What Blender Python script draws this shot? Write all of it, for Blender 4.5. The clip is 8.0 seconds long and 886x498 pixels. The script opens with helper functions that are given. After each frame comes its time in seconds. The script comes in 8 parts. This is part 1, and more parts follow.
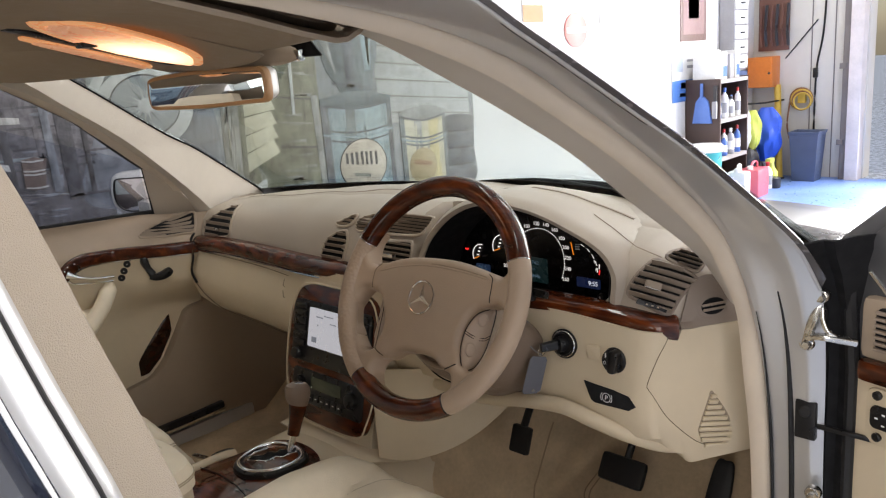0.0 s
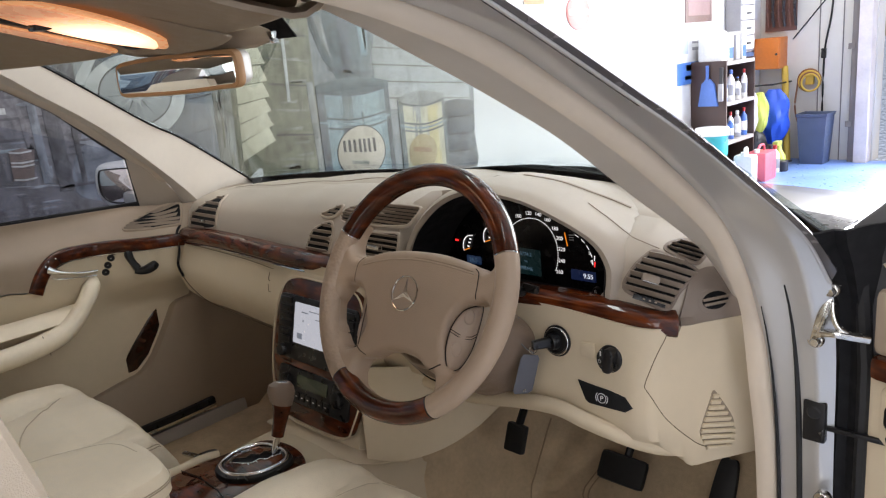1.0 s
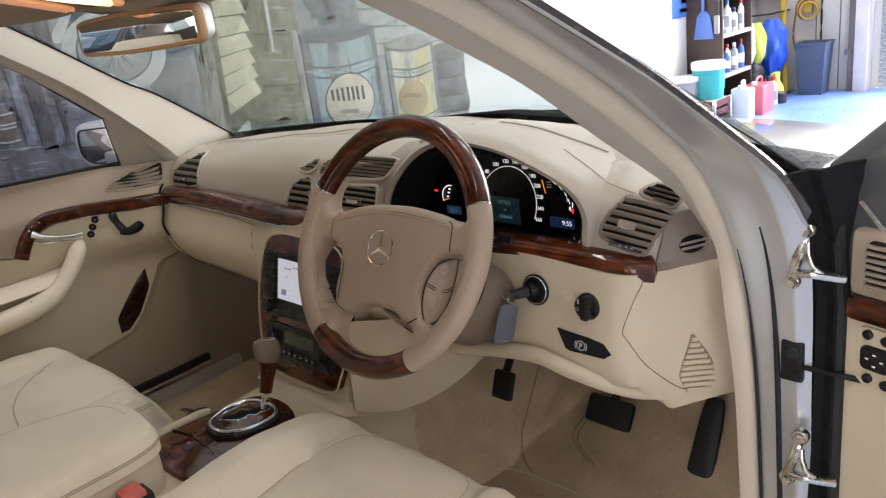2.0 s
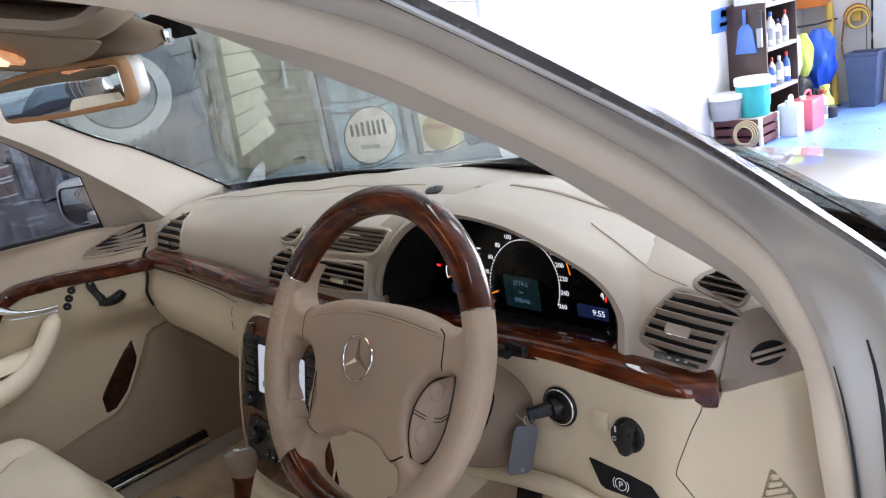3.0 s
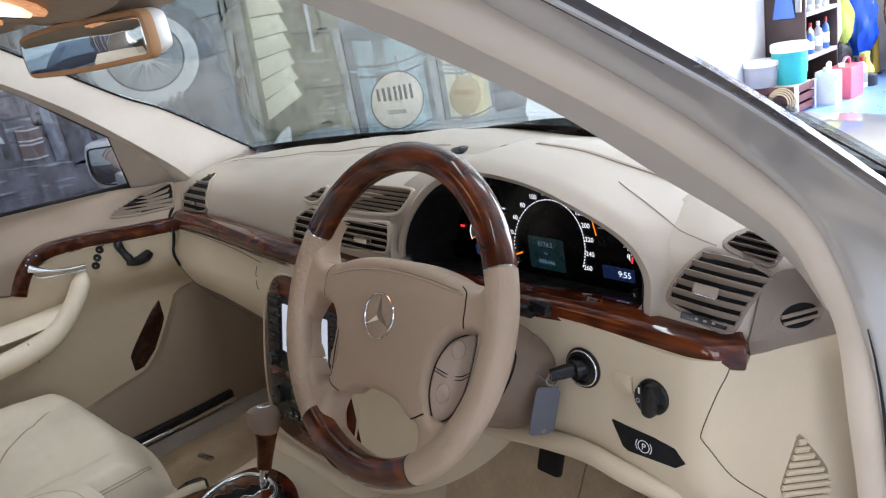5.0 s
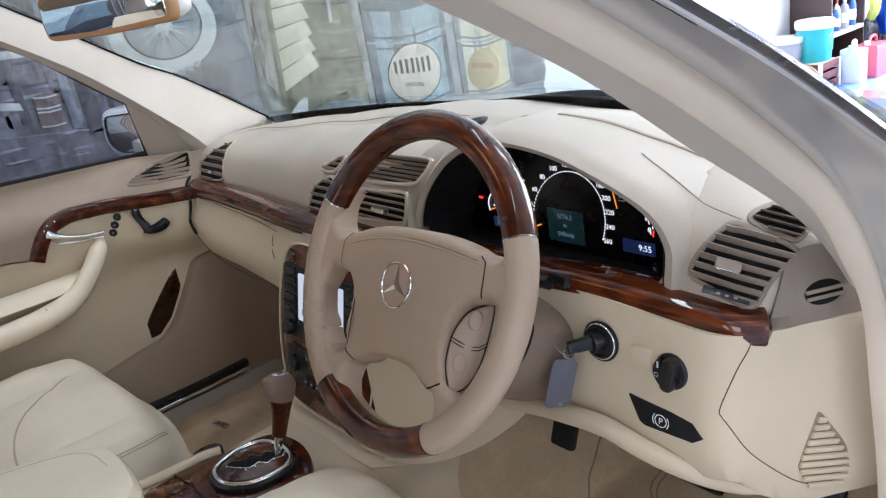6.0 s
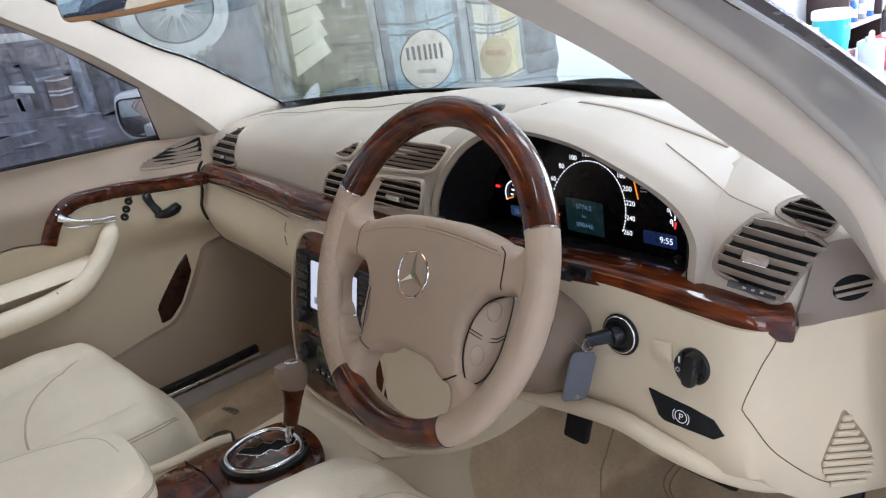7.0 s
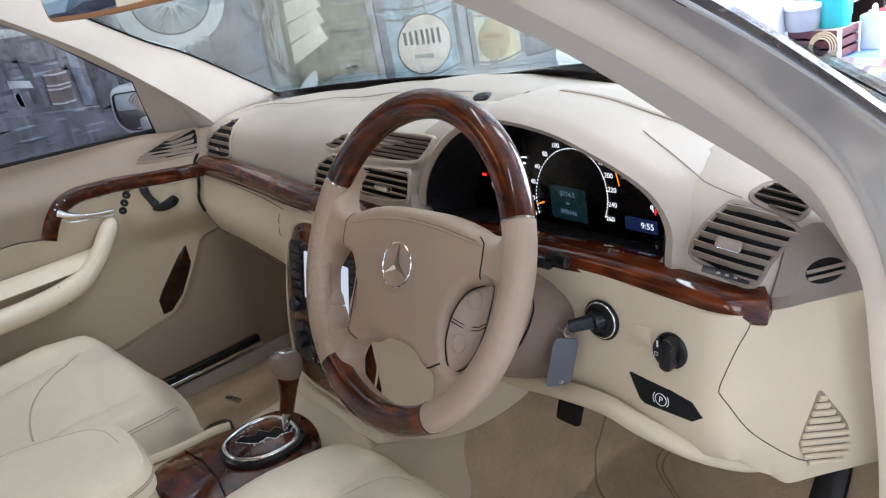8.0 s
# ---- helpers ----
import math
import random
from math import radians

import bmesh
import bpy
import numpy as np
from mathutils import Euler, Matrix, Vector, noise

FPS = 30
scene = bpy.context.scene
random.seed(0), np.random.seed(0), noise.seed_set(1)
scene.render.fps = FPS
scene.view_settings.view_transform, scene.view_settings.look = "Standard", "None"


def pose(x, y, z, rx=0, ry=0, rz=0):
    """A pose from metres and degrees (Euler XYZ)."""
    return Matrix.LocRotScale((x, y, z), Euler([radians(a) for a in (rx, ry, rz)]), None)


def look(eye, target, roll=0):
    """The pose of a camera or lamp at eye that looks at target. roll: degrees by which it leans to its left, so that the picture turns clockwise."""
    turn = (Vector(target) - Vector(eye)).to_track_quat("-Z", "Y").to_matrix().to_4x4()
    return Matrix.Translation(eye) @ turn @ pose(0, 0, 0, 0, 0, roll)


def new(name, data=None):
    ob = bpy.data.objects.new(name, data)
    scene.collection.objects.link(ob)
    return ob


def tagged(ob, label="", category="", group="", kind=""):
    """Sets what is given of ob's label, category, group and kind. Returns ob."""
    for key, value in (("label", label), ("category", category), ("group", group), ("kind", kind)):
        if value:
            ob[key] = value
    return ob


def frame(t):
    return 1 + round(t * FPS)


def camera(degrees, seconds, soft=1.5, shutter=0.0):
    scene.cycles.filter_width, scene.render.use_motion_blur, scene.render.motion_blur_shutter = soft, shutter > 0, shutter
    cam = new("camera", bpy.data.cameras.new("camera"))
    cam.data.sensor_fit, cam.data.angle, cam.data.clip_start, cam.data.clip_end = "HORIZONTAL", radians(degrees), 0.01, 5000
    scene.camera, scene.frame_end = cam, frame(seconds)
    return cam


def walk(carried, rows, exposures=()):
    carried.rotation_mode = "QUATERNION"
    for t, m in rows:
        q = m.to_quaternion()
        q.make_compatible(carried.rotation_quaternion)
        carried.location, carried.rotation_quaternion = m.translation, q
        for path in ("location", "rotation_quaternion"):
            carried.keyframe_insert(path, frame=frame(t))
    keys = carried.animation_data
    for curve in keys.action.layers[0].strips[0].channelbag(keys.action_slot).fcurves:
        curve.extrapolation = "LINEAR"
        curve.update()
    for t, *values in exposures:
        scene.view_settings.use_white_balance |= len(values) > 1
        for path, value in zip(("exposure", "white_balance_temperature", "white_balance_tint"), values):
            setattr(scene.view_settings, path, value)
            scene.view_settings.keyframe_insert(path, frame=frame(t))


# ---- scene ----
cam = camera(60.9, 8.0, 1.2)
PATH = [
    (0, (1.158, -0.78, 1.281), (-0.205, 0.607, 0.815), -4.5),
    (0.5, (1.137, -0.727, 1.27), (-0.313, 0.569, 0.802), -1.5),
    (1, (1.134, -0.709, 1.271), (-0.238, 0.658, 0.772), -5.2),
    (1.5, (1.154, -0.73, 1.278), (-0.244, 0.583, 0.713), -6.3),
    (1.7, (1.164, -0.725, 1.271), (-0.175, 0.613, 0.627), -6.5),
    (2.8, (1.04, -0.457, 1.288), (-0.407, 0.8, 0.716), -10.6),
    (3, (1.015, -0.446, 1.282), (-0.425, 0.82, 0.711), -9.9),
    (3.5, (1.013, -0.447, 1.27), (-0.45, 0.799, 0.716), -8.8),
    (4, (1.013, -0.445, 1.268), (-0.45, 0.767, 0.642), -10.2),
    (5.5, (1.007, -0.439, 1.263), (-0.48, 0.731, 0.614), -9.7),
    (6, (1.002, -0.441, 1.258), (-0.49, 0.699, 0.568), -9.5),
    (6.5, (0.991, -0.443, 1.253), (-0.506, 0.673, 0.535), -8.9),
    (7, (0.984, -0.441, 1.256), (-0.515, 0.673, 0.54), -9.0),
    (7.5, (0.986, -0.437, 1.26), (-0.51, 0.693, 0.563), -9.2),
    (8, (1.01, -0.425, 1.264), (-0.493, 0.658, 0.51), -10.5),
]
EXPOSURES = [(0, -0.33, 7250, 16), (0.5, -0.36, 7250, 16), (1.0, -0.22, 6950, 16), (1.7, -0.16, 7100, 16), (2.8, -0.10, 6400, 16), (4.0, -0.02, 6450, 16), (5.5, 0.10, 6200, 15), (6.5, 0.22, 6150, 15), (8, 0.24, 6150, 15)]
walk(cam, [(t, look(eye, target, roll)) for t, eye, target, roll in PATH], EXPOSURES)

from mathutils import bvhtree

# ---------- world, lights, exposure ----------
world = bpy.data.worlds.new("sky")
scene.world = world
world.use_nodes = True
_wn = world.node_tree.nodes
_sky = _wn.new("ShaderNodeTexSky")
_sky.sky_type, _sky.sun_disc = "NISHITA", False
_sky.sun_elevation, _sky.sun_rotation = radians(48), radians(60)
world.node_tree.links.new(_sky.outputs[0], _wn["Background"].inputs[0])
_wn["Background"].inputs[1].default_value = 0.12


def sun_lamp(name, direction, strength, angle, colour):
    d = bpy.data.lights.new(name, "SUN")
    d.energy, d.angle, d.color = strength, radians(angle), colour
    o = new(name, d)
    o.matrix_world = look((0, 0, 8), Vector((0, 0, 8)) + Vector(direction))
    return o


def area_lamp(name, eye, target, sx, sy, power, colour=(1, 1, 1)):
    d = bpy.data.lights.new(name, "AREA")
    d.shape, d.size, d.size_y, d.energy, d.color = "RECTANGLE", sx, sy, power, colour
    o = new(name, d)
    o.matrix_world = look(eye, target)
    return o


sun_lamp("sun", (-0.35, -0.62, -0.70), 3.0, 0.5, (1.0, 0.95, 0.88))
# sky light that comes in through the open roller door at the end
area_lamp("daylight_front", (0.95, 6.6, 1.7), (0.95, 0, 1.2), 3.4, 2.9, 520, (0.90, 0.955, 1.0))
# added fill from the right, at an opening out of view
area_lamp("fill_right", (6.6, -0.5, 2.15), (0, -0.5, 1.6), 6.4, 2.1, 85, (0.92, 0.965, 1.0))
# unseen fill lamps under the workshop ceiling, added without fittings
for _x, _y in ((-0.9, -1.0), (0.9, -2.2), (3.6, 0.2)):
    area_lamp("ceiling_fill", (_x, _y, 4.05), (_x, _y, 0), 0.16, 2.6, 32 if _x < 3 else 75, (0.96, 0.98, 1.0))
# added overhead lamp that puts the sheen on the instrument hood
area_lamp("ceiling_fill", (0.3, 3.3, 4.05), (0.3, 3.3, 0), 0.5, 2.6, 60, (0.88, 0.94, 1.0))
# added fill from behind, at an opening out of view
area_lamp("fill_back", (1.4, -5.9, 1.7), (1.0, 0, 1.2), 4.6, 2.8, 190, (0.96, 0.98, 1.0))


# ---------- materials ----------
def mat(name, col, rough=0.5, metal=0.0, var=0.12, vscale=6.0, grain=0.0, gscale=300.0, coat=0.0, spec=0.5, wear=0.0, hue=None):
    """A surface with colour drift at two scales, fine relief and uneven gloss."""
    m = bpy.data.materials.new(name)
    m.use_nodes = True
    nt = m.node_tree
    b = nt.nodes["Principled BSDF"]
    b.inputs["Metallic"].default_value = metal
    b.inputs["Specular IOR Level"].default_value = spec
    b.inputs["Coat Weight"].default_value = coat
    b.inputs["Coat Roughness"].default_value = 0.025
    b.inputs["Coat IOR"].default_value = 1.5
    tc = nt.nodes.new("ShaderNodeTexCoord")
    n1 = nt.nodes.new("ShaderNodeTexNoise")
    n1.inputs["Scale"].default_value, n1.inputs["Detail"].default_value = vscale, 5
    n2 = nt.nodes.new("ShaderNodeTexNoise")
    n2.inputs["Scale"].default_value, n2.inputs["Detail"].default_value = vscale * 9, 3
    nt.links.new(tc.outputs["Object"], n1.inputs["Vector"])
    nt.links.new(tc.outputs["Object"], n2.inputs["Vector"])
    add = nt.nodes.new("ShaderNodeMath")
    add.operation = "MULTIPLY_ADD"
    add.inputs[1].default_value = 0.4
    nt.links.new(n2.outputs["Fac"], add.inputs[0])
    nt.links.new(n1.outputs["Fac"], add.inputs[2])
    ramp = nt.nodes.new("ShaderNodeMapRange")
    ramp.inputs["From Min"].default_value, ramp.inputs["From Max"].default_value = 0.45, 0.95
    nt.links.new(add.outputs[0], ramp.inputs["Value"])
    mix = nt.nodes.new("ShaderNodeMix")
    mix.data_type = "RGBA"
    lo = [c * (1 - var) for c in col]
    hi = [min(1, c * (1 + var)) for c in (hue or col)]
    mix.inputs["A"].default_value = (*lo, 1)
    mix.inputs["B"].default_value = (*hi, 1)
    nt.links.new(ramp.outputs["Result"], mix.inputs["Factor"])
    nt.links.new(mix.outputs["Result"], b.inputs["Base Color"])
    rr = nt.nodes.new("ShaderNodeMapRange")
    rr.inputs["From Min"].default_value, rr.inputs["From Max"].default_value = 0.3, 0.7
    rr.inputs["To Min"].default_value, rr.inputs["To Max"].default_value = max(0.02, rough * (1 - 0.25 - wear)), min(1, rough * (1.2 + wear))
    nt.links.new(n2.outputs["Fac"], rr.inputs["Value"])
    nt.links.new(rr.outputs["Result"], b.inputs["Roughness"])
    if grain > 0:
        v = nt.nodes.new("ShaderNodeTexVoronoi")
        v.inputs["Scale"].default_value = gscale
        nt.links.new(tc.outputs["Object"], v.inputs["Vector"])
        bp = nt.nodes.new("ShaderNodeBump")
        bp.inputs["Strength"].default_value, bp.inputs["Distance"].default_value = grain, 0.001
        nt.links.new(v.outputs["Distance"], bp.inputs["Height"])
        nt.links.new(bp.outputs["Normal"], b.inputs["Normal"])
    return m


def wood_mat(name, dark, mid, light, scale=9.0):
    """Polished burr walnut under clear lacquer."""
    m = mat(name, mid, 0.5, coat=1.0, spec=0.04)
    nt = m.node_tree
    b = nt.nodes["Principled BSDF"]
    tc = nt.nodes.new("ShaderNodeTexCoord")
    mp = nt.nodes.new("ShaderNodeMapping")
    mp.inputs["Scale"].default_value = (0.5, 1.6, 2.4)
    nt.links.new(tc.outputs["Object"], mp.inputs["Vector"])
    n = nt.nodes.new("ShaderNodeTexNoise")
    n.inputs["Scale"].default_value, n.inputs["Detail"].default_value, n.inputs["Distortion"].default_value = scale, 8, 2.4
    n.inputs["Roughness"].default_value = 0.62
    nt.links.new(mp.outputs["Vector"], n.inputs["Vector"])
    w = nt.nodes.new("ShaderNodeTexWave")
    w.inputs["Scale"].default_value, w.inputs["Distortion"].default_value = scale * 0.7, 14
    w.inputs["Detail"].default_value, w.inputs["Detail Scale"].default_value = 4, 1.6
    nt.links.new(mp.outputs["Vector"], w.inputs["Vector"])
    mx = nt.nodes.new("ShaderNodeMath")
    mx.operation = "MULTIPLY_ADD"
    mx.inputs[1].default_value = 0.22
    nt.links.new(w.outputs["Fac"], mx.inputs[0])
    nt.links.new(n.outputs["Fac"], mx.inputs[2])
    r = nt.nodes.new("ShaderNodeValToRGB")
    e = r.color_ramp.elements
    e[0].position, e[0].color = 0.30, (*dark, 1)
    e[1].position, e[1].color = 1.0, (*light, 1)
    k = r.color_ramp.elements.new(0.66)
    k.color = (*mid, 1)
    nt.links.new(mx.outputs[0], r.inputs["Fac"])
    nt.links.new(r.outputs["Color"], b.inputs["Base Color"])
    return m


def glow_mat(name, col, strength, base=(0.02, 0.02, 0.02)):
    m = mat(name, base, 0.3)
    b = m.node_tree.nodes["Principled BSDF"]
    b.inputs["Emission Color"].default_value = (*col, 1)
    b.inputs["Emission Strength"].default_value = strength
    return m


def glass_mat(name, tint, gloss=0.03):
    """Thin sheet glass: what lies behind shows through, with a faint sheen."""
    m = bpy.data.materials.new(name)
    m.use_nodes = True
    nt = m.node_tree
    out = nt.nodes["Material Output"]
    nt.nodes.remove(nt.nodes["Principled BSDF"])
    tr = nt.nodes.new("ShaderNodeBsdfTransparent")
    tr.inputs[0].default_value = (*tint, 1)
    gl = nt.nodes.new("ShaderNodeBsdfGlossy")
    gl.inputs["Roughness"].default_value = 0.01
    lw = nt.nodes.new("ShaderNodeLayerWeight")
    lw.inputs[0].default_value = 0.5
    pw = nt.nodes.new("ShaderNodeMath")
    pw.operation, pw.inputs[1].default_value = "POWER", 5.0
    nt.links.new(lw.outputs["Facing"], pw.inputs[0])
    fr_ = nt.nodes.new("ShaderNodeMath")
    fr_.operation, fr_.inputs[1].default_value, fr_.inputs[2].default_value = "MULTIPLY_ADD", 0.6, gloss
    nt.links.new(pw.outputs[0], fr_.inputs[0])
    mx = nt.nodes.new("ShaderNodeMixShader")
    nt.links.new(fr_.outputs[0], mx.inputs[0])
    nt.links.new(tr.outputs[0], mx.inputs[1])
    nt.links.new(gl.outputs[0], mx.inputs[2])
    nt.links.new(mx.outputs[0], out.inputs["Surface"])
    return m


M_CREAM = mat("cream_soft_plastic", (0.60, 0.50, 0.355), 0.55, var=0.05, grain=0.25, gscale=900, spec=0.35)
M_CREAM_LEATHER = mat("cream_leather", (0.755, 0.66, 0.505), 0.5, var=0.07, vscale=9, grain=0.35, gscale=420, spec=0.35, wear=0.1)
M_DASH = mat("taupe_dash_skin", (0.42, 0.355, 0.285), 0.36, var=0.03, grain=0.25, gscale=900, spec=0.6, wear=-0.22)
M_DASH_LOW = mat("dark_taupe_dash_skin", (0.418, 0.348, 0.274), 0.43, var=0.04, grain=0.28, gscale=900, spec=0.55, wear=-0.15)
M_TAUPE = mat("taupe_soft_plastic", (0.375, 0.293, 0.218), 0.55, var=0.06, grain=0.3, gscale=900, spec=0.35)
M_TAUPE_LEATHER = mat("taupe_leather", (0.43, 0.318, 0.23), 0.45, var=0.06, grain=0.3, gscale=700, spec=0.4, wear=0.1)
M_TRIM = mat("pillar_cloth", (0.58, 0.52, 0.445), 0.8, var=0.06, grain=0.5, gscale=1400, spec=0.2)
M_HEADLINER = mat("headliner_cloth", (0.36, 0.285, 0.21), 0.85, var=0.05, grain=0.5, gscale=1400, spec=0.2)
M_SEAL = mat("cream_rubber_seal", (0.60, 0.505, 0.395), 0.5, var=0.05, spec=0.4)
M_CARPET = mat("beige_carpet", (0.57, 0.435, 0.285), 0.95, var=0.18, vscale=14, grain=1.0, gscale=700, spec=0.1)
M_WOOD = wood_mat("burr_walnut", (0.014, 0.0025, 0.001), (0.066, 0.0115, 0.0025), (0.20, 0.041, 0.0075))
M_WOOD_DARK = wood_mat("dark_walnut", (0.010, 0.003, 0.002), (0.026, 0.007, 0.003), (0.055, 0.016, 0.006))
M_BLACK = mat("black_plastic", (0.009, 0.009, 0.010), 0.32, var=0.2, spec=0.35)
M_BLACK_MATT = mat("black_matt", (0.010, 0.010, 0.011), 0.8, var=0.2, spec=0.2)
M_RUBBER = mat("black_rubber", (0.014, 0.014, 0.015), 0.55, var=0.2, spec=0.4)
M_CHROME = mat("chrome", (0.78, 0.78, 0.78), 0.10, 1.0, var=0.04)
M_STEEL = mat("zinc_steel", (0.66, 0.65, 0.62), 0.24, 1.0, var=0.05, vscale=12)
M_SILVER = mat("silver_car_paint", (0.56, 0.56, 0.555), 0.30, 0.5, var=0.02, spec=0.6, coat=0.7, wear=-0.22)
M_DRIP = mat("dark_grey_drip", (0.12, 0.12, 0.135), 0.25, 0.4, var=0.06, coat=0.4)
M_SAIL = mat("dark_grey_door_metal", (0.085, 0.085, 0.09), 0.4, 0.2, var=0.1, coat=0.3)
M_SEAM = mat("dark_seam", (0.13, 0.10, 0.07), 0.9, var=0.1, spec=0.1)
# cream darkened in its colour for the shade inside seams and creases
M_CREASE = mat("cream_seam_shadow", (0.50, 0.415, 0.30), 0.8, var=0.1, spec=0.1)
M_SHROUD = mat("brown_taupe_shroud", (0.215, 0.155, 0.115), 0.5, var=0.06, grain=0.3, gscale=900, spec=0.35)
M_FOOT = mat("brown_footwell_carpet", (0.36, 0.265, 0.17), 0.95, var=0.12, vscale=12, grain=0.9, gscale=700, spec=0.1)
M_STITCH = mat("seam_thread", (0.44, 0.365, 0.26), 0.8, var=0.1, spec=0.2)
M_CAP = mat("grey_brown_cap", (0.24, 0.190, 0.153), 0.5, var=0.05, grain=0.3, gscale=900, spec=0.4)
M_SLAT = mat("vent_slat", (0.285, 0.225, 0.175), 0.4, var=0.06, spec=0.4)
M_PLASTER = mat("white_painted_wall", (0.80, 0.79, 0.77), 0.7, var=0.04, vscale=2.0, grain=0.2, gscale=120, spec=0.3)
M_CONCRETE = mat("sealed_concrete_floor", (0.43, 0.49, 0.60), 0.28, var=0.15, vscale=1.6, grain=0.1, gscale=90, spec=0.5)
M_GLASS = glass_mat("clear_glass", (0.80, 0.845, 0.83), 0.06)


# ---------- building helpers ----------
def thing(name, label, category, at=(0, 0, 0), group="", kind=""):
    e = new(name)
    e.empty_display_size = 0.05
    e.location = at
    return tagged(e, label, category, group, kind)


def part(name, bm, material, parent=None, label="", sharp=40):
    """Links a bmesh as one mesh object, under a thing or a part when one is given."""
    bmesh.ops.recalc_face_normals(bm, faces=bm.faces)
    me = bpy.data.meshes.new(name)
    bm.to_mesh(me)
    bm.free()
    me.polygons.foreach_set("use_smooth", [True] * len(me.polygons))
    me.set_sharp_from_angle(angle=radians(sharp))
    me.materials.append(material)
    ob = new(name, me)
    if parent is not None:
        place = Matrix()
        p = parent
        while p is not None:
            place = (p.matrix_parent_inverse if p.parent else Matrix()) @ p.matrix_basis @ place
            p = p.parent
        ob.parent = parent
        ob.matrix_parent_inverse = place.inverted()
    return tagged(ob, label)


def crv(pts, n, closed=False):
    """n points on a smooth line through pts."""
    p = [Vector(q) for q in pts]
    k = len(p)
    out = []
    spans = k if closed else k - 1
    for i in range(n):
        u = i * spans / (n if closed else n - 1)
        a = min(int(u), spans - 1)
        f = u - a
        g = (lambda j: p[j % k]) if closed else (lambda j: p[max(0, min(k - 1, j))])
        p0, p1, p2, p3 = g(a - 1), g(a), g(a + 1), g(a + 2)
        if not closed and a == 0:
            p0 = p1 * 2 - p2
        if not closed and a == k - 2:
            p3 = p2 * 2 - p1
        out.append(0.5 * ((2 * p1) + (p2 - p0) * f + (2 * p0 - 5 * p1 + 4 * p2 - p3) * f * f + (3 * p1 - p0 - 3 * p2 + p3) * f ** 3))
    return out


def ipl(pairs, u):
    """Straight-line table look-up."""
    if u <= pairs[0][0]:
        return pairs[0][1]
    for (a, va), (b, vb) in zip(pairs, pairs[1:]):
        if u <= b:
            return va + (vb - va) * (u - a) / (b - a)
    return pairs[-1][1]


def sm(pairs, u):
    """Table look-up with soft steps."""
    if u <= pairs[0][0]:
        return pairs[0][1]
    for (a, va), (b, vb) in zip(pairs, pairs[1:]):
        if u <= b:
            f = (u - a) / (b - a)
            return va + (vb - va) * f * f * (3 - 2 * f)
    return pairs[-1][1]


def grid(bm, rows, loop_u=False, loop_v=False, cap=False):
    vs = [[bm.verts.new(q) for q in r] for r in rows]
    nu, nv = len(vs), len(vs[0])
    for i in range(nu if loop_u else nu - 1):
        for j in range(nv if loop_v else nv - 1):
            bm.faces.new((vs[i][j], vs[(i + 1) % nu][j], vs[(i + 1) % nu][(j + 1) % nv], vs[i][(j + 1) % nv]))
    if cap:
        bm.faces.new(vs[0])
        bm.faces.new(vs[-1])
    return vs


def sheet(rows, thick):
    """A surface with real thickness (towards the far side of its normals)."""
    bm = bmesh.new()
    vs = grid(bm, rows)
    bm.normal_update()
    nu, nv = len(vs), len(vs[0])
    back = [[bm.verts.new(v.co - v.normal * thick) for v in r] for r in vs]
    for i in range(nu - 1):
        for j in range(nv - 1):
            bm.faces.new((back[i][j], back[i][j + 1], back[i + 1][j + 1], back[i + 1][j]))
    for i in range(nu - 1):
        for j in (0, nv - 1):
            bm.faces.new((vs[i][j], vs[i + 1][j], back[i + 1][j], back[i][j]))
    for j in range(nv - 1):
        for i in (0, nu - 1):
            bm.faces.new((vs[i][j], vs[i][j + 1], back[i][j + 1], back[i][j]))
    return bm


def shell(rows, by):
    """A surface thickened by one fixed shift."""
    bm = bmesh.new()
    by = Vector(by)
    vs = grid(bm, rows)
    back = grid(bm, [[Vector(q) + by for q in r] for r in rows])
    nu, nv = len(vs), len(vs[0])
    for i in range(nu - 1):
        for j in (0, nv - 1):
            bm.faces.new((vs[i][j], vs[i + 1][j], back[i + 1][j], back[i][j]))
    for j in range(nv - 1):
        for i in (0, nu - 1):
            bm.faces.new((vs[i][j], vs[i][j + 1], back[i][j + 1], back[i][j]))
    return bm


def sweep(path, profile, up=(0, 0, 1), closed=False, scales=None):
    """Moves a closed 2D profile (side, up) along a path."""
    p = [Vector(q) for q in path]
    n = len(p)
    upv = Vector(up)
    rows = []
    for i in range(n):
        a, b = (p[i - 1], p[(i + 1) % n]) if closed else (p[max(0, i - 1)], p[min(n - 1, i + 1)])
        t = (b - a).normalized()
        s = t.cross(upv).normalized()
        w = s.cross(t)
        k = scales[i] if scales else 1.0
        rows.append([p[i] + s * (q[0] * k) + w * (q[1] * k) for q in profile])
    bm = bmesh.new()
    grid(bm, rows, loop_u=closed, loop_v=True, cap=not closed)
    return bm


def ring(r, n=12, ry=None):
    ry = r if ry is None else ry
    return [(r * math.cos(2 * math.pi * i / n), ry * math.sin(2 * math.pi * i / n)) for i in range(n)]


def tube(path, r, up=(0, 0, 1), n=10, closed=False, scales=None):
    return sweep(path, ring(r, n), up, closed, scales)


def fr(o, ux, uy):
    """A frame from its origin and its first two axes."""
    ux = Vector(ux).normalized()
    uy = Vector(uy)
    uy = (uy - ux * uy.dot(ux)).normalized()
    uz = ux.cross(uy)
    m = Matrix((ux, uy, uz)).transposed().to_4x4()
    m.translation = o
    return m


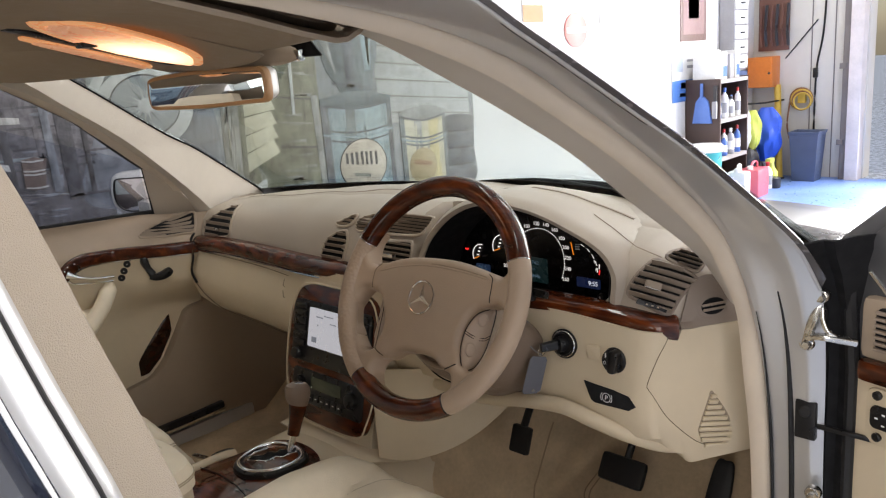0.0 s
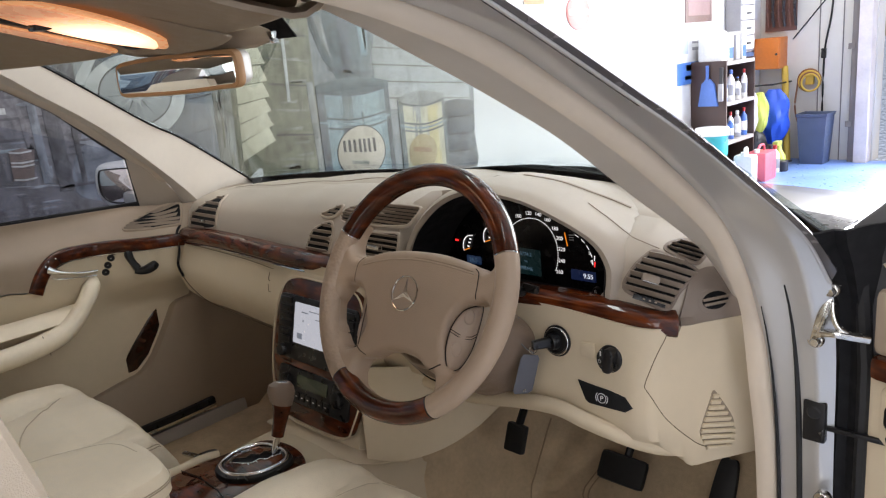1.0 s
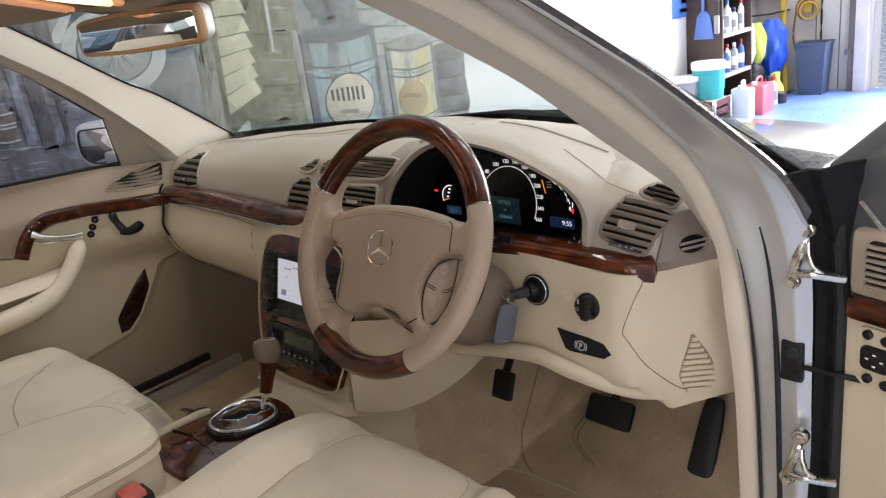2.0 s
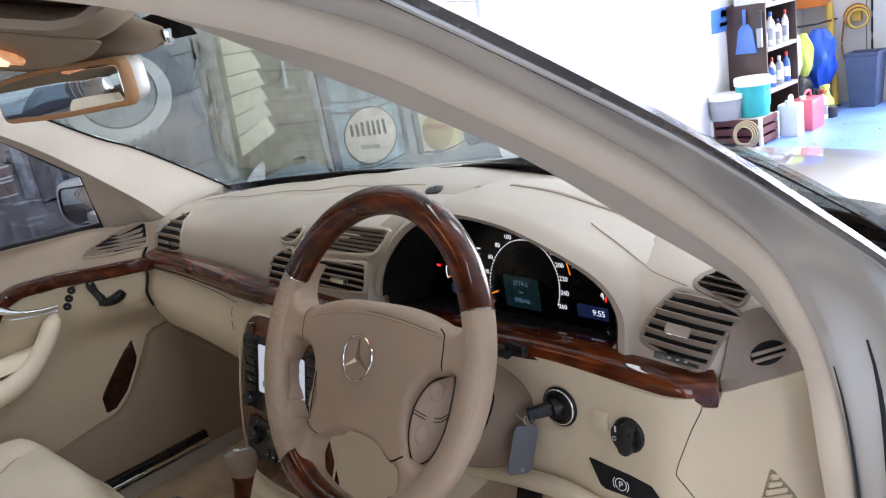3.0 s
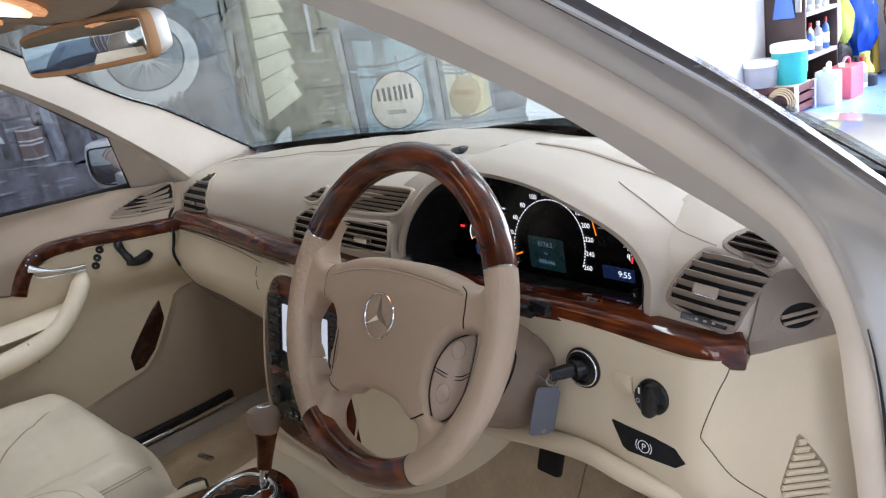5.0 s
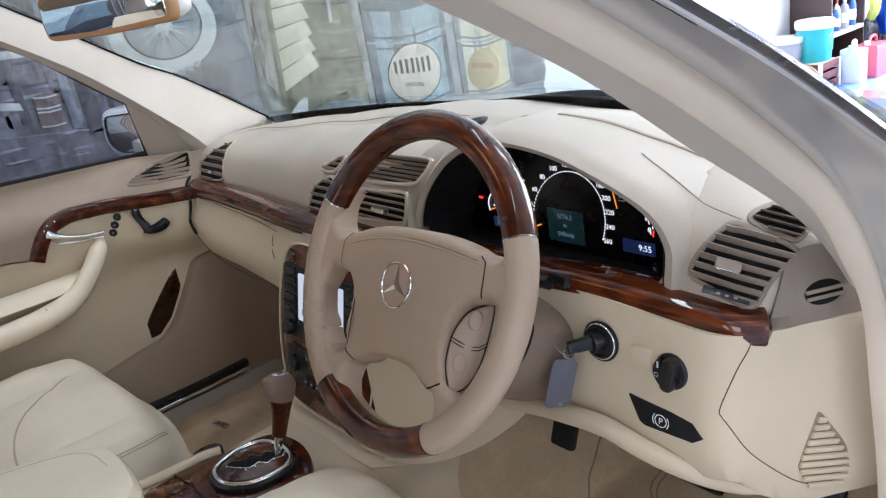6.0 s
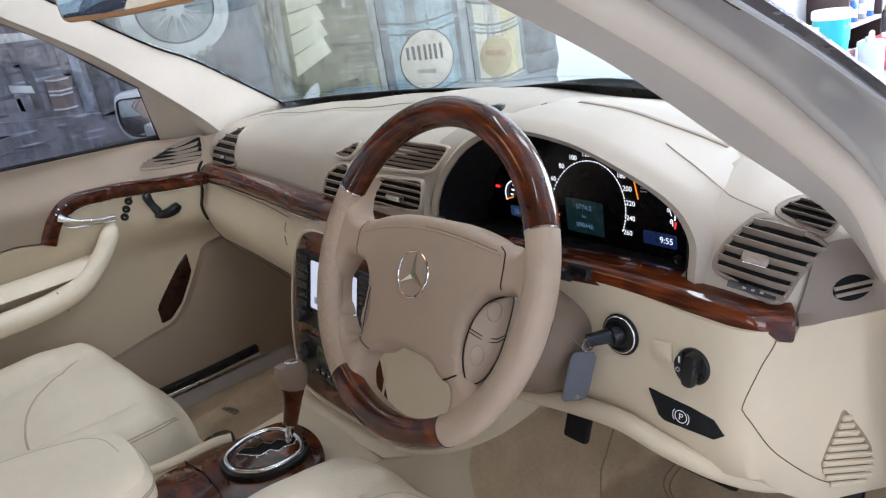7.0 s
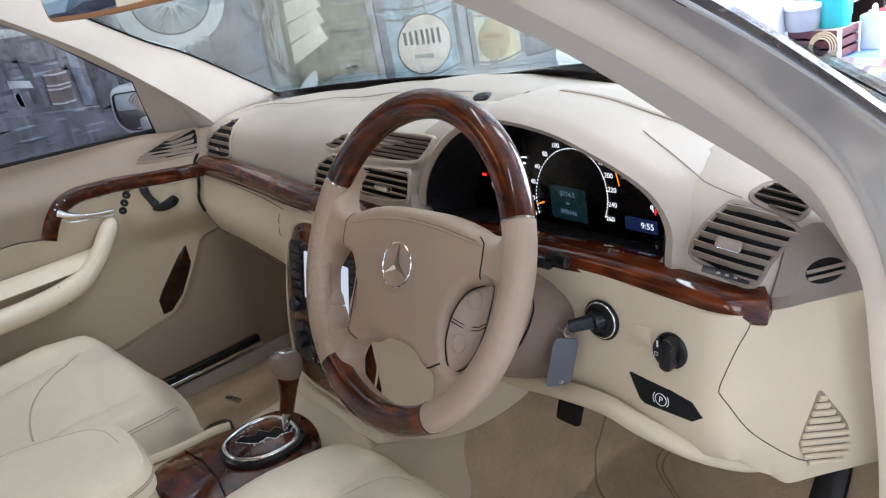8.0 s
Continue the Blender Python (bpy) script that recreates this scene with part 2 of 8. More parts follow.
def offset(poly, d):
    """A closed outline drawn in by d."""
    n = len(poly)
    area = sum(poly[i][0] * poly[(i + 1) % n][1] - poly[(i + 1) % n][0] * poly[i][1] for i in range(n))
    sgn = 1 if area > 0 else -1
    out = []
    for i in range(n):
        a, b, c = Vector(poly[i - 1][:2]), Vector(poly[i][:2]), Vector(poly[(i + 1) % n][:2])
        t1, t2 = (b - a).normalized(), (c - b).normalized()
        nrm = Vector((-(t1.y + t2.y), t1.x + t2.x))
        if nrm.length < 1e-6:
            nrm = Vector((-t1.y, t1.x))
        nrm.normalize()
        k = max(0.5, nrm.dot(Vector((-t1.y, t1.x))))
        q = b + nrm * (sgn * d / k)
        out.append((q.x, q.y))
    return out


def plate(poly, m, thick, bev=0.002, dome=0.0, bm=None, back=True):
    """An outline raised into a plate with rounded front edges; its front lies in the frame's xy plane."""
    bm = bm or bmesh.new()
    rings = [(0, -thick), (0, -bev), (bev * 0.3, -bev * 0.3), (bev, 0.0)]
    rows = []
    for d, z in rings:
        rows.append([bm.verts.new(m @ Vector((q[0], q[1], z))) for q in (offset(poly, d) if d else poly)])
    n = len(poly)
    for a, b in zip(rows, rows[1:]):
        for i in range(n):
            bm.faces.new((a[i], a[(i + 1) % n], b[(i + 1) % n], b[i]))
    if dome:
        cx, cy = sum(q[0] for q in poly) / n, sum(q[1] for q in poly) / n
        last = rows[-1]
        base = offset(poly, bev)
        for f in (0.75, 0.5, 0.25):
            nxt = [bm.verts.new(m @ Vector((cx + (q[0] - cx) * f, cy + (q[1] - cy) * f, dome * (1 - f * f)))) for q in base]
            for i in range(n):
                bm.faces.new((last[i], last[(i + 1) % n], nxt[(i + 1) % n], nxt[i]))
            last = nxt
        bm.faces.new(last)
    else:
        bm.faces.new(rows[-1])
    if back:
        bm.faces.new(rows[0][::-1])
    return bm


def rrect(x0, y0, x1, y1, r, k=4):
    out = []
    for cx, cy, a0 in ((x1 - r, y1 - r, 0), (x0 + r, y1 - r, 90), (x0 + r, y0 + r, 180), (x1 - r, y0 + r, 270)):
        for i in range(k + 1):
            a = radians(a0 + 90 * i / k)
            out.append((cx + r * math.cos(a), cy + r * math.sin(a)))
    return out


def ell(rx, ry, n=32, cx=0.0, cy=0.0):
    return [(cx + rx * math.cos(2 * math.pi * i / n), cy + ry * math.sin(2 * math.pi * i / n)) for i in range(n)]


def soft(poly, n):
    """A rounded closed outline through a few corners."""
    return [(q.x, q.y) for q in crv([(a, b, 0) for a, b in poly], n, closed=True)]


def box(bm, lo, hi, m=None, bev=0.0):
    """A block between two corners, with its edges broken."""
    m = m or Matrix()
    g = bmesh.ops.create_cube(bm, size=1.0)
    c = [(a + b) / 2 for a, b in zip(lo, hi)]
    s = [abs(b - a) for a, b in zip(lo, hi)]
    for v in g["verts"]:
        v.co = Vector((c[0] + v.co.x * s[0], c[1] + v.co.y * s[1], c[2] + v.co.z * s[2]))
    if bev:
        es = {e for v in g["verts"] for e in v.link_edges}
        r = bmesh.ops.bevel(bm, geom=list(es), offset=bev, segments=2, affect="EDGES", profile=0.6)
        vs = {v for f in r["faces"] for v in f.verts} | {v for v in g["verts"] if v.is_valid}
    else:
        vs = set(g["verts"])
    for v in vs:
        v.co = m @ v.co
    return bm


def block(lo, hi, m=None, bev=0.004):
    return box(bmesh.new(), lo, hi, m, bev)


def torus(m, R, r, n=64, k=16, a0=0.0, a1=360.0, ry=None):
    """A ring, or a stretch of one from a0 to a1 degrees, in the frame's xy plane."""
    ry = r if ry is None else ry
    full = abs(a1 - a0) >= 360
    rows = []
    for i in range(n if full else n + 1):
        a = radians(a0 + (a1 - a0) * i / n)
        rows.append([m @ Vector(((R + r * math.cos(b)) * math.cos(a), (R + r * math.cos(b)) * math.sin(a), ry * math.sin(b)))
                     for b in (2 * math.pi * j / k for j in range(k))])
    bm = bmesh.new()
    grid(bm, rows, loop_u=full, loop_v=True, cap=not full)
    return bm


def lathe(m, prof, n=28):
    """Turned shape: (radius, height) pairs about the frame's z axis."""
    bm = bmesh.new()
    rows = [[m @ Vector((max(r, 1e-5) * math.cos(2 * math.pi * i / n), max(r, 1e-5) * math.sin(2 * math.pi * i / n), h)) for i in range(n)] for r, h in prof]
    grid(bm, rows, loop_v=True, cap=True)
    return bm


def skin_of(ob):
    """A look-up of a part's surface, so that fittings can follow it."""
    me = ob.data
    return bvhtree.BVHTree.FromPolygons([v.co for v in me.vertices], [tuple(p.vertices) for p in me.polygons])


def lay(path, skin, h=.0, n=40):
    """A line on plan let down on to a surface."""
    out = []
    for q in crv([(a, b, 2.0) for a, b in path], n):
        hit = skin.ray_cast(q, Vector((0, 0, -1)))[0]
        if hit is not None:
            out.append(hit + Vector((0, 0, h)))
    return out


def hug(path, skin, h=.0, n=40, out=(0, -1, 0)):
    """A line drawn on to the nearest surface, h proud of it."""
    pts = []
    for q in crv(path, n):
        hit, nrm, _, _ = skin.find_nearest(q)
        pts.append(hit + (nrm if nrm.dot(Vector(out)) > 0 else -nrm) * h)
    return pts


def seam(path, r, parent, up=(0, 0, 1), material=None, name="seam"):
    return part(name, tube(path, r, up, 6), material or M_SEAM, parent)


# ---------- the workshop: floor, walls, ceiling ----------
def slab(name, lo, hi, material, label, category="wall", bev=0.006):
    return tagged(part(name, block(lo, hi, None, bev), material), label, category, "", "structure")


slab("floor", (-2.1, -6.2, -0.2), (6.9, 7.2, 0.0), M_CONCRETE, "pale sealed concrete workshop floor with dull sheen", "floor")
slab("floor_blue_strip", (-1.85, 4.7, 0.0), (1.2, 6.8, 0.004), mat("blue_floor_tone", (0.17, 0.30, 0.66), 0.35, var=0.25, vscale=2.5, spec=0.4), "uneven blue floor strip along the shelves", "floor", 0)
slab("ground", (-40, -40, -0.45), (40, 60, -0.2), M_CONCRETE, "pale concrete yard outside the workshop", "ground")
slab("wall_left", (-2.06, -6.2, 0.0), (-1.86, 7.0, 4.2), M_PLASTER, "white painted workshop wall, bright and plain")
slab("wall_back", (-1.86, 6.8, 0.0), (-0.84, 7.0, 4.2), mat("cream_sheet_wall", (0.62, 0.59, 0.53), 0.6, var=0.06, vscale=2), "cream sheet wall at the end of the workshop")
slab("wall_back_lintel", (-0.84, 6.8, 3.2), (5.6, 7.0, 4.2), M_PLASTER, "white lintel over the open roller door")
slab("wall_back_side", (5.6, 6.8, 0.0), (6.7, 7.0, 4.2), M_PLASTER, "white wall beside the open roller door")
# unseen right and rear walls; their openings are added to let light in
slab("wall_right_front", (6.7, 2.8, 0.0), (6.9, 7.0, 4.2), M_PLASTER, "white painted workshop wall")
slab("wall_right_rear", (6.7, -6.2, 0.0), (6.9, -3.8, 4.2), M_PLASTER, "white painted workshop wall")
slab("wall_right_lintel", (6.7, -3.8, 3.25), (6.9, 2.8, 4.2), M_PLASTER, "white lintel over the unseen side opening")
slab("wall_rear_lintel", (-1.86, -6.2, 3.3), (6.7, -6.0, 4.2), M_PLASTER, "white lintel over the unseen rear opening")
slab("wall_rear_left", (-1.86, -6.2, 0.0), (-0.9, -6.0, 3.3), M_PLASTER, "white wall beside the unseen rear opening")
slab("wall_rear_right", (5.4, -6.2, 0.0), (6.7, -6.0, 3.3), M_PLASTER, "white wall beside the unseen rear opening")
slab("ceiling", (-2.06, -6.2, 4.2), (6.9, 7.0, 4.35), M_PLASTER, "white workshop ceiling", "ceiling")
# ---------- car body ----------
car = thing("car_body", "silver saloon car body with cream cabin trim, driver door open", "car", (0, 0, 0.3))

# stations of the right windscreen pillar from roof to sill: inner trim edge, seal edge, paint ridge, outer rubber edge
PIL_I = [(.475, -.42, 1.385), (.52, -.26, 1.333), (.57, -.142, 1.263), (.60, -.055, 1.208), (.625, .012, 1.16), (.655, .10, 1.085), (.696, .193, 1.002), (.712, .255, .93)]
PIL_S = [(.60, -.50, 1.372), (.645, -.30, 1.335), (.675, -.17, 1.29), (.70, -.085, 1.236), (.722, -.005, 1.18), (.74, .06, 1.128), (.76, .15, 1.04), (.773, .215, .91), (.78, .25, .75), (.782, .27, .55), (.783, .285, .33)]
PIL_H = [(.655, -.50, 1.41), (.70, -.30, 1.345), (.715, -.21, 1.30), (.73, -.125, 1.252), (.745, -.06, 1.213), (.77, .005, 1.168), (.795, .08, 1.11), (.828, .175, 1.03), (.846, .225, .95), (.853, .248, .86), (.853, .256, .72), (.853, .27, .5), (.853, .28, .33)]
PIL_K = [(.668, -.49, 1.424), (.714, -.30, 1.356), (.729, -.215, 1.311), (.747, -.132, 1.263), (.764, -.067, 1.222), (.789, -.013, 1.180), (.817, .060, 1.121), (.846, .160, 1.042), (.860, .215, .985)]
PIL_H = [tuple(Vector(h).lerp(Vector(k), .38)) for h, k in zip(PIL_H, PIL_K)] + PIL_H[len(PIL_K):]
WS_R = [(.52, -.33, 1.43), (.585, -.125, 1.323), (.652, .10, 1.181), (.705, .222, 1.118), (.783, .456, .962)]


def pillar_trim(side):
    """Cloth-covered inside of a windscreen pillar."""
    inn, sea, gls = crv(PIL_I, 30), crv(PIL_S[:8], 30), crv(WS_R, 30)
    rows = []
    for i, (a, b, g) in enumerate(zip(inn, sea, gls)):
        a, b, g = Vector(a), Vector(b), Vector(g)
        g = a.lerp(g, sm([(8, 1.0), (29, 0.12)], i) if side > 0 else 1.0)
        out = Vector((-0.55, -0.55, 0.25))
        rows.append([(side * q.x, q.y, q.z) for q in (g, g.lerp(a, 0.5) + out * 0.002, a.lerp(g, 0.12) , a + out * 0.001, a.lerp(b, 0.10) + out * 0.0045,
                     a.lerp(b, 0.22) + out * 0.009, a.lerp(b, 0.36) + out * 0.012, a.lerp(b, 0.47) + out * 0.010, a.lerp(b, 0.56) + out * 0.002, a.lerp(b, 0.6) - out * 0.01)])
    return sheet(rows, 0.004)


for side, nm in ((1, "pillar_trim"), (-1, "pillar_trim")):
    part(nm, pillar_trim(side), M_TRIM, car, "cream-grey cloth-covered windscreen pillar trim")

# rubber door seal round the driver's opening
_mid = [Vector(a).lerp(Vector(b), 0.74) for a, b in zip(crv(PIL_I, 40), crv(PIL_S[:8], 40))] + [Vector(q) + Vector((-.012, -.004, 0)) for q in crv(PIL_S[7:], 16)[1:]]
_mid = crv(_mid[::3] + [_mid[-1]], 80)
part("door_seal", sweep(_mid, [(0.0145 * math.cos(a) + 0.0022 * math.cos(3 * a), 0.013 * math.sin(a)) for a in [2 * math.pi * i / 14 for i in range(14)]], (0.75, -0.6, 0.2)), M_SEAL, car, "cream rubber door seal")


def paint_frame(side):
    """Painted door frame: from the seal out to the drip edge."""
    n = 46
    S, Hh, K = crv(PIL_S, n), crv(PIL_H, n), crv(PIL_H, n)
    rows = []
    for s, h in zip(S, Hh):
        s, h = Vector(s), Vector(h)
        o = Vector((0.6, -0.6, 0.35))
        if side < 0 and s.z < 1.0:
            break
        rows.append([(side * q.x, q.y, q.z) for q in (s + Vector((-.014, .012, -.004)), s + o * 0.001, s.lerp(h, 0.10) + o * 0.003, s.lerp(h, 0.24) + o * 0.003, s.lerp(h, 0.40) + o * 0.004, s.lerp(h, 0.52) + o * 0.0075, s.lerp(h, 0.60) + o * 0.0125, s.lerp(h, 0.66) + o * 0.0145, s.lerp(h, 0.72) + o * 0.0135, s.lerp(h, 0.82) + o * 0.009, s.lerp(h, 0.92) + o * 0.006, h + o * 0.003)])
    return shell(rows, (-.003 * side, .006, .007))


part("door_frame", paint_frame(1), M_SILVER, car, "silver painted door frame")
part("door_frame", paint_frame(-1), M_SEAL, car, "cream door frame seal")
# dark rubber joint down the hinge pillar
_gr = [Vector(a).lerp(Vector(b), 0.42) + Vector((.001, -.003, 0)) for a, b in zip(crv(PIL_S, 46), crv(PIL_H, 46))][30:]
part("pillar_joint", tube(_gr, .0040, (1, 0, 0), 8, scales=[min(1, .25 + i / 8) for i in range(len(_gr))]), M_RUBBER, car, "dark rubber joint")


_g2 = [Vector(a).lerp(Vector(b), 0.04) + Vector((.001, -.004, 0)) for a, b in zip(crv(PIL_S, 46), crv(PIL_H, 46))][31:]
part("pillar_joint", tube(_g2, .0024, (1, 0, 0), 8, scales=[min(1, .25 + i / 8) for i in range(len(_g2))]), M_RUBBER, car, "dark rubber joint")
# added bead whose round shape draws the highlight on the frame's edge
part("frame_bead", tube([Vector(q) + Vector((.001, -.002, .002)) for q in crv(PIL_H[:9], 60)], .0024, (1, 0, 0), 8), M_SILVER, car, "silver bead added for the frame's edge highlight")


def drip(side):
    n = 40
    Hh, K = crv(PIL_H[:9], n), crv(PIL_K, n)
    rows = []
    for h, k in zip(Hh, K):
        h, k = Vector(h), Vector(k)
        o = Vector((0.5, -0.5, 0.4))
        rows.append([(side * q.x, q.y, q.z) for q in (h, h.lerp(k, 0.2) - o * 0.004, h.lerp(k, 0.35) + o * 0.003, h.lerp(k, 0.8) + o * 0.005, k, k + Vector((-.01, .03, -.005)))])
    return shell(rows, (-.003 * side, .005, -.003))


part("drip_rubber", drip(1), M_DRIP, car, "dark grey drip moulding")
part("drip_rubber", drip(-1), M_RUBBER, car, "black rubber drip moulding")


def ws_rows(nx=25, ny=12, drop=0.0):
    """Windscreen: bowed forward between its pillars."""
    R = crv(WS_R, ny)
    rows = []
    for j, r in enumerate(R):
        row = []
        for i in range(nx):
            u = -1 + 2 * i / (nx - 1)
            bow = (1 - u * u)
            row.append((r.x * u, r.y + 0.10 * bow, r.z + 0.035 * bow + drop))
        rows.append(row)
    return rows


ws = part("windscreen", sheet(ws_rows(), 0.004), M_GLASS, car, "clear curved windscreen glass")
ws.visible_shadow = False
# black printed border along the foot and sides of the glass
_full = ws_rows(25, 61)
rows = []
for f in (0.0, 0.33, 0.66, 1.0):
    row = []
    for i in range(25):
        h = sm([(-.55, .03), (-.1, .035), (.2, .075), (.75, .10)], _full[60][i][0])
        k = 60 - 60 * h * (1 - f)
        a, b = Vector(_full[int(k)][i]), Vector(_full[min(60, int(k) + 1)][i])
        row.append(a.lerp(b, k - int(k)) + Vector((0, -.004, -.006)))
    rows.append(row)
part("windscreen_border", sheet(rows, 0.002), M_BLACK, car, "black windscreen border")
for side in (-1, 1):
    R = crv(WS_R, 24)
    rows = [[(side * (r.x - 0.004), r.y, r.z - 0.004), (side * (r.x - 0.0075), r.y + 0.004, r.z - 0.003)] for r in R]
    part("windscreen_border", sheet(rows, 0.002), M_BLACK_MATT, car, "black windscreen edge")

# wipers parked on the glass
for path in ([(-.06, .60, 0.995), (.14, .605, 1.012), (.36, .565, 1.004)], [(.05, .615, 1.004), (.30, .60, 1.012), (.58, .53, 0.995)]):
    w = part("wiper", sweep(crv(path, 14), rrect(-.007, -.005, .007, .005, .003, 2)), M_BLACK, car, "black windscreen wiper")
    part("wiper_blade", sweep([Vector(q) + Vector((0, -.012, .004)) for q in crv(path, 14)], rrect(-.003, -.008, .003, .006, .001, 1)), M_RUBBER, w)
# cowl and bonnet beyond the glass
rows = [[(x * 0.97, y + 0.15 * (1 - (x / .8) ** 2), z) for x in [-.8 + 1.6 * i / 16 for i in range(17)]] for y, z in ((.47, .95), (.53, .955), (.60, .95))]
part("cowl", sheet(rows, 0.004), M_BLACK, car, "black plastic cowl below the windscreen")
rows = [[(x * w, y + 0.15 * (1 - (x / .8) ** 2), z - 0.05 * (x / .8) ** 4) for x in [-.8 + 1.6 * i / 16 for i in range(17)]] for y, z, w in ((.60, .945, 1.02), (.75, .925, 1.05), (1.1, .865, 1.05), (1.5, .79, 1.02), (1.75, .70, .98), (1.82, .55, .96))]
part("bonnet", sheet(rows, 0.004), M_SILVER, car, "silver bonnet")

# roof skin, headliner and front header
def roof_rows(z0, wide, y0, y1, n=14):
    rows = []
    for j in range(n):
        y = y0 + (y1 - y0) * j / (n - 1)
        row = []
        for i in range(21):
            u = -1 + 2 * i / 20
            f = (y0 - y)
            row.append((u * (wide + 0.06 * min(1, f / 0.3)), y + 0.06 * (1 - u * u) * max(0, 1 - f / 0.5), z0 + 0.06 * min(1, f / 0.35) - 0.055 * abs(u) ** 3 + 0.012))
        rows.append(row)
    return rows


part("roof", sheet(roof_rows(1.405, .64, -.28, -2.2), 0.004), M_SILVER, car, "silver roof skin")

# floor pan with carpet, tunnel and bulkhead
def floor_z(x, y):
    z = 0.30 + (0.0 if y < .35 else min(0.36, (y - .35) * 0.9))
    w = 0.15 + 0.09 * max(0.0, min(1.0, y / 0.5))
    t = sm([(w * 0.62, 1), (w * 1.12, 0)], abs(x))
    return z + max(0.0, 0.545 + 0.10 * max(0.0, y - .2) - z) * t


rows = [[(x, y, floor_z(x, y) + 0.004 * noise.noise((x * 9, y * 9, 0))) for x in [-.80 + 1.6 * i / 120 for i in range(121)]] for y in [-1.3 + 2.05 * j / 50 for j in range(51)]]
FSKIN = skin_of(part("floor_carpet", sheet(rows, 0.02), M_CARPET, car, "beige cut-pile car carpet"))
for d in (0, .012):
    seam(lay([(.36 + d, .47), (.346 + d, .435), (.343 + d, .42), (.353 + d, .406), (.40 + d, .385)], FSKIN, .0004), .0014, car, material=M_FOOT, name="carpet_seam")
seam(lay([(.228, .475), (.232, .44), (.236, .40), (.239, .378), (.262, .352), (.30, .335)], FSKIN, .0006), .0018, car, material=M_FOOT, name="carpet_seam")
part("carpet_clip", plate(rrect(-.026, -.008, .026, .008, .005), fr((-.625, .05, .326), (1, .25, 0), (-.25, 1, 0)), .006, .002), M_STEEL, car, "grey metal carpet clip")
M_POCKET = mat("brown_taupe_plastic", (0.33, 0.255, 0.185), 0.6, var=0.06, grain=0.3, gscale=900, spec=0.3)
_kp = crv([(-.751, .165, 0), (-.7485, .24, 0), (-.742, .36, 0), (-.722, .49, 0), (-.675, .56, 0), (-.58, .61, 0), (-.40, .62, 0), (-.20, .62, 0)], 40)
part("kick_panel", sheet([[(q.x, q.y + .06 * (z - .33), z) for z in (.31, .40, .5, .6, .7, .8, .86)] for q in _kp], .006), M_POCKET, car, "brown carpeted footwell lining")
part("kick_panel", block((.745, .30, .30), (.80, .76, .90), None, .02), M_TAUPE, car, "taupe footwell side panel")
part("bulkhead", block((-.80, .74, .2), (.80, .78, .84), None, .01), M_BLACK_MATT, car, "dark bulkhead")

# sills, kick panels, left body side, rear shell to close the cabin
for sx in (-1, 1):
    part("sill", block((sx * .74 if sx > 0 else -.90, -1.2, .22), (.90 if sx > 0 else -.74, .30, .36), None, .02), M_SILVER, car, "silver door sill")
    if sx > 0:
        part("sill_cover", block((min(sx * .70, sx * .78), -.9, .35), (max(sx * .70, sx * .78), .36, .375), None, .006), M_CREAM, car, "cream sill cover")
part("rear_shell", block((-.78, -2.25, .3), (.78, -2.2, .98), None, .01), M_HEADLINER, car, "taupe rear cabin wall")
rg = part("rear_windscreen", sheet([[(x, -2.22 + .16 * k / 4 * 1.0, .98 + .40 * k / 4) for x in (-.66, -.3, 0, .3, .66)] for k in range(5)], .004), M_GLASS, car, "clear rear windscreen glass")
rg.visible_shadow = False
# front wing and scuttle beside the windscreen foot
for sx in (-1, 1):
    rows = [[(sx * x, y, z + h) for x, z in ((.78, 0), (.82, -.004), (.86, -.02), (.89, -.06), (.905, -.15), (.91, -.35), (.89, -.55))] for y, h in ((.335, .925), (.6, .915), (.9, .885), (1.2, .845), (1.5, .79), (1.7, .73))]
    part("front_wing", sheet(rows, .004), M_SILVER, car, "silver front wing")
part("under_body", block((-.88, -2.2, .16), (.88, 1.8, .24), None, .02), M_BLACK_MATT, car, "dark underbody")

# B-pillar beside the driver's seat
_b = [Vector(q) for q in ((.655, -.72, 1.37), (.69, -.68, 1.30), (.72, -.658, 1.243), (.752, -.64, 1.15), (.78, -.622, 1.06), (.80, -.60, .9), (.81, -.60, .6), (.81, -.60, .34))]
B = crv(_b, 26)
rows = [[q + Vector(o) for o in ((-.05, -.06, 0), (-.02, -.01, 0), (0, 0, 0), (.012, -.004, 0), (.018, -.016, 0), (.020, -.030, 0))] for q in B]
part("centre_pillar_trim", sheet(rows, 0.004), mat("centre_pillar_cloth", (0.40, 0.335, 0.26), 0.75, var=0.06, grain=0.5, gscale=1400, spec=0.2), car, "cream centre pillar trim with seal")
rows = [[q + Vector(o) for o in ((.018, -.026, 0), (.024, -.029, 0), (.029, -.034, 0), (.0305, -.038, 0), (.0330, -.039, 0), (.035, -.042, 0), (.041, -.047, 0), (.046, -.054, 0), (.047, -.060, 0))] for q in B]
part("centre_pillar", shell(rows, (-.006, .002, 0)), M_SILVER, car, "silver painted centre pillar")
part("pillar_joint", tube([q + Vector((.0318, -.0395, 0)) for q in B], .0022, (1, 0, 0), 6), M_RUBBER, car, "dark rubber joint")
rows = [[q + Vector(o) for o in ((.046, -.060, 0), (.050, -.064, 0), (.052, -.072, 0), (.050, -.30, 0), (.03, -1.2, 0))] for q in B[:18]]
part("rear_window", sheet(rows, 0.004), mat("dark_tinted_window", (0.012, 0.016, 0.03), 0.08, var=0.1, coat=0.5), car, "dark tinted rear side window")
rows = [[q + Vector(o) for o in ((.046, -.060, 0), (.056, -.07, 0), (.08, -.40, 0), (.06, -1.2, 0))] for q in B[17:]]
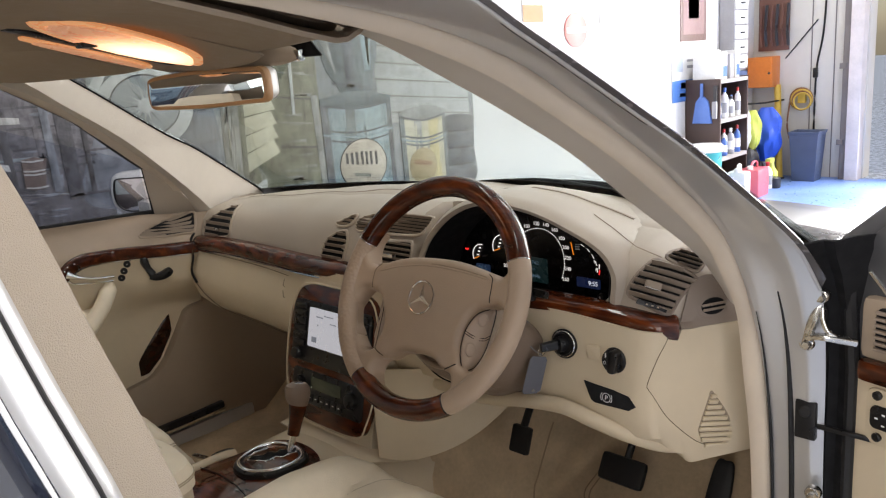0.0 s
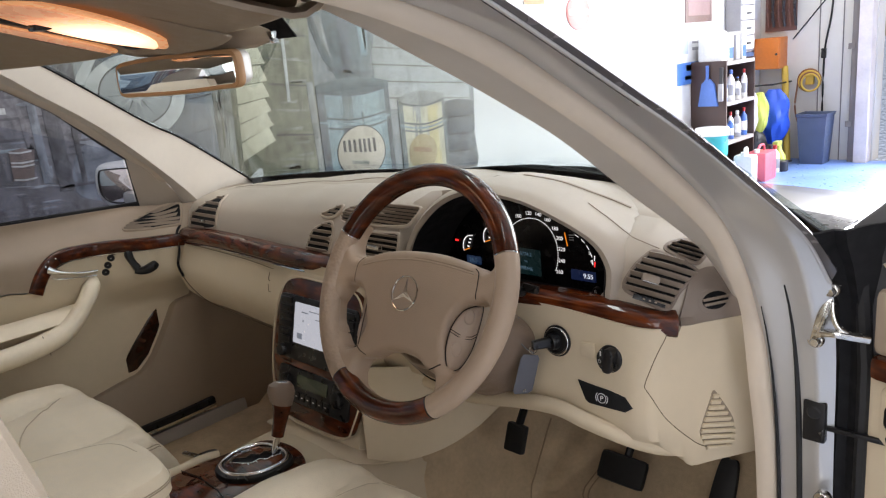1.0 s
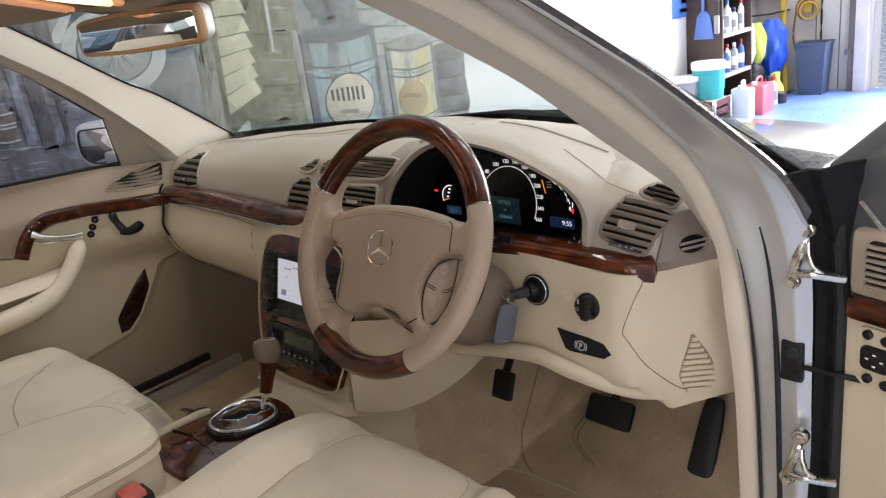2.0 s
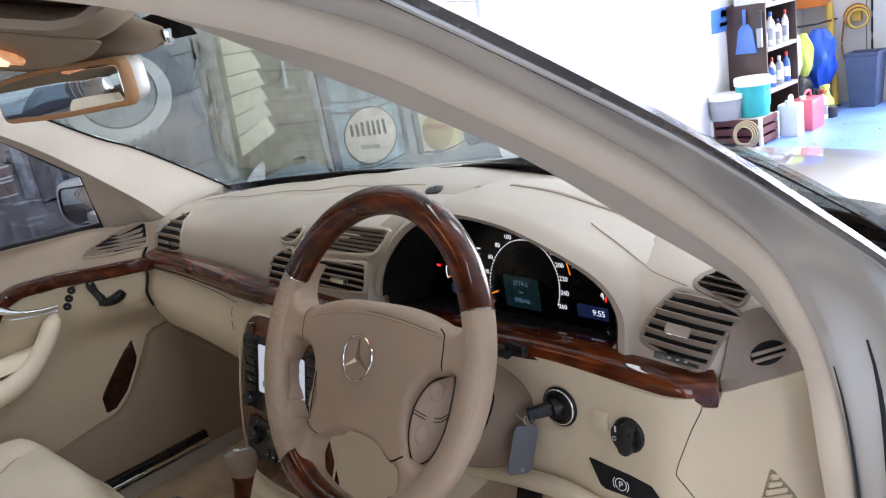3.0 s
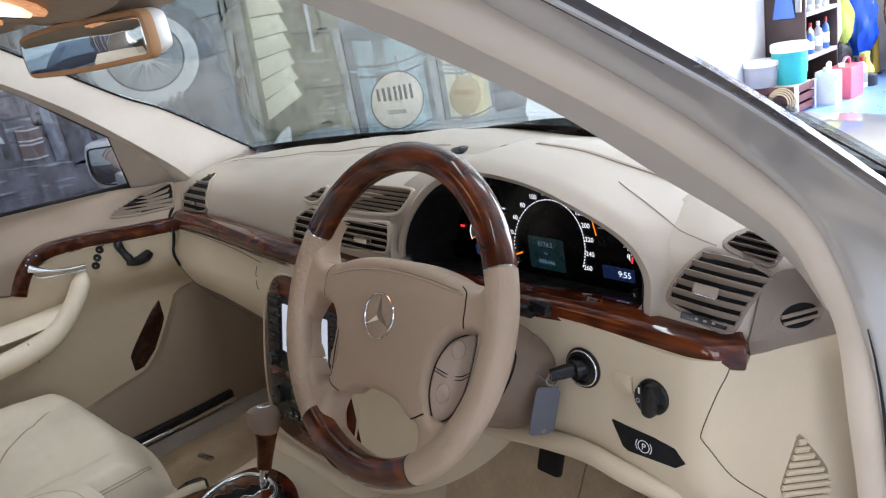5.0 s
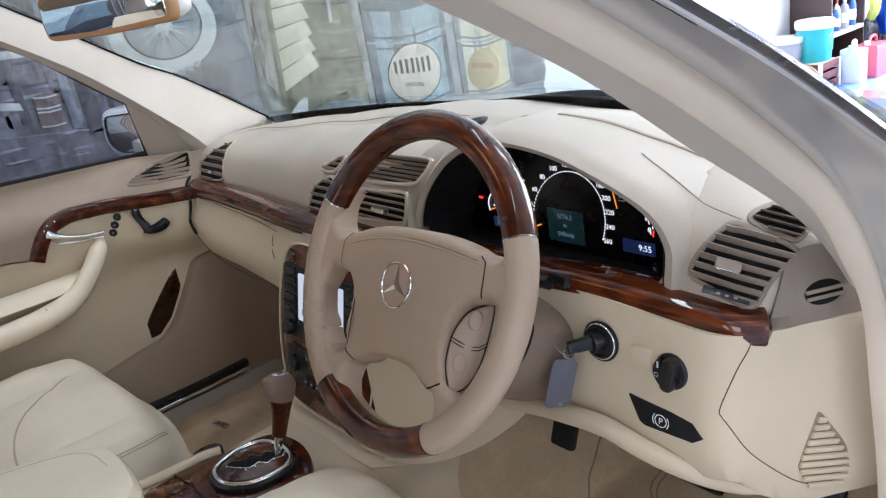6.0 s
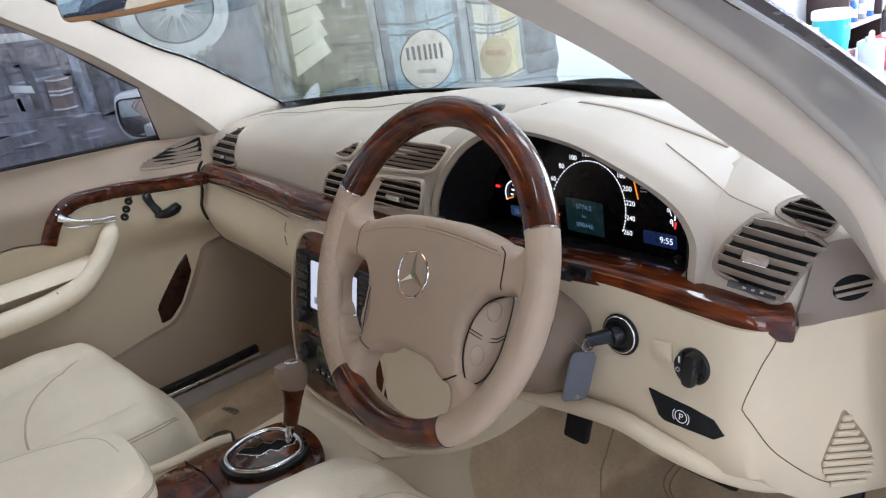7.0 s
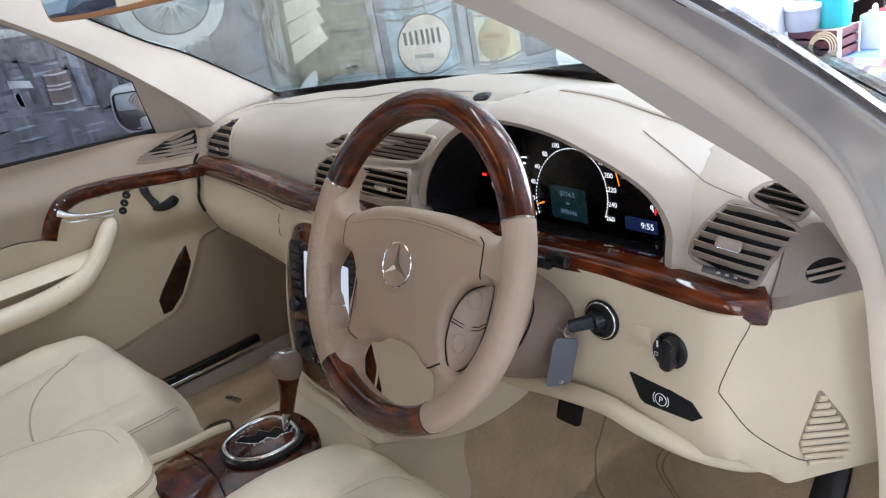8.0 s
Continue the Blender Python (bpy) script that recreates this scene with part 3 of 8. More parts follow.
part("rear_door", sheet(rows, 0.004), M_SILVER, car, "silver rear door skin")
# left rear side, tail panel and wheels
rows = [[(-q.x - .05, y, q.z) for y in (-.70, -1.0, -1.46)] for q in B[:18]]
part("rear_window", sheet(rows, 0.004), glass_mat("rear_side_glass", (0.62, 0.66, 0.72), .03), car, "lightly tinted rear side window")
rows = [[(-q.x - .05, y, q.z) for y in (-1.455, -1.7, -2.0, -2.2)] for q in B[:18]]
part("rear_pillar_trim", sheet(rows, 0.006), M_TRIM, car, "cream cloth rear pillar trim")
rows = [[(-q.x - .06, y, q.z) for y in (-.70, -1.2, -1.8, -2.2)] for q in B[17:]]
part("rear_door", sheet(rows, 0.004), M_SILVER, car, "silver rear door skin")
rows = [[(x, y, z) for x in (-.82, -.6, 0, .6, .82)] for y, z in ((-2.22, 1.02), (-2.5, 1.0), (-2.78, .97), (-2.84, .8), (-2.82, .35))]
part("boot", sheet(rows, .004), M_SILVER, car, "silver boot lid and tail panel")
for sx in (-1, 1):
    part("rear_wing", sheet([[(sx * .86, y, z) for y in (-2.2, -2.5, -2.80)] for z in (1.0, .8, .5, .34)], .004), M_SILVER, car, "silver rear wing")
M_TYRE = mat("tyre_rubber", (0.02, 0.02, 0.021), 0.8, var=0.2, spec=0.3)
for sx in (-1, 1):
    for wy in (.95, -1.95):
        WM = fr((sx * .80, wy, .315), (0, 1, 0), (0, 0, 1))
        w = part("wheel", lathe(WM @ pose(0, 0, -.01), [(.21, -.10), (.285, -.105), (.312, -.085), (.315, 0), (.312, .085), (.285, .105), (.21, .10)], 40), M_TYRE, car, "black tyre")
        part("rim", lathe(WM @ pose(0, 0, -.01), [(.205, -.09), (.208, .09), (.19, .085), (.17, .05), (.06, .06), (.03, .075), (0, .075)], 40), M_STEEL, w, "silver alloy rim")
part("front_panel", sheet([[(x, 1.80 + .14 * (1 - (x / .8) ** 2), z) for x in (-.8, -.5, 0, .5, .8)] for z in (.56, .45, .34, .24)], .004), M_SILVER, car, "silver front bumper")
# ---------- dashboard ----------
dash = thing("dashboard", "cream and taupe dashboard with polished walnut strip", "dashboard", (0, .2, .7))
UP = [(-.705, .225), (-.685, .182), (-.5, .175), (-.25, .158), (-.12, .142), (0, .138), (.14, .142), (.36, .15), (.58, .158), (.648, .160), (.675, .174), (.705, .214), (.748, .283)]
LOW = [(-.71, .235), (-.69, .17), (-.5, .158), (-.25, .138), (-.12, .12), (0, .116), (.12, .12), (.3, .132), (.46, .139), (.61, .135), (.652, .139), (.675, .16), (.705, .212), (.748, .282)]
TOP = [(-.71, .968), (-.5, .985), (-.25, 1.004), (-.08, 1.018), (.1, 1.026), (.38, 1.03), (.6, 1.006), (.68, .984), (.75, .95)]


def joint(x):
    """Height of the line where upper and lower dash meet."""
    return sm([(-.7, .886), (-.3, .898), (.1, .896), (.5, .904), (.66, .896), (.75, .893)], x)


def dash_upper():
    rows = []
    for q in crv([(a, b, 0) for a, b in UP], 150):
        x, y = q.x, q.y
        t = sm(TOP, x)
        end = sm([(.66, 0), (.70, 1)], x)
        far = .53 - .10 * (abs(x) / .7) ** 2.5 - .065 * sm([(.0, 0), (.3, 1)], x)
        foot = joint(x) + sm([(-.6, .0), (.655, .012), (.68, 0)], x)
        h = t - foot
        rec = sm([(.165, 0), (.182, 1)], x) * (1 - sm([(.556, 0), (.582, 1)], x))
        prof = [(0, foot), (.006, foot + h * .35), (.014, foot + h * .62), (.030, foot + h * .84), (.055, foot + h * .95), (.10, t + .005), (.155, t + .0055), (.26, t - .012)]
        row = []
        for k, (dy, z) in enumerate(prof):
            yy = y + dy
            if k:
                yy = max(yy, y + (.262 - y) * rec)
            if k == 1:
                z = z + (.868 - z) * rec
            row.append((x, min(yy, far), z - (0.012 * end * k / 7)))
        row.append((x, max(far, y + .06), t - .03))
        row.append((x, max(far, y + .06) + .03, t - .07))
        rows.append(row)
    return sheet(rows, 0.006)


upper = part("upper_pad", dash_upper(), M_DASH, dash, "taupe soft-touch upper pad")


def top_pad():
    """Cream upper skin that covers the dash towards the glass."""
    rows = []
    for i in range(70):
        x = -.67 + 1.33 * i / 69
        t = sm(TOP, x)
        far = .54 - .10 * (abs(x) / .7) ** 2.5 - .065 * sm([(.0, 0), (.3, 1)], x)
        y0 = sm([(-.67, .264), (-.57, .272), (-.33, .294), (-.15, .312), (.1, .318), (.66, .262)], x)
        row = []
        for k in range(9):
            f = k / 8
            y = y0 + (far - y0) * f
            row.append((x, y, t + .0105 - .004 * (2 * f - 1) ** 2 - .012 * f * f - (.008 if k == 0 else 0)))
        rows.append(row)
    return sheet(rows, 0.004)


top_skin = part("top_pad", top_pad(), M_DASH, dash, "taupe dash top skin")


def dash_lower():
    rows = []
    for q in crv([(a, b, 0) for a, b in LOW], 110):
        x, y = q.x, q.y
        d = sm([(-.12, 0), (.16, 1)], x)
        end = sm([(.655, 0), (.69, 1)], x)
        zt = joint(x) - .001
        P = [(.004, zt), (.002, zt - .03), (-.022, .81), (-.022, .775), (-.008, .738), (.022, .708), (.07, .688), (.15, .68), (.24, .67)]
        D = [(0, zt), (-.003, .865), (-.008, .83), (-.013, .79), (-.016, .762), (-.010, .738), (.010, .724), (.07, .712), (.2, .70)]
        E = [(0, zt), (0, .86), (0, .83), (0, .79), (0, .76), (0, .73), (.002, .70), (.012, .682), (.09, .675)]
        row = []
        for p, dd, e in zip(P, D, E):
            dy = (p[0] * (1 - d) + dd[0] * d) * (1 - end) + e[0] * end
            z = (p[1] * (1 - d) + dd[1] * d) * (1 - end) + e[1] * end
            row.append((x, y + dy, z))
        rows.append(row)
    return sheet(rows, 0.006)


LOWSKIN = skin_of(part("lower_panel", dash_lower(), M_CREAM, dash, "cream lower dash panel"))

# walnut strip with its chrome line
STRIP = [(-.697, .176, .880), (-.66, .160, .883), (-.5, .148, .892), (-.3, .133, .896), (-.14, .119, .898), (0, .126, .897), (.14, .131, .893), (.34, .140, .898), (.48, .144, .903), (.60, .146, .901), (.655, .150, .897), (.686, .170, .895)]
_st = crv(STRIP, 220)
_sc = [min(1, .12 + (len(_st) - 1 - i) / 3.6) for i in range(len(_st))]
part("wood_strip", sweep(_st, [(-.008, -.018), (.003, -.0175), (.009, -.012), (.0115, -.003), (.010, .007), (.006, .0125), (-.001, .0168), (-.010, .018), (-.020, .018)], scales=_sc), M_WOOD, dash, "polished burr walnut strip")
_sh = [q for q in _st[::3] if .17 < q.x < .60]
part("wood_shelf", sweep(_sh, [(-.010, .004), (.000, .0165), (-.012, .0188), (-.05, .0065), (-.05, -.004)]), M_WOOD, dash, "polished walnut shelf under the dials")
# solid black tube draws the shadow line under the strip
part("strip_gap", tube([q + Vector((0, -.0015, -.0178)) for q in _st[:-14:2]], .0020, (0, 0, 1), 8), M_BLACK_MATT, dash, "dark gap under the walnut strip")
part("chrome_line", sweep([q + Vector((0, -.004, -.0195)) for q in _st[:-10:2]], ring(.0020, 8)), M_CHROME, dash, "thin chrome line")


# ---------- small dash helpers ----------
def span(poly, v):
    """Where a level line crosses a closed outline."""
    xs = []
    n = len(poly)
    for i in range(n):
        (x0, y0), (x1, y1) = poly[i], poly[(i + 1) % n]
        if (y0 - v) * (y1 - v) < 0:
            xs.append(x0 + (x1 - x0) * (v - y0) / (y1 - y0))
    return (min(xs), max(xs)) if len(xs) > 1 else None


def vent(name, pts, ux, uy, slats, parent, label, skin, rim=M_DASH_LOW, face=(0, -1, .2), depth=.0075, fill=.80, lift=.0, flat=False):
    """Air vent laid on a curved skin: black sheet as the shaded well, thin rim, separate slats."""
    o = sum((Vector(q) for q in pts), Vector()) / len(pts)
    m = fr(o, ux, uy)
    if m.col[2].xyz.dot(Vector(face)) < 0:
        m = fr(o, [-c for c in ux], uy)
    inv = m.inverted()
    up = m.col[2].xyz
    poly = soft([((inv @ Vector(q)).x, (inv @ Vector(q)).y) for q in pts], 44)

    def on(u, v, h):
        if flat:
            return m @ Vector((u, v, h + lift))
        hit, nrm, _, _ = skin.ray_cast(m @ Vector((u, v, .05)), -up, .11)
        if hit is None:
            return m @ Vector((u, v, h))
        if nrm.dot(up) < 0:
            nrm = -nrm
        return hit + (nrm * .4 + up * .6) * (h + lift)

    n = len(poly)
    cx, cy = sum(q[0] for q in poly) / n, sum(q[1] for q in poly) / n
    bm = bmesh.new()
    grid(bm, [[on(cx + (a - cx) * f, cy + (b - cy) * f, .0012) for a, b in poly] for f in (1.0, .85, .7, .55, .4, .25, .1)], loop_v=True, cap=True)
    ob = part(name, bm, M_BLACK_MATT, parent, label)
    bm = bmesh.new()
    grid(bm, [[on(a, b, z) for a, b in offset(poly, d)] for d, z in ((-.0045, -.001), (-.0038, .0028), (-.0012, .0042), (.0008, .0034), (.0010, .0005))], loop_v=True)
    part("vent_rim", bm, rim, ob)
    lo, hi = min(b for a, b in poly), max(b for a, b in poly)
    half = (hi - lo) / slats * fill / 2
    for k in range(slats):
        v = lo + (hi - lo) * (k + .5) / slats
        sp = span(poly, v)
        if sp and sp[1] - sp[0] > .008:
            path = [on(sp[0] + .0005 + (sp[1] - sp[0] - .001) * i / 8, v, depth * .62) for i in range(9)]
            part("slat", sweep(path, [(-half, depth * .42), (-half * .78, depth * .62), (half, -depth * .35), (half * .8, -depth * .5)], tuple(up)), M_SLAT, ob)
    return ob, fr(on(0, 0, .003), m.col[0].xyz, m.col[1].xyz)


def word(text, size, m, material, parent, name="lettering", align="CENTER"):
    """Raised lettering in the built-in font, centred on the frame."""
    cu = bpy.data.curves.new(name, "FONT")
    cu.body, cu.size, cu.align_x, cu.align_y, cu.extrude = text, size, align, "CENTER", 0.0001
    tmp = bpy.data.objects.new(name, cu)
    scene.collection.objects.link(tmp)
    dg = bpy.context.evaluated_depsgraph_get()
    me = bpy.data.meshes.new_from_object(tmp.evaluated_get(dg))
    bpy.data.objects.remove(tmp)
    bm = bmesh.new()
    bm.from_mesh(me)
    bpy.data.meshes.remove(me)
    bm.transform(m)
    return part(name, bm, material, parent)


# ---------- instrument hood and cluster ----------
LIP = [(.176, .922), (.183, .945), (.209, .984), (.265, 1.030), (.335, 1.054), (.427, 1.048), (.502, 1.024), (.556, .997), (.578, .965), (.577, .930), (.574, .900)]


def hood_rows():
    lip = [(q.x, q.y) for q in crv([(a, b, 0) for a, b in LIP], 50)]
    cx, cz = .378, .93
    rows = []
    for k, (y, grow) in enumerate(((.245, .93), (.205, .97), (.168, 1.0), (.160, 1.012), (.158, 1.03), (.164, 1.045), (.18, 1.058), (.22, 1.07), (.29, 1.06), (.37, 1.0), (.45, .92))):
        row = []
        for i, (x, z) in enumerate(lip):
            f = i / 49
            side = sm([(0, 1), (.25, 0), (.75, 0), (1, 1)], f)
            g = grow
            nx = cx + (x - cx) * (g if x < cx else g * (1 + .10 * max(0, g - 1) / .13))
            nz = cz + (z - cz) * (g + (0.02 if 4 < k < 9 else 0))
            if k >= 8:
                nz = cz + (z - cz) * sm([(8, 1.06), (9, .9), (10, .62)], k)
            row.append((nx, y, nz))
        rows.append(row)
    return rows


part("instrument_hood", sheet(hood_rows(), .004), M_DASH, dash, "taupe instrument hood")
part("hood_lining", sheet([[(.378 + (x - .378) * f, y, .93 + (z - .93) * f) for x, y, z in r] for r, f in zip(hood_rows()[:4], (.958, .958, .965, .975))], .001), M_BLACK_MATT, dash, "black hood lining")
CL_Y = .243
_lip = [(q.x, q.y) for q in crv([(a, b, 0) for a, b in LIP], 50)]
_face = [(.378 + (x - .378) * .965, .93 + (z - .93) * .965) for x, z in _lip] + [(.56, .89), (.36, .872), (.17, .888)]
M_CL = fr((0, CL_Y, 0), (1, 0, 0), (0, 0, 1))
cluster = part("instrument_panel", plate(_face, M_CL, .01, .001), mat("cluster_black", (0.004, 0.004, 0.005), 0.25, var=0.2, spec=0.3), dash, "black instrument cluster with lit dials")
part("cluster_cheek", block((.1835, .166, .862), (.1865, .252, .936), None, .001), M_BLACK_MATT, dash, "black side of the dial housing")
part("cluster_floor", sheet([[(x, .186, .9035), (x, .215, .897), (x, .246, .892)] for x in (.160, .25, .36, .47, .586)], .003), M_BLACK_MATT, dash, "black floor of the dial housing")
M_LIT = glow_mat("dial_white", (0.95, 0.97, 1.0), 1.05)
M_LIT_DIM = glow_mat("display_text", (0.30, 0.55, 0.78), 0.24)
M_ORANGE = glow_mat("pointer_orange", (1.0, 0.30, 0.02), 1.0)
M_RED = glow_mat("warning_red", (1.0, 0.03, 0.03), 1.6)
CLF = M_CL @ pose(0, 0, .0015)


def tick(x, z, w, h, a, material, name="mark"):
    return part(name, block((-w / 2, -h / 2, 0), (w / 2, h / 2, .0004), CLF @ pose(x, z, 0, 0, 0, a), 0), material, cluster)


# the speed scale runs wide up to 60 and closer beyond; the tilted face flattens it
DX, DZ = .3783, .9337


def dial(v):
    return radians(ipl([(0, 200), (60, 145.6), (120, 91.5), (180, 40), (260, -19.3)], v))


def scale_at(a, f=1.0):
    """Point of the leaning oval scale at angle a."""
    c, s_ = f * math.cos(a), f * math.sin(a)
    return DX + .0606 * c + .0064 * s_, DZ + .0064 * c + .0664 * s_


for v in range(0, 261, 20):
    nx_, nz_ = scale_at(dial(v), 1.125)
    word(str(v), .0088, CLF @ pose(nx_, nz_, 0), M_LIT, cluster, "dial_number")
for k in range(53):
    a = dial(5 * k)
    (x0_, z0_), (x1_, z1_) = scale_at(a + .02), scale_at(a - .02)
    tick(*scale_at(a), .0028, .0011 if k % 4 else .0016, math.degrees(math.atan2(z1_ - z0_, x1_ - x0_)), M_LIT, "dial_tick")
tick(.325, .919, .013, .0022, 22, M_ORANGE, "speed_pointer")
part("trip_display", plate(rrect(.343, .902, .403, .947, .003), M_CL @ pose(0, 0, .001), .001, .0002), glow_mat("display_green", (0.006, 0.030, 0.034), 0.35), cluster, "dark green trip display")
for tx, dz_, sz in (("5774.2", .9375, .0092), ("km", .9255, .0052), ("098446", .913, .0092)):
    word(tx, sz, CLF @ pose(.373, dz_, 0), M_LIT_DIM, cluster, "display_number")
part("clock_display", plate(rrect(.462, .907, .508, .924, .002), M_CL @ pose(0, 0, .001), .001, .0002), glow_mat("display_navy", (0.006, 0.015, 0.06), 0.7), cluster, "dark blue clock display")
word("9:55", .0108, CLF @ pose(.4945, .9155, 0), glow_mat("clock_digits", (0.75, 0.85, 1.0), 1.1), cluster, "clock_number")
part("temperature_display", plate(rrect(.238, .905, .272, .920, .002), M_CL @ pose(0, 0, .001), .001, .0002), glow_mat("display_navy_dim", (0.01, 0.03, 0.08), 0.7), cluster, "dark blue temperature display")
word("26.5", .0115, CLF @ pose(.254, .9125, 0), M_LIT_DIM, cluster, "display_number")
for cx_, cz_, r_ in ((.254, .936, .0215), (.306, .957, .0235)):
    for k in range(8):
        a = 195 - 15 * k
        tick(cx_ + r_ * math.cos(radians(a)), cz_ + r_ * math.sin(radians(a)), .0060, .0018, a + 90, M_LIT, "gauge_arc")
    tick(cx_ - .014, cz_ - .005, .016, .0017, 20, M_ORANGE, "gauge_pointer")
    for k in (0, 1, 2):
        tick(cx_ - .009 + .003 * k, cz_ + .001 + .007 * k, .005, .0026, 0, M_LIT, "gauge_mark")
for k in range(5):
    a = 62 - 15 * k
    tick(.452 + .052 * math.cos(radians(a)), .938 + .047 * math.sin(radians(a)), .008, .0010, a + 90, M_LIT, "gauge_arc")
tick(.456, .972, .0016, .022, 12, M_ORANGE, "gauge_pointer")
for k in range(3):
    tick(.4665, .972 + .004 * k, .009, .0016, 4, mat("dim_print", (0.35, 0.36, 0.38), 0.5) if k == 0 else bpy.data.materials["dim_print"], "gauge_mark")
word("6", .0085, CLF @ pose(.502, .941, 0), M_LIT, cluster, "dial_number")
word("5", .0070, CLF @ pose(.4985, .954, 0), M_LIT, cluster, "dial_number")
tick(.5075, .947, .0016, .008, -6, M_LIT, "gauge_mark")
tick(.5075, .937, .0018, .008, -10, M_RED, "gauge_mark")
for k in range(2):
    tick(.2155 + .0045 * k, .9455, .0034, .0034, 0, M_RED, "warning_lamp")
part("reset_button", lathe(fr((.513, .236, .897), (1, 0, 0), (0, 0, 1)), [(.0065, -.004), (.0065, .003), (.005, .004), (0, .004)], 16), M_BLACK, cluster, "small black reset button")
word("R", .007, fr((.513, .2318, .897), (1, 0, 0), (0, 0, 1)), mat("white_print", (0.75, 0.75, 0.75), 0.5), cluster, "lettering")

# ---------- vents ----------
SKIN = skin_of(upper)
RVX, RVY = (.045, .023, -.016), (.025, .034, .044)
_, mv = vent("side_vent", [(.609, .160, .940), (.616, .168, .962), (.630, .184, .981), (.640, .192, .985), (.664, .199, .975), (.688, .209, .960), (.681, .197, .948), (.674, .184, .936), (.665, .172, .915), (.649, .165, .920), (.628, .162, .930)], RVX, RVY, 7, dash, "taupe slatted side vent", SKIN, rim=M_CAP, fill=.66, depth=.009)
part("vent_tab", block((-.012, -.0055, .001), (.012, .0055, .010), mv @ pose(-.012, -.004, 0, -15), .003), M_SLAT, dash, "taupe vent tab")
part("tab_tip", block((-.010, -.0062, .004), (.010, -.0050, .008), mv @ pose(-.012, -.004, 0, -15), .0005), M_CHROME, dash, "chrome tab tip")
part("vent_wheel", block((-.022, -.0035, .000), (.022, .0035, .004), mv @ pose(-.006, -.031, 0), .001), M_BLACK, dash, "ribbed vent thumbwheel")
for k in range(3):
    part("vent_wheel_mark", block((-.0016, -.0010, .004), (.0016, .0010, .0044), mv @ pose(-.013 + .008 * k, -.031, 0), 0), M_SLAT, dash)
vent("side_vent", [(.650, .202, .990), (.666, .216, 1.000), (.684, .226, .995), (.693, .230, .984), (.688, .217, .972), (.678, .211, .974)], RVX, RVY, 4, dash, "taupe slatted demister vent", SKIN, rim=M_CAP, fill=.42, depth=.008)
vent("side_vent", [(-.662, .186, .930), (-.646, .187, .944), (-.609, .200, .964), (-.560, .228, .980), (-.535, .205, .958), (-.535, .188, .934), (-.538, .181, .912), (-.60, .182, .902), (-.660, .183, .896)], (1, 0, 0), (0, .35, .94), 6, dash, "taupe slatted passenger vent", SKIN, fill=.52, depth=.005)
part("vent_tab", block((-.010, -.003, .001), (.010, .003, .009), fr((-.588, .180, .922), (1, 0, 0), (0, .3, .95)), .002), M_STEEL, dash, "satin metal vent tab")
vent("centre_vent", [(.000, .171, .989), (.020, .178, 1.000), (.066, .184, 1.008), (.130, .186, 1.0105), (.190, .186, 1.0105), (.197, .182, 1.005), (.190, .172, .992), (.176, .164, .982), (.120, .161, .978), (.040, .159, .976), (.006, .160, .977)], (1, 0, 0), (0, .6, .8), 7, dash, "taupe slatted centre vent", SKIN, flat=True, lift=.0075, fill=.50, depth=.005)
_, mc = vent("centre_vent", [(.043, .151, .950), (.047, .152, .960), (.058, .153, .965), (.110, .154, .968), (.158, .154, .971), (.165, .153, .966), (.164, .150, .950), (.161, .147, .936), (.152, .146, .930), (.100, .145, .926), (.050, .145, .923), (.042, .146, .930)], (1, 0, 0), (0, .2, .98), 5, dash, "taupe slatted centre vent", SKIN, flat=True, lift=.003, fill=.55, depth=.006)
part("vent_tab", block((-.016, -.004, .001), (.016, .004, .011), mc @ pose(.006, -.004, 0, 10), .002), M_STEEL, dash, "satin metal vent tab")
part("vent_wheel", lathe(fr((.033, .1425, .943), (0, 0, 1), (0, -1, 0)), [(.013, -.005), (.014, -.003), (.014, .003), (.013, .005)], 28), M_SLAT, dash, "taupe vent thumbwheel")
_, mc = vent("centre_vent", [(-.100, .143, .914), (-.096, .146, .935), (-.085, .151, .953), (-.060, .155, .966), (-.028, .157, .974), (-.022, .153, .955), (-.030, .148, .930), (-.040, .145, .915)], (1, 0, 0), (0, .2, .98), 5, dash, "taupe slatted centre vent", SKIN, flat=True, lift=.004, fill=.55, depth=.006)
vent("centre_vent", [(-.060, .163, .981), (-.040, .170, .990), (-.012, .178, 1.000), (-.012, .171, .990), (-.028, .162, .980)], (1, 0, 0), (0, .6, .8), 3, dash, "taupe slatted centre vent", SKIN, flat=True, lift=.009, fill=.5, depth=.005)
# ---------- driver's lower panel: key, light switch, parking brake ----------
DP = fr((.515, .1275, .853), (1, 0, 0), (0, .11, .99)) @ Matrix.Diagonal((.86, .86, 1, 1))
part("ignition_ring", torus(DP @ pose(0, 0, .005), .0232, .0013, 40, 10), M_CHROME, dash, "chrome ignition ring")
part("ignition_bezel", torus(DP @ pose(0, 0, .003), .0255, .0018, 40, 8), M_BLACK, dash, "black ignition bezel")
part("ignition_lock", lathe(DP @ pose(0, 0, .004), [(.0238, -.008), (.0238, .002), (.020, .003), (.0185, .0), (.0, .0)], 36), M_BLACK, dash, "black ignition lock")
LS = fr((.6045, .1235, .846), (1, 0, .02), (0, .10, .99)) @ Matrix.Diagonal((.83, .86, 1, 1))
sw = part("light_switch", lathe(LS, [(.0225, -.004), (.0225, .002), (.0215, .003), (.020, .0035), (.0, .0035)], 40), M_BLACK, dash, "black rotary light switch")
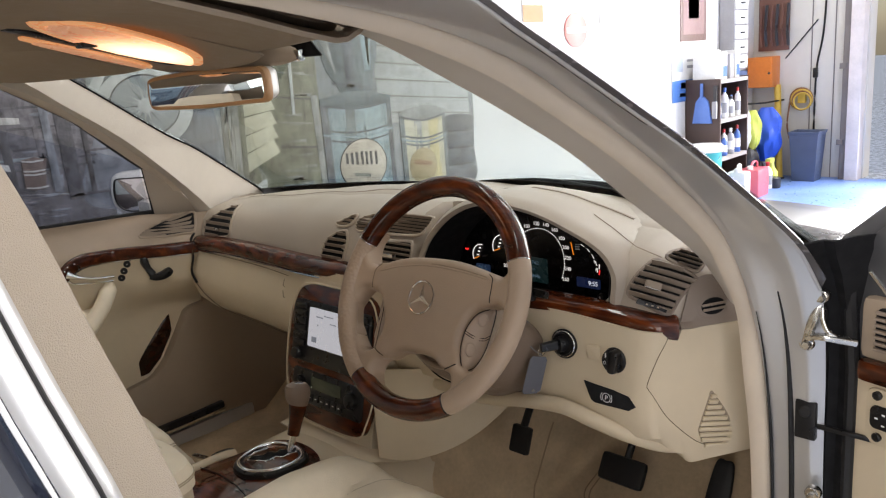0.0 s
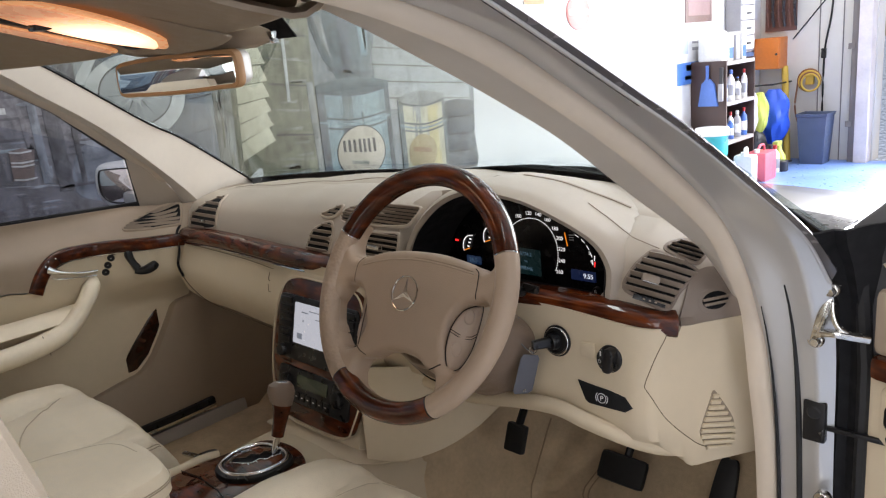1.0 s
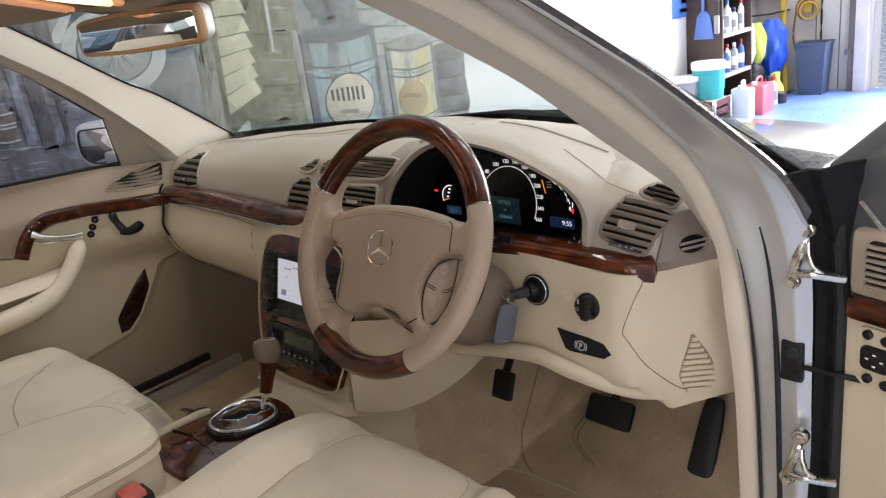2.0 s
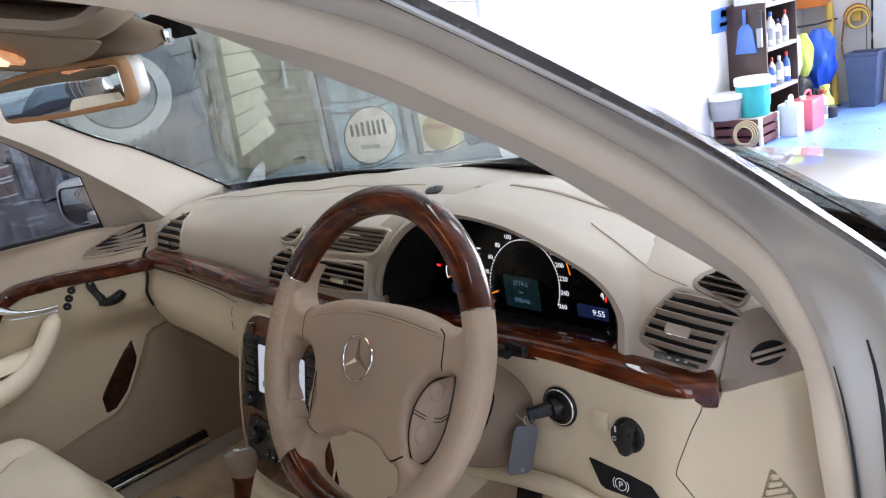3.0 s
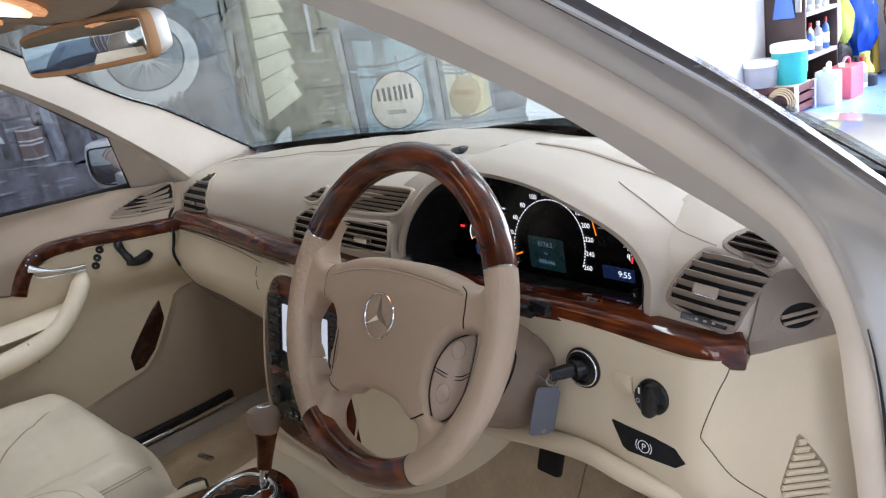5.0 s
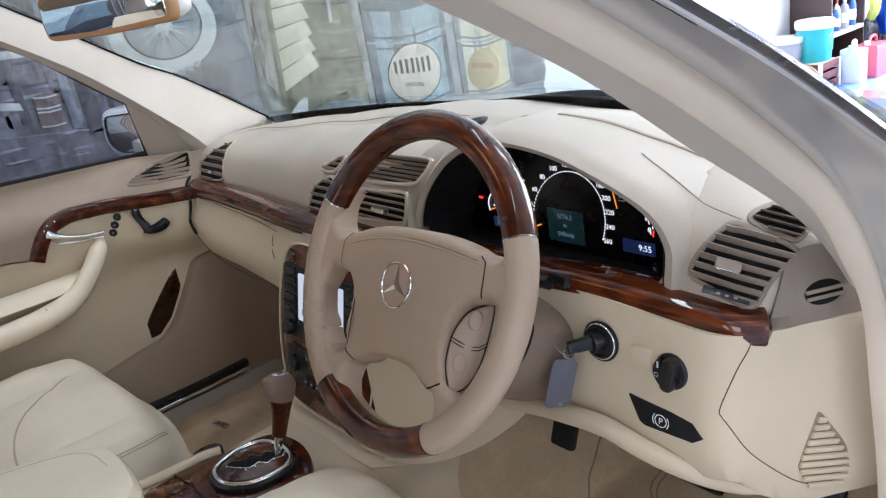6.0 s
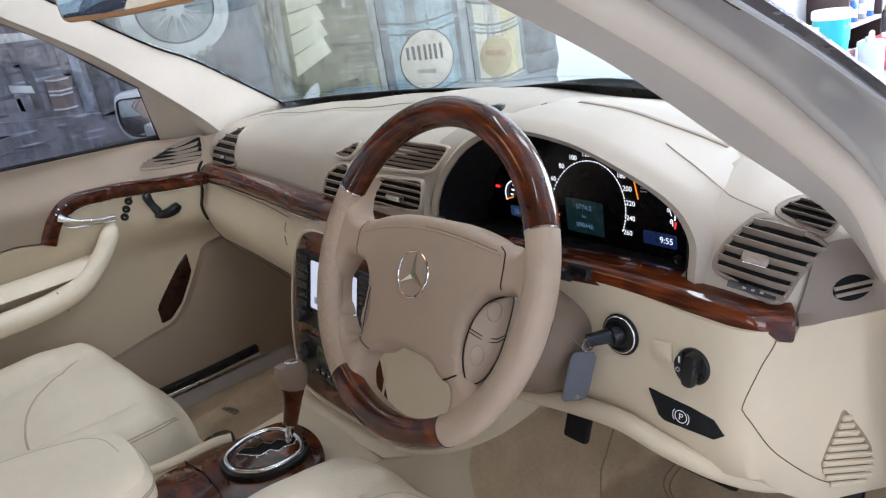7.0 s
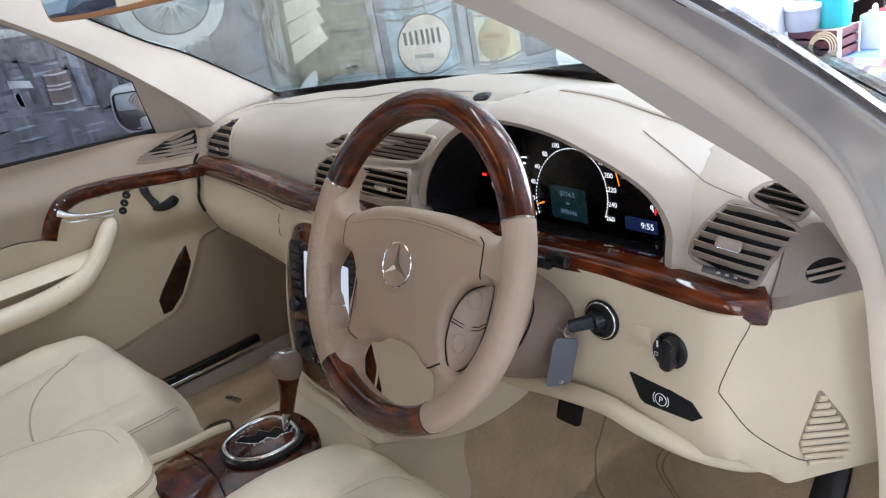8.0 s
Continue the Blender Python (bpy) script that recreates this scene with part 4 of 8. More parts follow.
part("switch_knob", plate(soft([(-.007, .0185), (.007, .0185), (.0085, 0), (.007, -.0185), (-.007, -.0185), (-.0085, 0)], 30), LS @ pose(.004, 0, .016, 0, 0, -8), .014, .003), M_BLACK, sw, "black switch grip")
part("switch_face", plate(soft([(-.020, .006), (-.010, .0185), (-.008, 0), (-.010, -.018), (-.0195, -.008)], 24), LS @ pose(0, 0, .009), .006, .002), M_BLACK, sw)
M_PRINT = mat("white_symbol", (0.8, 0.8, 0.8), 0.5, var=0.0)
part("symbol", block((-.0012, -.004, 0), (.0012, .004, .0004), LS @ pose(-.012, .009, .0096), 0), M_PRINT, sw)
for k in range(8):
    part("symbol", block((.0018, -.0004, 0), (.0032, .0004, .0004), LS @ pose(-.014, -.004, .0096, 0, 0, 45 * k), 0), M_PRINT, sw)
# parking-brake release
PB = fr((.594, .1165, .787), (1, 0, -.02), (0, .10, .99)) @ pose(0, 0, .002)
_pp = [(-.041, .0165), (-.022, .0155), (.011, .0145), (.036, .011), (.048, -.002), (.037, -.011), (.005, -.0125), (-.020, -.0135), (-.027, -.010)]
pb = part("parking_brake_release", plate(_pp, PB, .008, .0015), M_BLACK_MATT, dash, "black parking brake release")
word("P", .0105, PB @ pose(.0, -.0005, .0005), M_PRINT, pb)
part("symbol", torus(PB @ pose(0, 0, .0004), .0068, .0005, 30, 4), M_PRINT, pb)
for a0 in (-38, 142):
    part("symbol", torus(PB @ pose(0, 0, .0004), .0095, .0005, 14, 4, a0, a0 + 76), M_PRINT, pb)
part("blanking_plate", plate(rrect(-.0115, -.0105, .0115, .0105, .002), fr((.569, .1245, .851), (1, 0, .1), (0, .10, .99)) @ pose(0, 0, .0030), .006, .0006), M_CREAM, dash, "small square blanking plate")
# side panel with its joint and loudspeaker grille
seam(hug([(.676, .150, .890), (.674, .147, .880), (.666, .137, .858), (.656, .125, .821), (.658, .124, .812), (.663, .127, .803), (.677, .144, .766), (.696, .184, .721), (.708, .212, .702)], LOWSKIN, .0002, 60), .0006, dash, (0, -1, 0))
seam([(.514, .2215, 1.0388), (.529, .2165, 1.0328), (.555, .2105, 1.0218), (.579, .2075, 1.0078), (.600, .1985, 1.0006), (.611, .1955, .9986), (.627, .1965, .9936), (.640, .1995, .9886)], .0007, dash, material=M_SLAT)
# darker taupe cap at the end of the dash, round the oval outlet
cap_lo = crv([(.6865, .167, .896), (.696, .186, .8935), (.720, .237, .8925), (.746, .276, .892)], 24)
cap_hi = crv([(.683, .196, .950), (.687, .206, .958), (.693, .219, .963), (.705, .240, .963), (.735, .280, .958)], 24)
rows = []
for j in range(9):
    row = []
    for p, q in zip(cap_lo, cap_hi):
        w = p.lerp(q, j / 8)
        hit, nrm, _, dist = SKIN.find_nearest(w)
        if nrm.dot(Vector((.3, -.9, .2))) < 0:
            nrm = -nrm
        row.append(hit + nrm * .0014 if dist < .012 and j else w + Vector((.0005, -.0012, 0)))
    rows.append(row)
part("end_cap", sheet(rows, .003), M_CAP, dash, "darker taupe dash end cap")
_ci, _cj = min(((i, j) for i in range(3, 21) for j in range(2, 7)), key=lambda k: (rows[k[1]][k[0]] - Vector((.7065, .2225, .9215))).length)
_cu, _cv = rows[_cj][_ci + 3] - rows[_cj][_ci - 3], rows[_cj + 2][_ci] - rows[_cj - 2][_ci]
MO = fr(rows[_cj][_ci], _cu, _cv)
MO = MO @ pose(0, 0, .0030)
ov = part("demister_outlet", plate(ell(.0275, .0185, 40), MO, .006, .0025), M_CAP, dash, "taupe oval demister outlet")
# black plate on the face stands for the outlet's shaded depth
part("outlet_well", plate(ell(.0195, .0122, 32), MO @ pose(0, 0, .0006), .004, .0003), M_BLACK_MATT, ov)
for v in (-.0045, .0025):
    w_ = .0195 * math.sqrt(1 - (v / .0122) ** 2)
    part("slat", block((-w_, -.0018, 0), (w_, .0018, .003), MO @ pose(0, v, .001, -20), .0006), M_SLAT, ov)

GR = fr((.7125, .2165, .745), (.50, .80, .05), (0, 0, 1)) @ pose(0, 0, .003)
_gp = [(1.3 * a, b) for a, b in ((-.002, .047), (.006, .032), (.017, .006), (.0205, -.012), (.014, -.036), (.0, -.044), (-.012, -.040), (-.0215, -.014), (-.0195, -.002), (-.008, .032))]
_gs = soft(_gp, 50)
# backing plate coloured darker as the shade between the slats
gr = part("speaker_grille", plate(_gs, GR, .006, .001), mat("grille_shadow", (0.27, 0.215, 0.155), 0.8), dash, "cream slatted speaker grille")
for k in range(10):
    v = -.040 + .0088 * k
    a_, b_ = span(_gs, v + .012) or (-.002, .002), span(_gs, v - .0) or (-.002, .002)
    l_, r_ = a_[0] * .5 + b_[0] * .5, a_[1] * .5 + b_[1] * .5
    part("slat", block((l_ - .0005, -.0030, 0), (r_ + .0005, .0030, .0035), GR @ pose(0, v, .0005, 18, 0, -12), .0008), M_CREAM, gr)

# padded roll along the foot of the driver's panel
part("knee_roll", sweep(crv([(.20, .135, .712), (.33, .120, .720), (.44, .110, .745), (.52, .106, .757), (.575, .108, .748), (.622, .122, .734), (.655, .155, .714), (.675, .19, .702)], 50), ring(.011, 12, .0125)), M_CREAM, dash, "cream padded knee roll")

# glovebox joints and handle
seam(crv([(-.675, .146, .866), (-.668, .132, .82), (-.65, .131, .78), (-.61, .138, .745), (-.55, .146, .722), (-.40, .148, .712), (-.27, .135, .715)], 40), .0009, dash, (0, -1, 0))
seam(crv([(-.67, .158, .862), (-.50, .146, .866), (-.33, .132, .868), (-.20, .115, .868)], 24), .0008, dash, (0, -1, 0))
for (a, b) in (((-.205, .1085, .862), (-.205, .1025, .848)), ((-.205, .1025, .848), (-.198, .1015, .846)), ((-.205, .1005, .838), (-.207, .1005, .822)), ((-.207, .1005, .822), (-.200, .1, .822))):
    seam([a, b], .0007, dash, (0, -1, 0))
part("strip_button", block((-.02, -.006, -.002), (.012, .006, .006), fr((-.175, .124, .888), (1, -.15, 0), (0, .1, 1)), .003), M_STEEL, dash, "silver glovebox lock")

# dash top: joints, light sensor, defroster slots
part("light_sensor", lathe(fr((.135, .333, 1.028), (1, 0, 0), (0, 1, 0)), [(.017, -.006), (.017, .003), (.013, .007), (0, .009)], 24), M_BLACK, dash, "black dash light sensor")
TSKIN = skin_of(top_skin)
HSKIN = skin_of([o for o in dash.children if o.name.startswith("instrument_hood")][0])
part("defroster_slot", sweep(hug([(.30, .262, 1.06), (.376, .258, 1.066), (.432, .262, 1.060), (.48, .266, 1.049), (.515, .276, 1.035), (.548, .284, 1.021)], HSKIN, .0006, 40, (0, 0, 1)), rrect(-.0032, -.0010, .0032, .0010, .0008, 1)), M_SLAT, dash, "grey defroster slot")
seam(lay([(-.62, .30), (-.50, .312), (-.30, .330), (-.10, .342), (.10, .345)], TSKIN, .0002), .0012, dash, material=M_SLAT)
part("door_gap", tube(crv([(-.722, .205, .945), (-.712, .188, .915), (-.6925, .156, .893), (-.688, .150, .873), (-.680, .146, .845), (-.667, .130, .812), (-.645, .128, .785)], 30), .0034, (0, -1, 0), 8), M_BLACK_MATT, dash, "dark gap between dash and door")
part("defroster_end", block((-.025, -.007, -.004), (.025, .007, .004), fr((.565, .345, 1.008), (.9, -.25, -.1), (.2, 1, 0)), .002), M_BLACK, dash, "black defroster grille end")

# ---------- centre stack ----------
SM = fr((-.008, .092, .866), (1, 0, 0), (0, .237, .971))
rows = []
for v, w, d in ((.03, .135, -.02), (.005, .145, -.012), (-.06, .158, -.010), (-.17, .152, -.010), (-.26, .134, -.012), (-.285, .140, -.008), (-.302, .160, .012)):
    rows.append([SM @ Vector((u * w * (1 + .16 * max(0, abs(u) - .9) / .1), v, d - .09 * sm([(.9, 0), (1, 1)], abs(u)) - .01 * u * u)) for u in (-1, -.985, -.965, -.94, -.9, -.5, 0, .5, .9, .94, .965, .985, 1)])
part("stack_surround", sheet(rows, .004), M_CREAM, dash, "cream centre stack surround")
# skirt that sweeps from the stack round under the driver's panel
rows = []
for x, y, zb in ((.128, .050, .575), (.150, .066, .570), (.178, .086, .570), (.210, .115, .577), (.242, .155, .592), (.270, .205, .618), (.292, .265, .655)):
    rows.append([(x + .012 * (1 - f) ** 2, y - .010 * (1 - f) ** 2, zb + (.745 - zb) * f) for f in (0, .06, .15, .3, .5, .75, 1)])
part("stack_skirt", sheet([[Vector(q) for q in r] for r in zip(*[crv([r[k] for r in rows], 30) for k in range(7)])], .004), M_CREAM, dash, "cream skirt beside the centre stack")
_wo = soft([(-.098, .001), (0, .006), (.098, .001), (.130, -.04), (.140, -.10), (.138, -.175), (.122, -.235), (.098, -.268), (0, -.274), (-.098, -.268), (-.122, -.235), (-.138, -.175), (-.140, -.10), (-.130, -.04)], 64)
stack = part("wood_fascia", plate(_wo, SM, .016, .004), M_WOOD, dash, "polished walnut centre fascia")
part("head_unit", plate(rrect(-.122, -.155, .122, -.028, .012), SM @ pose(0, 0, .005), .006, .002), M_BLACK, stack, "black navigation unit")
scr = part("navigation_screen", plate(rrect(-.068, -.120, .068, -.040, .003), SM @ pose(0, 0, .0065), .002, .0004), glow_mat("screen_white", (0.80, 0.87, 1.0), 0.62), stack, "lit white navigation screen")
M_BAR = glow_mat("screen_grey", (0.5, 0.6, 0.75), 0.3)
for x0, y0, w, h in ((-.045, -.058, .022, .0022), (-.02, -.053, .03, .0018), (-.04, -.075, .004, .003), (.0, -.066, .02, .0018), (-.055, -.110, .016, .011), (.03, -.085, .018, .0018)):
    part("screen_bar", block((x0, y0, .0066), (x0 + w, y0 + h, .0069), SM, 0), M_BAR, scr)
for sx in (-1, 1):
    for k in range(6):
        part("unit_button", block((sx * .096 - .018, -.046 - .0155 * k, .004), (sx * .096 + .018, -.034 - .0155 * k, .0085), SM, .002), M_BLACK, stack)
    part("unit_knob", lathe(SM @ pose(sx * .100, -.141, .005), [(.013, 0), (.012, .008), (.010, .010), (0, .010)], 20), M_BLACK, stack, "black rotary knob")
part("climate_panel", plate(rrect(-.112, -.238, .112, -.170, .01), SM @ pose(0, 0, .004), .006, .002), M_BLACK, stack, "black climate control panel")
part("climate_display", plate(rrect(-.048, -.205, .048, -.180, .003), SM @ pose(0, 0, .0055), .002, .0004), mat("lcd_olive", (0.05, 0.06, 0.035), 0.2), stack, "olive climate display")
for sx in (-1, 1):
    part("climate_knob", lathe(SM @ pose(sx * .082, -.200, .004), [(.016, 0), (.015, .009), (.012, .011), (0, .011)], 22), M_BLACK, stack, "black climate knob")
for k in range(6):
    part("climate_button", block((-.052 + .0185 * k, -.231, .003), (-.037 + .0185 * k, -.215, .007), SM, .0015), M_BLACK, stack)
    part("button_mark", block((-.047 + .0185 * k, -.224, .007), (-.042 + .0185 * k, -.2225, .0073), SM, 0), M_PRINT, stack)
part("stack_chrome", sweep([SM @ Vector((a, b, .0)) for a, b in offset(_wo, -.0025)], ring(.0018, 6), tuple(SM.col[2].xyz), True), M_CREAM, stack, "cream edge bead")
# ---------- steering wheel ----------
TL = radians(27.26)
W0, WU, WN = Vector((.357, -.010, .945)), Vector((0, math.sin(TL), math.cos(TL))), Vector((0, -math.cos(TL), math.sin(TL)))
MW = fr(W0, (1, 0, 0), WU)
M_GRIP = mat("perforated_taupe_leather", (0.40, 0.295, 0.215), 0.5, var=0.06, grain=0.9, gscale=170, spec=0.35)
M_BUTTON = mat("satin_taupe_plastic", (0.45, 0.345, 0.265), 0.38, var=0.05, spec=0.5)
wheel = thing("steering_wheel", "taupe leather and walnut steering wheel with chrome emblem", "steering wheel", W0)
R_RIM, R_TUBE = 0.1747, 0.0165


def rim_arc(a0, a1, n, grow=0.0, squash=0.86):
    """A stretch of the rim: a slightly squared section with a soft ridge along its face."""
    rows = []
    for i in range(n + 1):
        a = radians(a0 + (a1 - a0) * i / n)
        row = []
        for j in range(26):
            b = 2 * math.pi * j / 26
            c, d = math.cos(b), math.sin(b)
            r = (R_TUBE + grow) * math.copysign(abs(c) ** squash, c)
            h = (.0155 + grow) * math.copysign(abs(d) ** squash, d)
            row.append(MW @ Vector(((R_RIM + r) * math.cos(a), (R_RIM + r) * math.sin(a), h)))
        rows.append(row)
    bm = bmesh.new()
    grid(bm, rows, loop_v=True, cap=True)
    return bm


for a0, a1, m_, nm, lb in ((24, 157, M_WOOD, "wood_rim", "glossy walnut rim arc"), (157, 237, M_GRIP, "leather_rim", "perforated taupe leather rim arc"),
                           (237, 303, M_WOOD, "wood_rim", "glossy walnut rim arc"), (303, 384, M_TAUPE_LEATHER, "leather_rim", "taupe leather rim arc")):
    part(nm, rim_arc(a0, a1, 44, 0, .80 if m_ is M_WOOD else .9), m_, wheel, lb)
for a0 in (23.8, 156.6, 236.7, 302.7):
    part("leather_joint", rim_arc(a0, a0 + .6, 2, .0004, .85), M_CHROME if a0 < 200 else M_BLACK, wheel)

# the boss is turned a few degrees from upright and lies a little below the rim's face
MH = MW @ pose(.002, -.001, 0, 0, 0, 3)


def mirrored(pts, sx):
    return pts if sx > 0 else [(-a, b) for a, b in pts][::-1]


_ph = [(0, .060), (.045, .0585), (.085, .052), (.112, .0425), (.1225, .034), (.1255, .020), (.1245, .003), (.112, -.003), (.0985, -.013), (.0865, -.033), (.0815, -.054), (.0835, -.072), (.0865, -.083), (.075, -.099), (.062, -.1035), (.042, -.094), (.021, -.0895)]
PAD = soft(_ph + [(0, -.0885)] + [(-a, b) for a, b in _ph[:0:-1]], 120)
_us = [(.110, .041), (.124, .0385), (.136, .0405), (.1435, .048), (.148, .060), (.154, .078), (.170, .072), (.1755, .03), (.173, -.018), (.160, -.024), (.151, -.010), (.142, -.0015), (.128, .0005), (.110, .001)]
_ls = [(.044, -.076), (.053, -.096), (.068, -.104), (.078, -.113), (.0815, -.128), (.078, -.146), (.086, -.165), (.120, -.146), (.152, -.110), (.161, -.078), (.151, -.068), (.141, -.077), (.128, -.0905), (.113, -.099), (.100, -.0975), (.089, -.089), (.080, -.074)]
_bk = soft([(.0, -.084), (.06, -.088), (.088, -.076), (.1075, -.05), (.112, -.02), (.110, .0), (.09, .03), (0, .045), (-.09, .03), (-.110, .0), (-.112, -.02), (-.1075, -.05), (-.088, -.076), (-.06, -.088)], 60)
part("hub_back", plate(_bk, MH @ pose(0, 0, -.024), .035, .006), M_TAUPE, wheel, "taupe wheel boss")
BTA = radians(40)
BTN = soft([(.031, -.0005), (.016, -.010), (.0055, -.030), (.002, -.052), (.003, -.070), (.009, -.088), (.014, -.092), (.026, -.085), (.0345, -.066), (.0385, -.047), (.041, -.02), (.0405, .001)], 48)
BTS = [(.0035, -.037), (.014, -.041), (.023, -.0435), (.033, -.042), (.0395, -.037)]


def edge_distance(P, poly):
    """Distance of plan points to a closed outline, negative inside."""
    A = np.array(poly)
    B = np.roll(A, -1, 0)
    best = np.full(len(P), 9.0)
    inside = np.zeros(len(P), bool)
    for a, b in zip(A, B):
        e = b - a
        w = P - a
        f = np.clip((w @ e) / (e @ e), 0, 1)
        best = np.minimum(best, np.hypot(*(w - f[:, None] * e).T))
        cross = (a[1] > P[:, 1]) != (b[1] > P[:, 1])
        if abs(e[1]) > 1e-9:
            inside ^= cross & (P[:, 0] < a[0] + (P[:, 1] - a[1]) / e[1] * e[0])
    return np.where(inside, -best, best)


_solids = [soft(mirrored(q, sx), 60) for q in (_us, _ls) for sx in (-1, 1)]


def body_edge(P):
    """Pad, four spokes and the rim's inner side, melted into one outline."""
    d = edge_distance(P, PAD)
    for q in _solids + [None]:
        e = np.abs(np.hypot(P[:, 0], P[:, 1]) - R_RIM) - .010 if q is None else edge_distance(P, q)
        h = np.clip(.5 + .5 * (e - d) / .012, 0, 1)
        d = e * (1 - h) + d * h - .012 * h * (1 - h)
    return d


def body_height(P, d):
    r = np.hypot(P[:, 0], P[:, 1] * 1.3)
    h = .0080 - .0055 * np.clip(r / .12, 0, 1) ** 2 + .006 * np.clip((np.hypot(P[:, 0], P[:, 1]) - .12) / .05, 0, 1) ** 2
    f = 1 - np.clip(-d / .011, 0, 1)
    return h - .011 * (1 - np.sqrt(1 - f * f))


def hub_cover():
    step = .0021
    us, vs_ = np.arange(-.172, .1721, step), np.arange(-.172, .098, step)
    P = np.array([(u, v) for v in vs_ for u in us])
    d = body_edge(P)
    keep = (d < .0016) & (np.hypot(P[:, 0], P[:, 1]) < .172)
    near = (d > -.0012) & keep
    Q, d2, q = P.copy(), d.copy(), P[near]
    for _ in range(2):
        e = body_edge(q)
        gx, gy = (body_edge(q + (1e-4, 0)) - e) / 1e-4, (body_edge(q + (0, 1e-4)) - e) / 1e-4
        q = q - np.stack([gx, gy], 1) * e[:, None]
    Q[near], d2[near] = q, body_edge(q)
    h = body_height(Q, np.minimum(d2, 0))
    bm = bmesh.new()
    vv = [bm.verts.new(MH @ Vector((q[0], q[1], z))) if k else None for q, z, k in zip(Q, h, keep)]
    n = len(us)
    for b in range(len(vs_) - 1):
        for a in range(n - 1):
            f = [vv[b * n + a], vv[b * n + a + 1], vv[(b + 1) * n + a + 1], vv[(b + 1) * n + a]]
            if None not in f:
                bm.faces.new(f)
    bmesh.ops.delete(bm, geom=[v for v in bm.verts if not v.link_faces], context="VERTS")
    rim_ = [e for e in bm.edges if e.is_boundary]
    low = [v for v in bmesh.ops.extrude_edge_only(bm, edges=rim_)["geom"] if isinstance(v, bmesh.types.BMVert)]
    for v in low:
        v.co -= WN * .022
    return bm


part("hub_cover", hub_cover(), M_TAUPE_LEATHER, wheel, "taupe leather airbag pad with four spokes", 60)


def on_hub(u, v, up=.0003):
    P = np.array([(u, v)])
    return MH @ Vector((u, v, float(body_height(P, np.minimum(body_edge(P), 0))[0]) + up))


for sx in (-1, 1):
    # button cluster on the sloping flank of the pad
    mb = fr(MH @ Vector((sx * .086, -.0065, 0)), MH.to_3x3() @ Vector((sx * math.cos(BTA), 0, -math.sin(BTA))), MH.col[1].xyz)
    if sx < 0:
        mb = mb @ Matrix.Diagonal((1, 1, -1, 1))
    bt = part("button_pad", plate(BTN, mb @ pose(0, 0, .0015), .016, .003, .0025), M_BUTTON, wheel, "satin taupe button pad")
    part("button_gap", sweep([mb @ Vector((a, b, .0002)) for a, b in offset(BTN, -.0006)], ring(.0006, 6), tuple(mb.col[2].xyz), True), M_BLACK_MATT, bt)
    for d in (0, -.0036):
        part("button_split", sweep([mb @ Vector((a, b + d, .0034)) for a, b in BTS], ring(.0005, 6), tuple(mb.col[2].xyz)), M_BLACK_MATT, bt)
    for u, v in ((.025, -.016), (.016, -.062)):
        part("button", plate(ell(.0075, .0105, 20, u, v), mb @ pose(0, 0, .0046), .003, .0018), M_BUTTON, bt)
    # dark joints: between pad and upper spoke, and across the lower spoke
    part("pad_gap", sweep([on_hub(sx * q.x, q.y) for q in crv([(.113, .0425, 0), (.1205, .037, 0), (.1235, .028, 0), (.124, .012, 0), (.1235, .0015, 0)], 26)], ring(.0007 if sx > 0 else .0005, 6), tuple(WN)), M_BLACK_MATT if sx > 0 else M_SEAM, wheel)
    part("pad_gap", sweep([on_hub(sx * q.x, q.y) for q in crv([(.066, -.103, 0), (.076, -.099, 0), (.086, -.093, 0)], 14)], ring(.0009, 6), tuple(WN)), M_BLACK_MATT if sx > 0 else M_SEAM, wheel)
# stitched fold along the top of the pad
_fold = [on_hub(q.x, q.y, 0) for q in crv([(-.112, .030, 0), (-.06, .041, 0), (0, .0455, 0), (.06, .042, 0), (.116, .034, 0)], 56)]
part("pad_fold", sweep(_fold, ring(.0011, 6), tuple(WN)), M_TAUPE_LEATHER, wheel)
M_THREAD = mat("taupe_thread", (0.23, 0.175, 0.13), 0.7, var=0.1, spec=0.2)
for i in range(28, 54):
    part("stitch", sweep([_fold[i].lerp(_fold[i + 1], .1) + WU * .003 + WN * .0002, _fold[i].lerp(_fold[i + 1], .75) + WU * .003 + WN * .0002], ring(.0005, 5), tuple(WN)), M_THREAD, wheel)
# emblem: a chrome ring with three points
ME = MH @ pose(-.003, -.005, .0085)
em = part("emblem_ring", torus(ME, .0252, .0013, 48, 8), M_CHROME, wheel, "chrome emblem ring")
for k in range(3):
    bm = bmesh.new()
    R_ = ME @ pose(0, 0, 0, 0, 0, 120 * k)
    vs = [bm.verts.new(R_ @ Vector(q)) for q in ((0, .0250, 0), (-.0042, .0024, 0), (.0042, .0024, 0), (0, 0, .003), (0, .0, -.001))]
    for f in ((0, 1, 3), (0, 3, 2), (1, 4, 3), (2, 3, 4), (0, 4, 1), (0, 2, 4)):
        bm.faces.new([vs[i] for i in f])
    part("emblem_arm", bm, M_CHROME, em)
# column shroud and stalks
col = thing("steering_column", "taupe steering column shroud with black stalks", "steering column", W0 - WN * .1)
MC_ = MW @ pose(.010, -.012, 0)
rows = []
for n_, rx, ry, dy in ((-.052, .078, .070, 0), (-.056, .098, .088, -.004), (-.075, .106, .096, -.008), (-.12, .108, .10, -.012), (-.20, .105, .10, -.02)):
    rows.append([MC_ @ Vector((rx * math.cos(a), dy + ry * math.sin(a) * (.42 if math.sin(a) > 0 else 1), n_)) for a in (2 * math.pi * i / 40 for i in range(40))])
bm = bmesh.new()
grid(bm, rows, loop_v=True, cap=True)
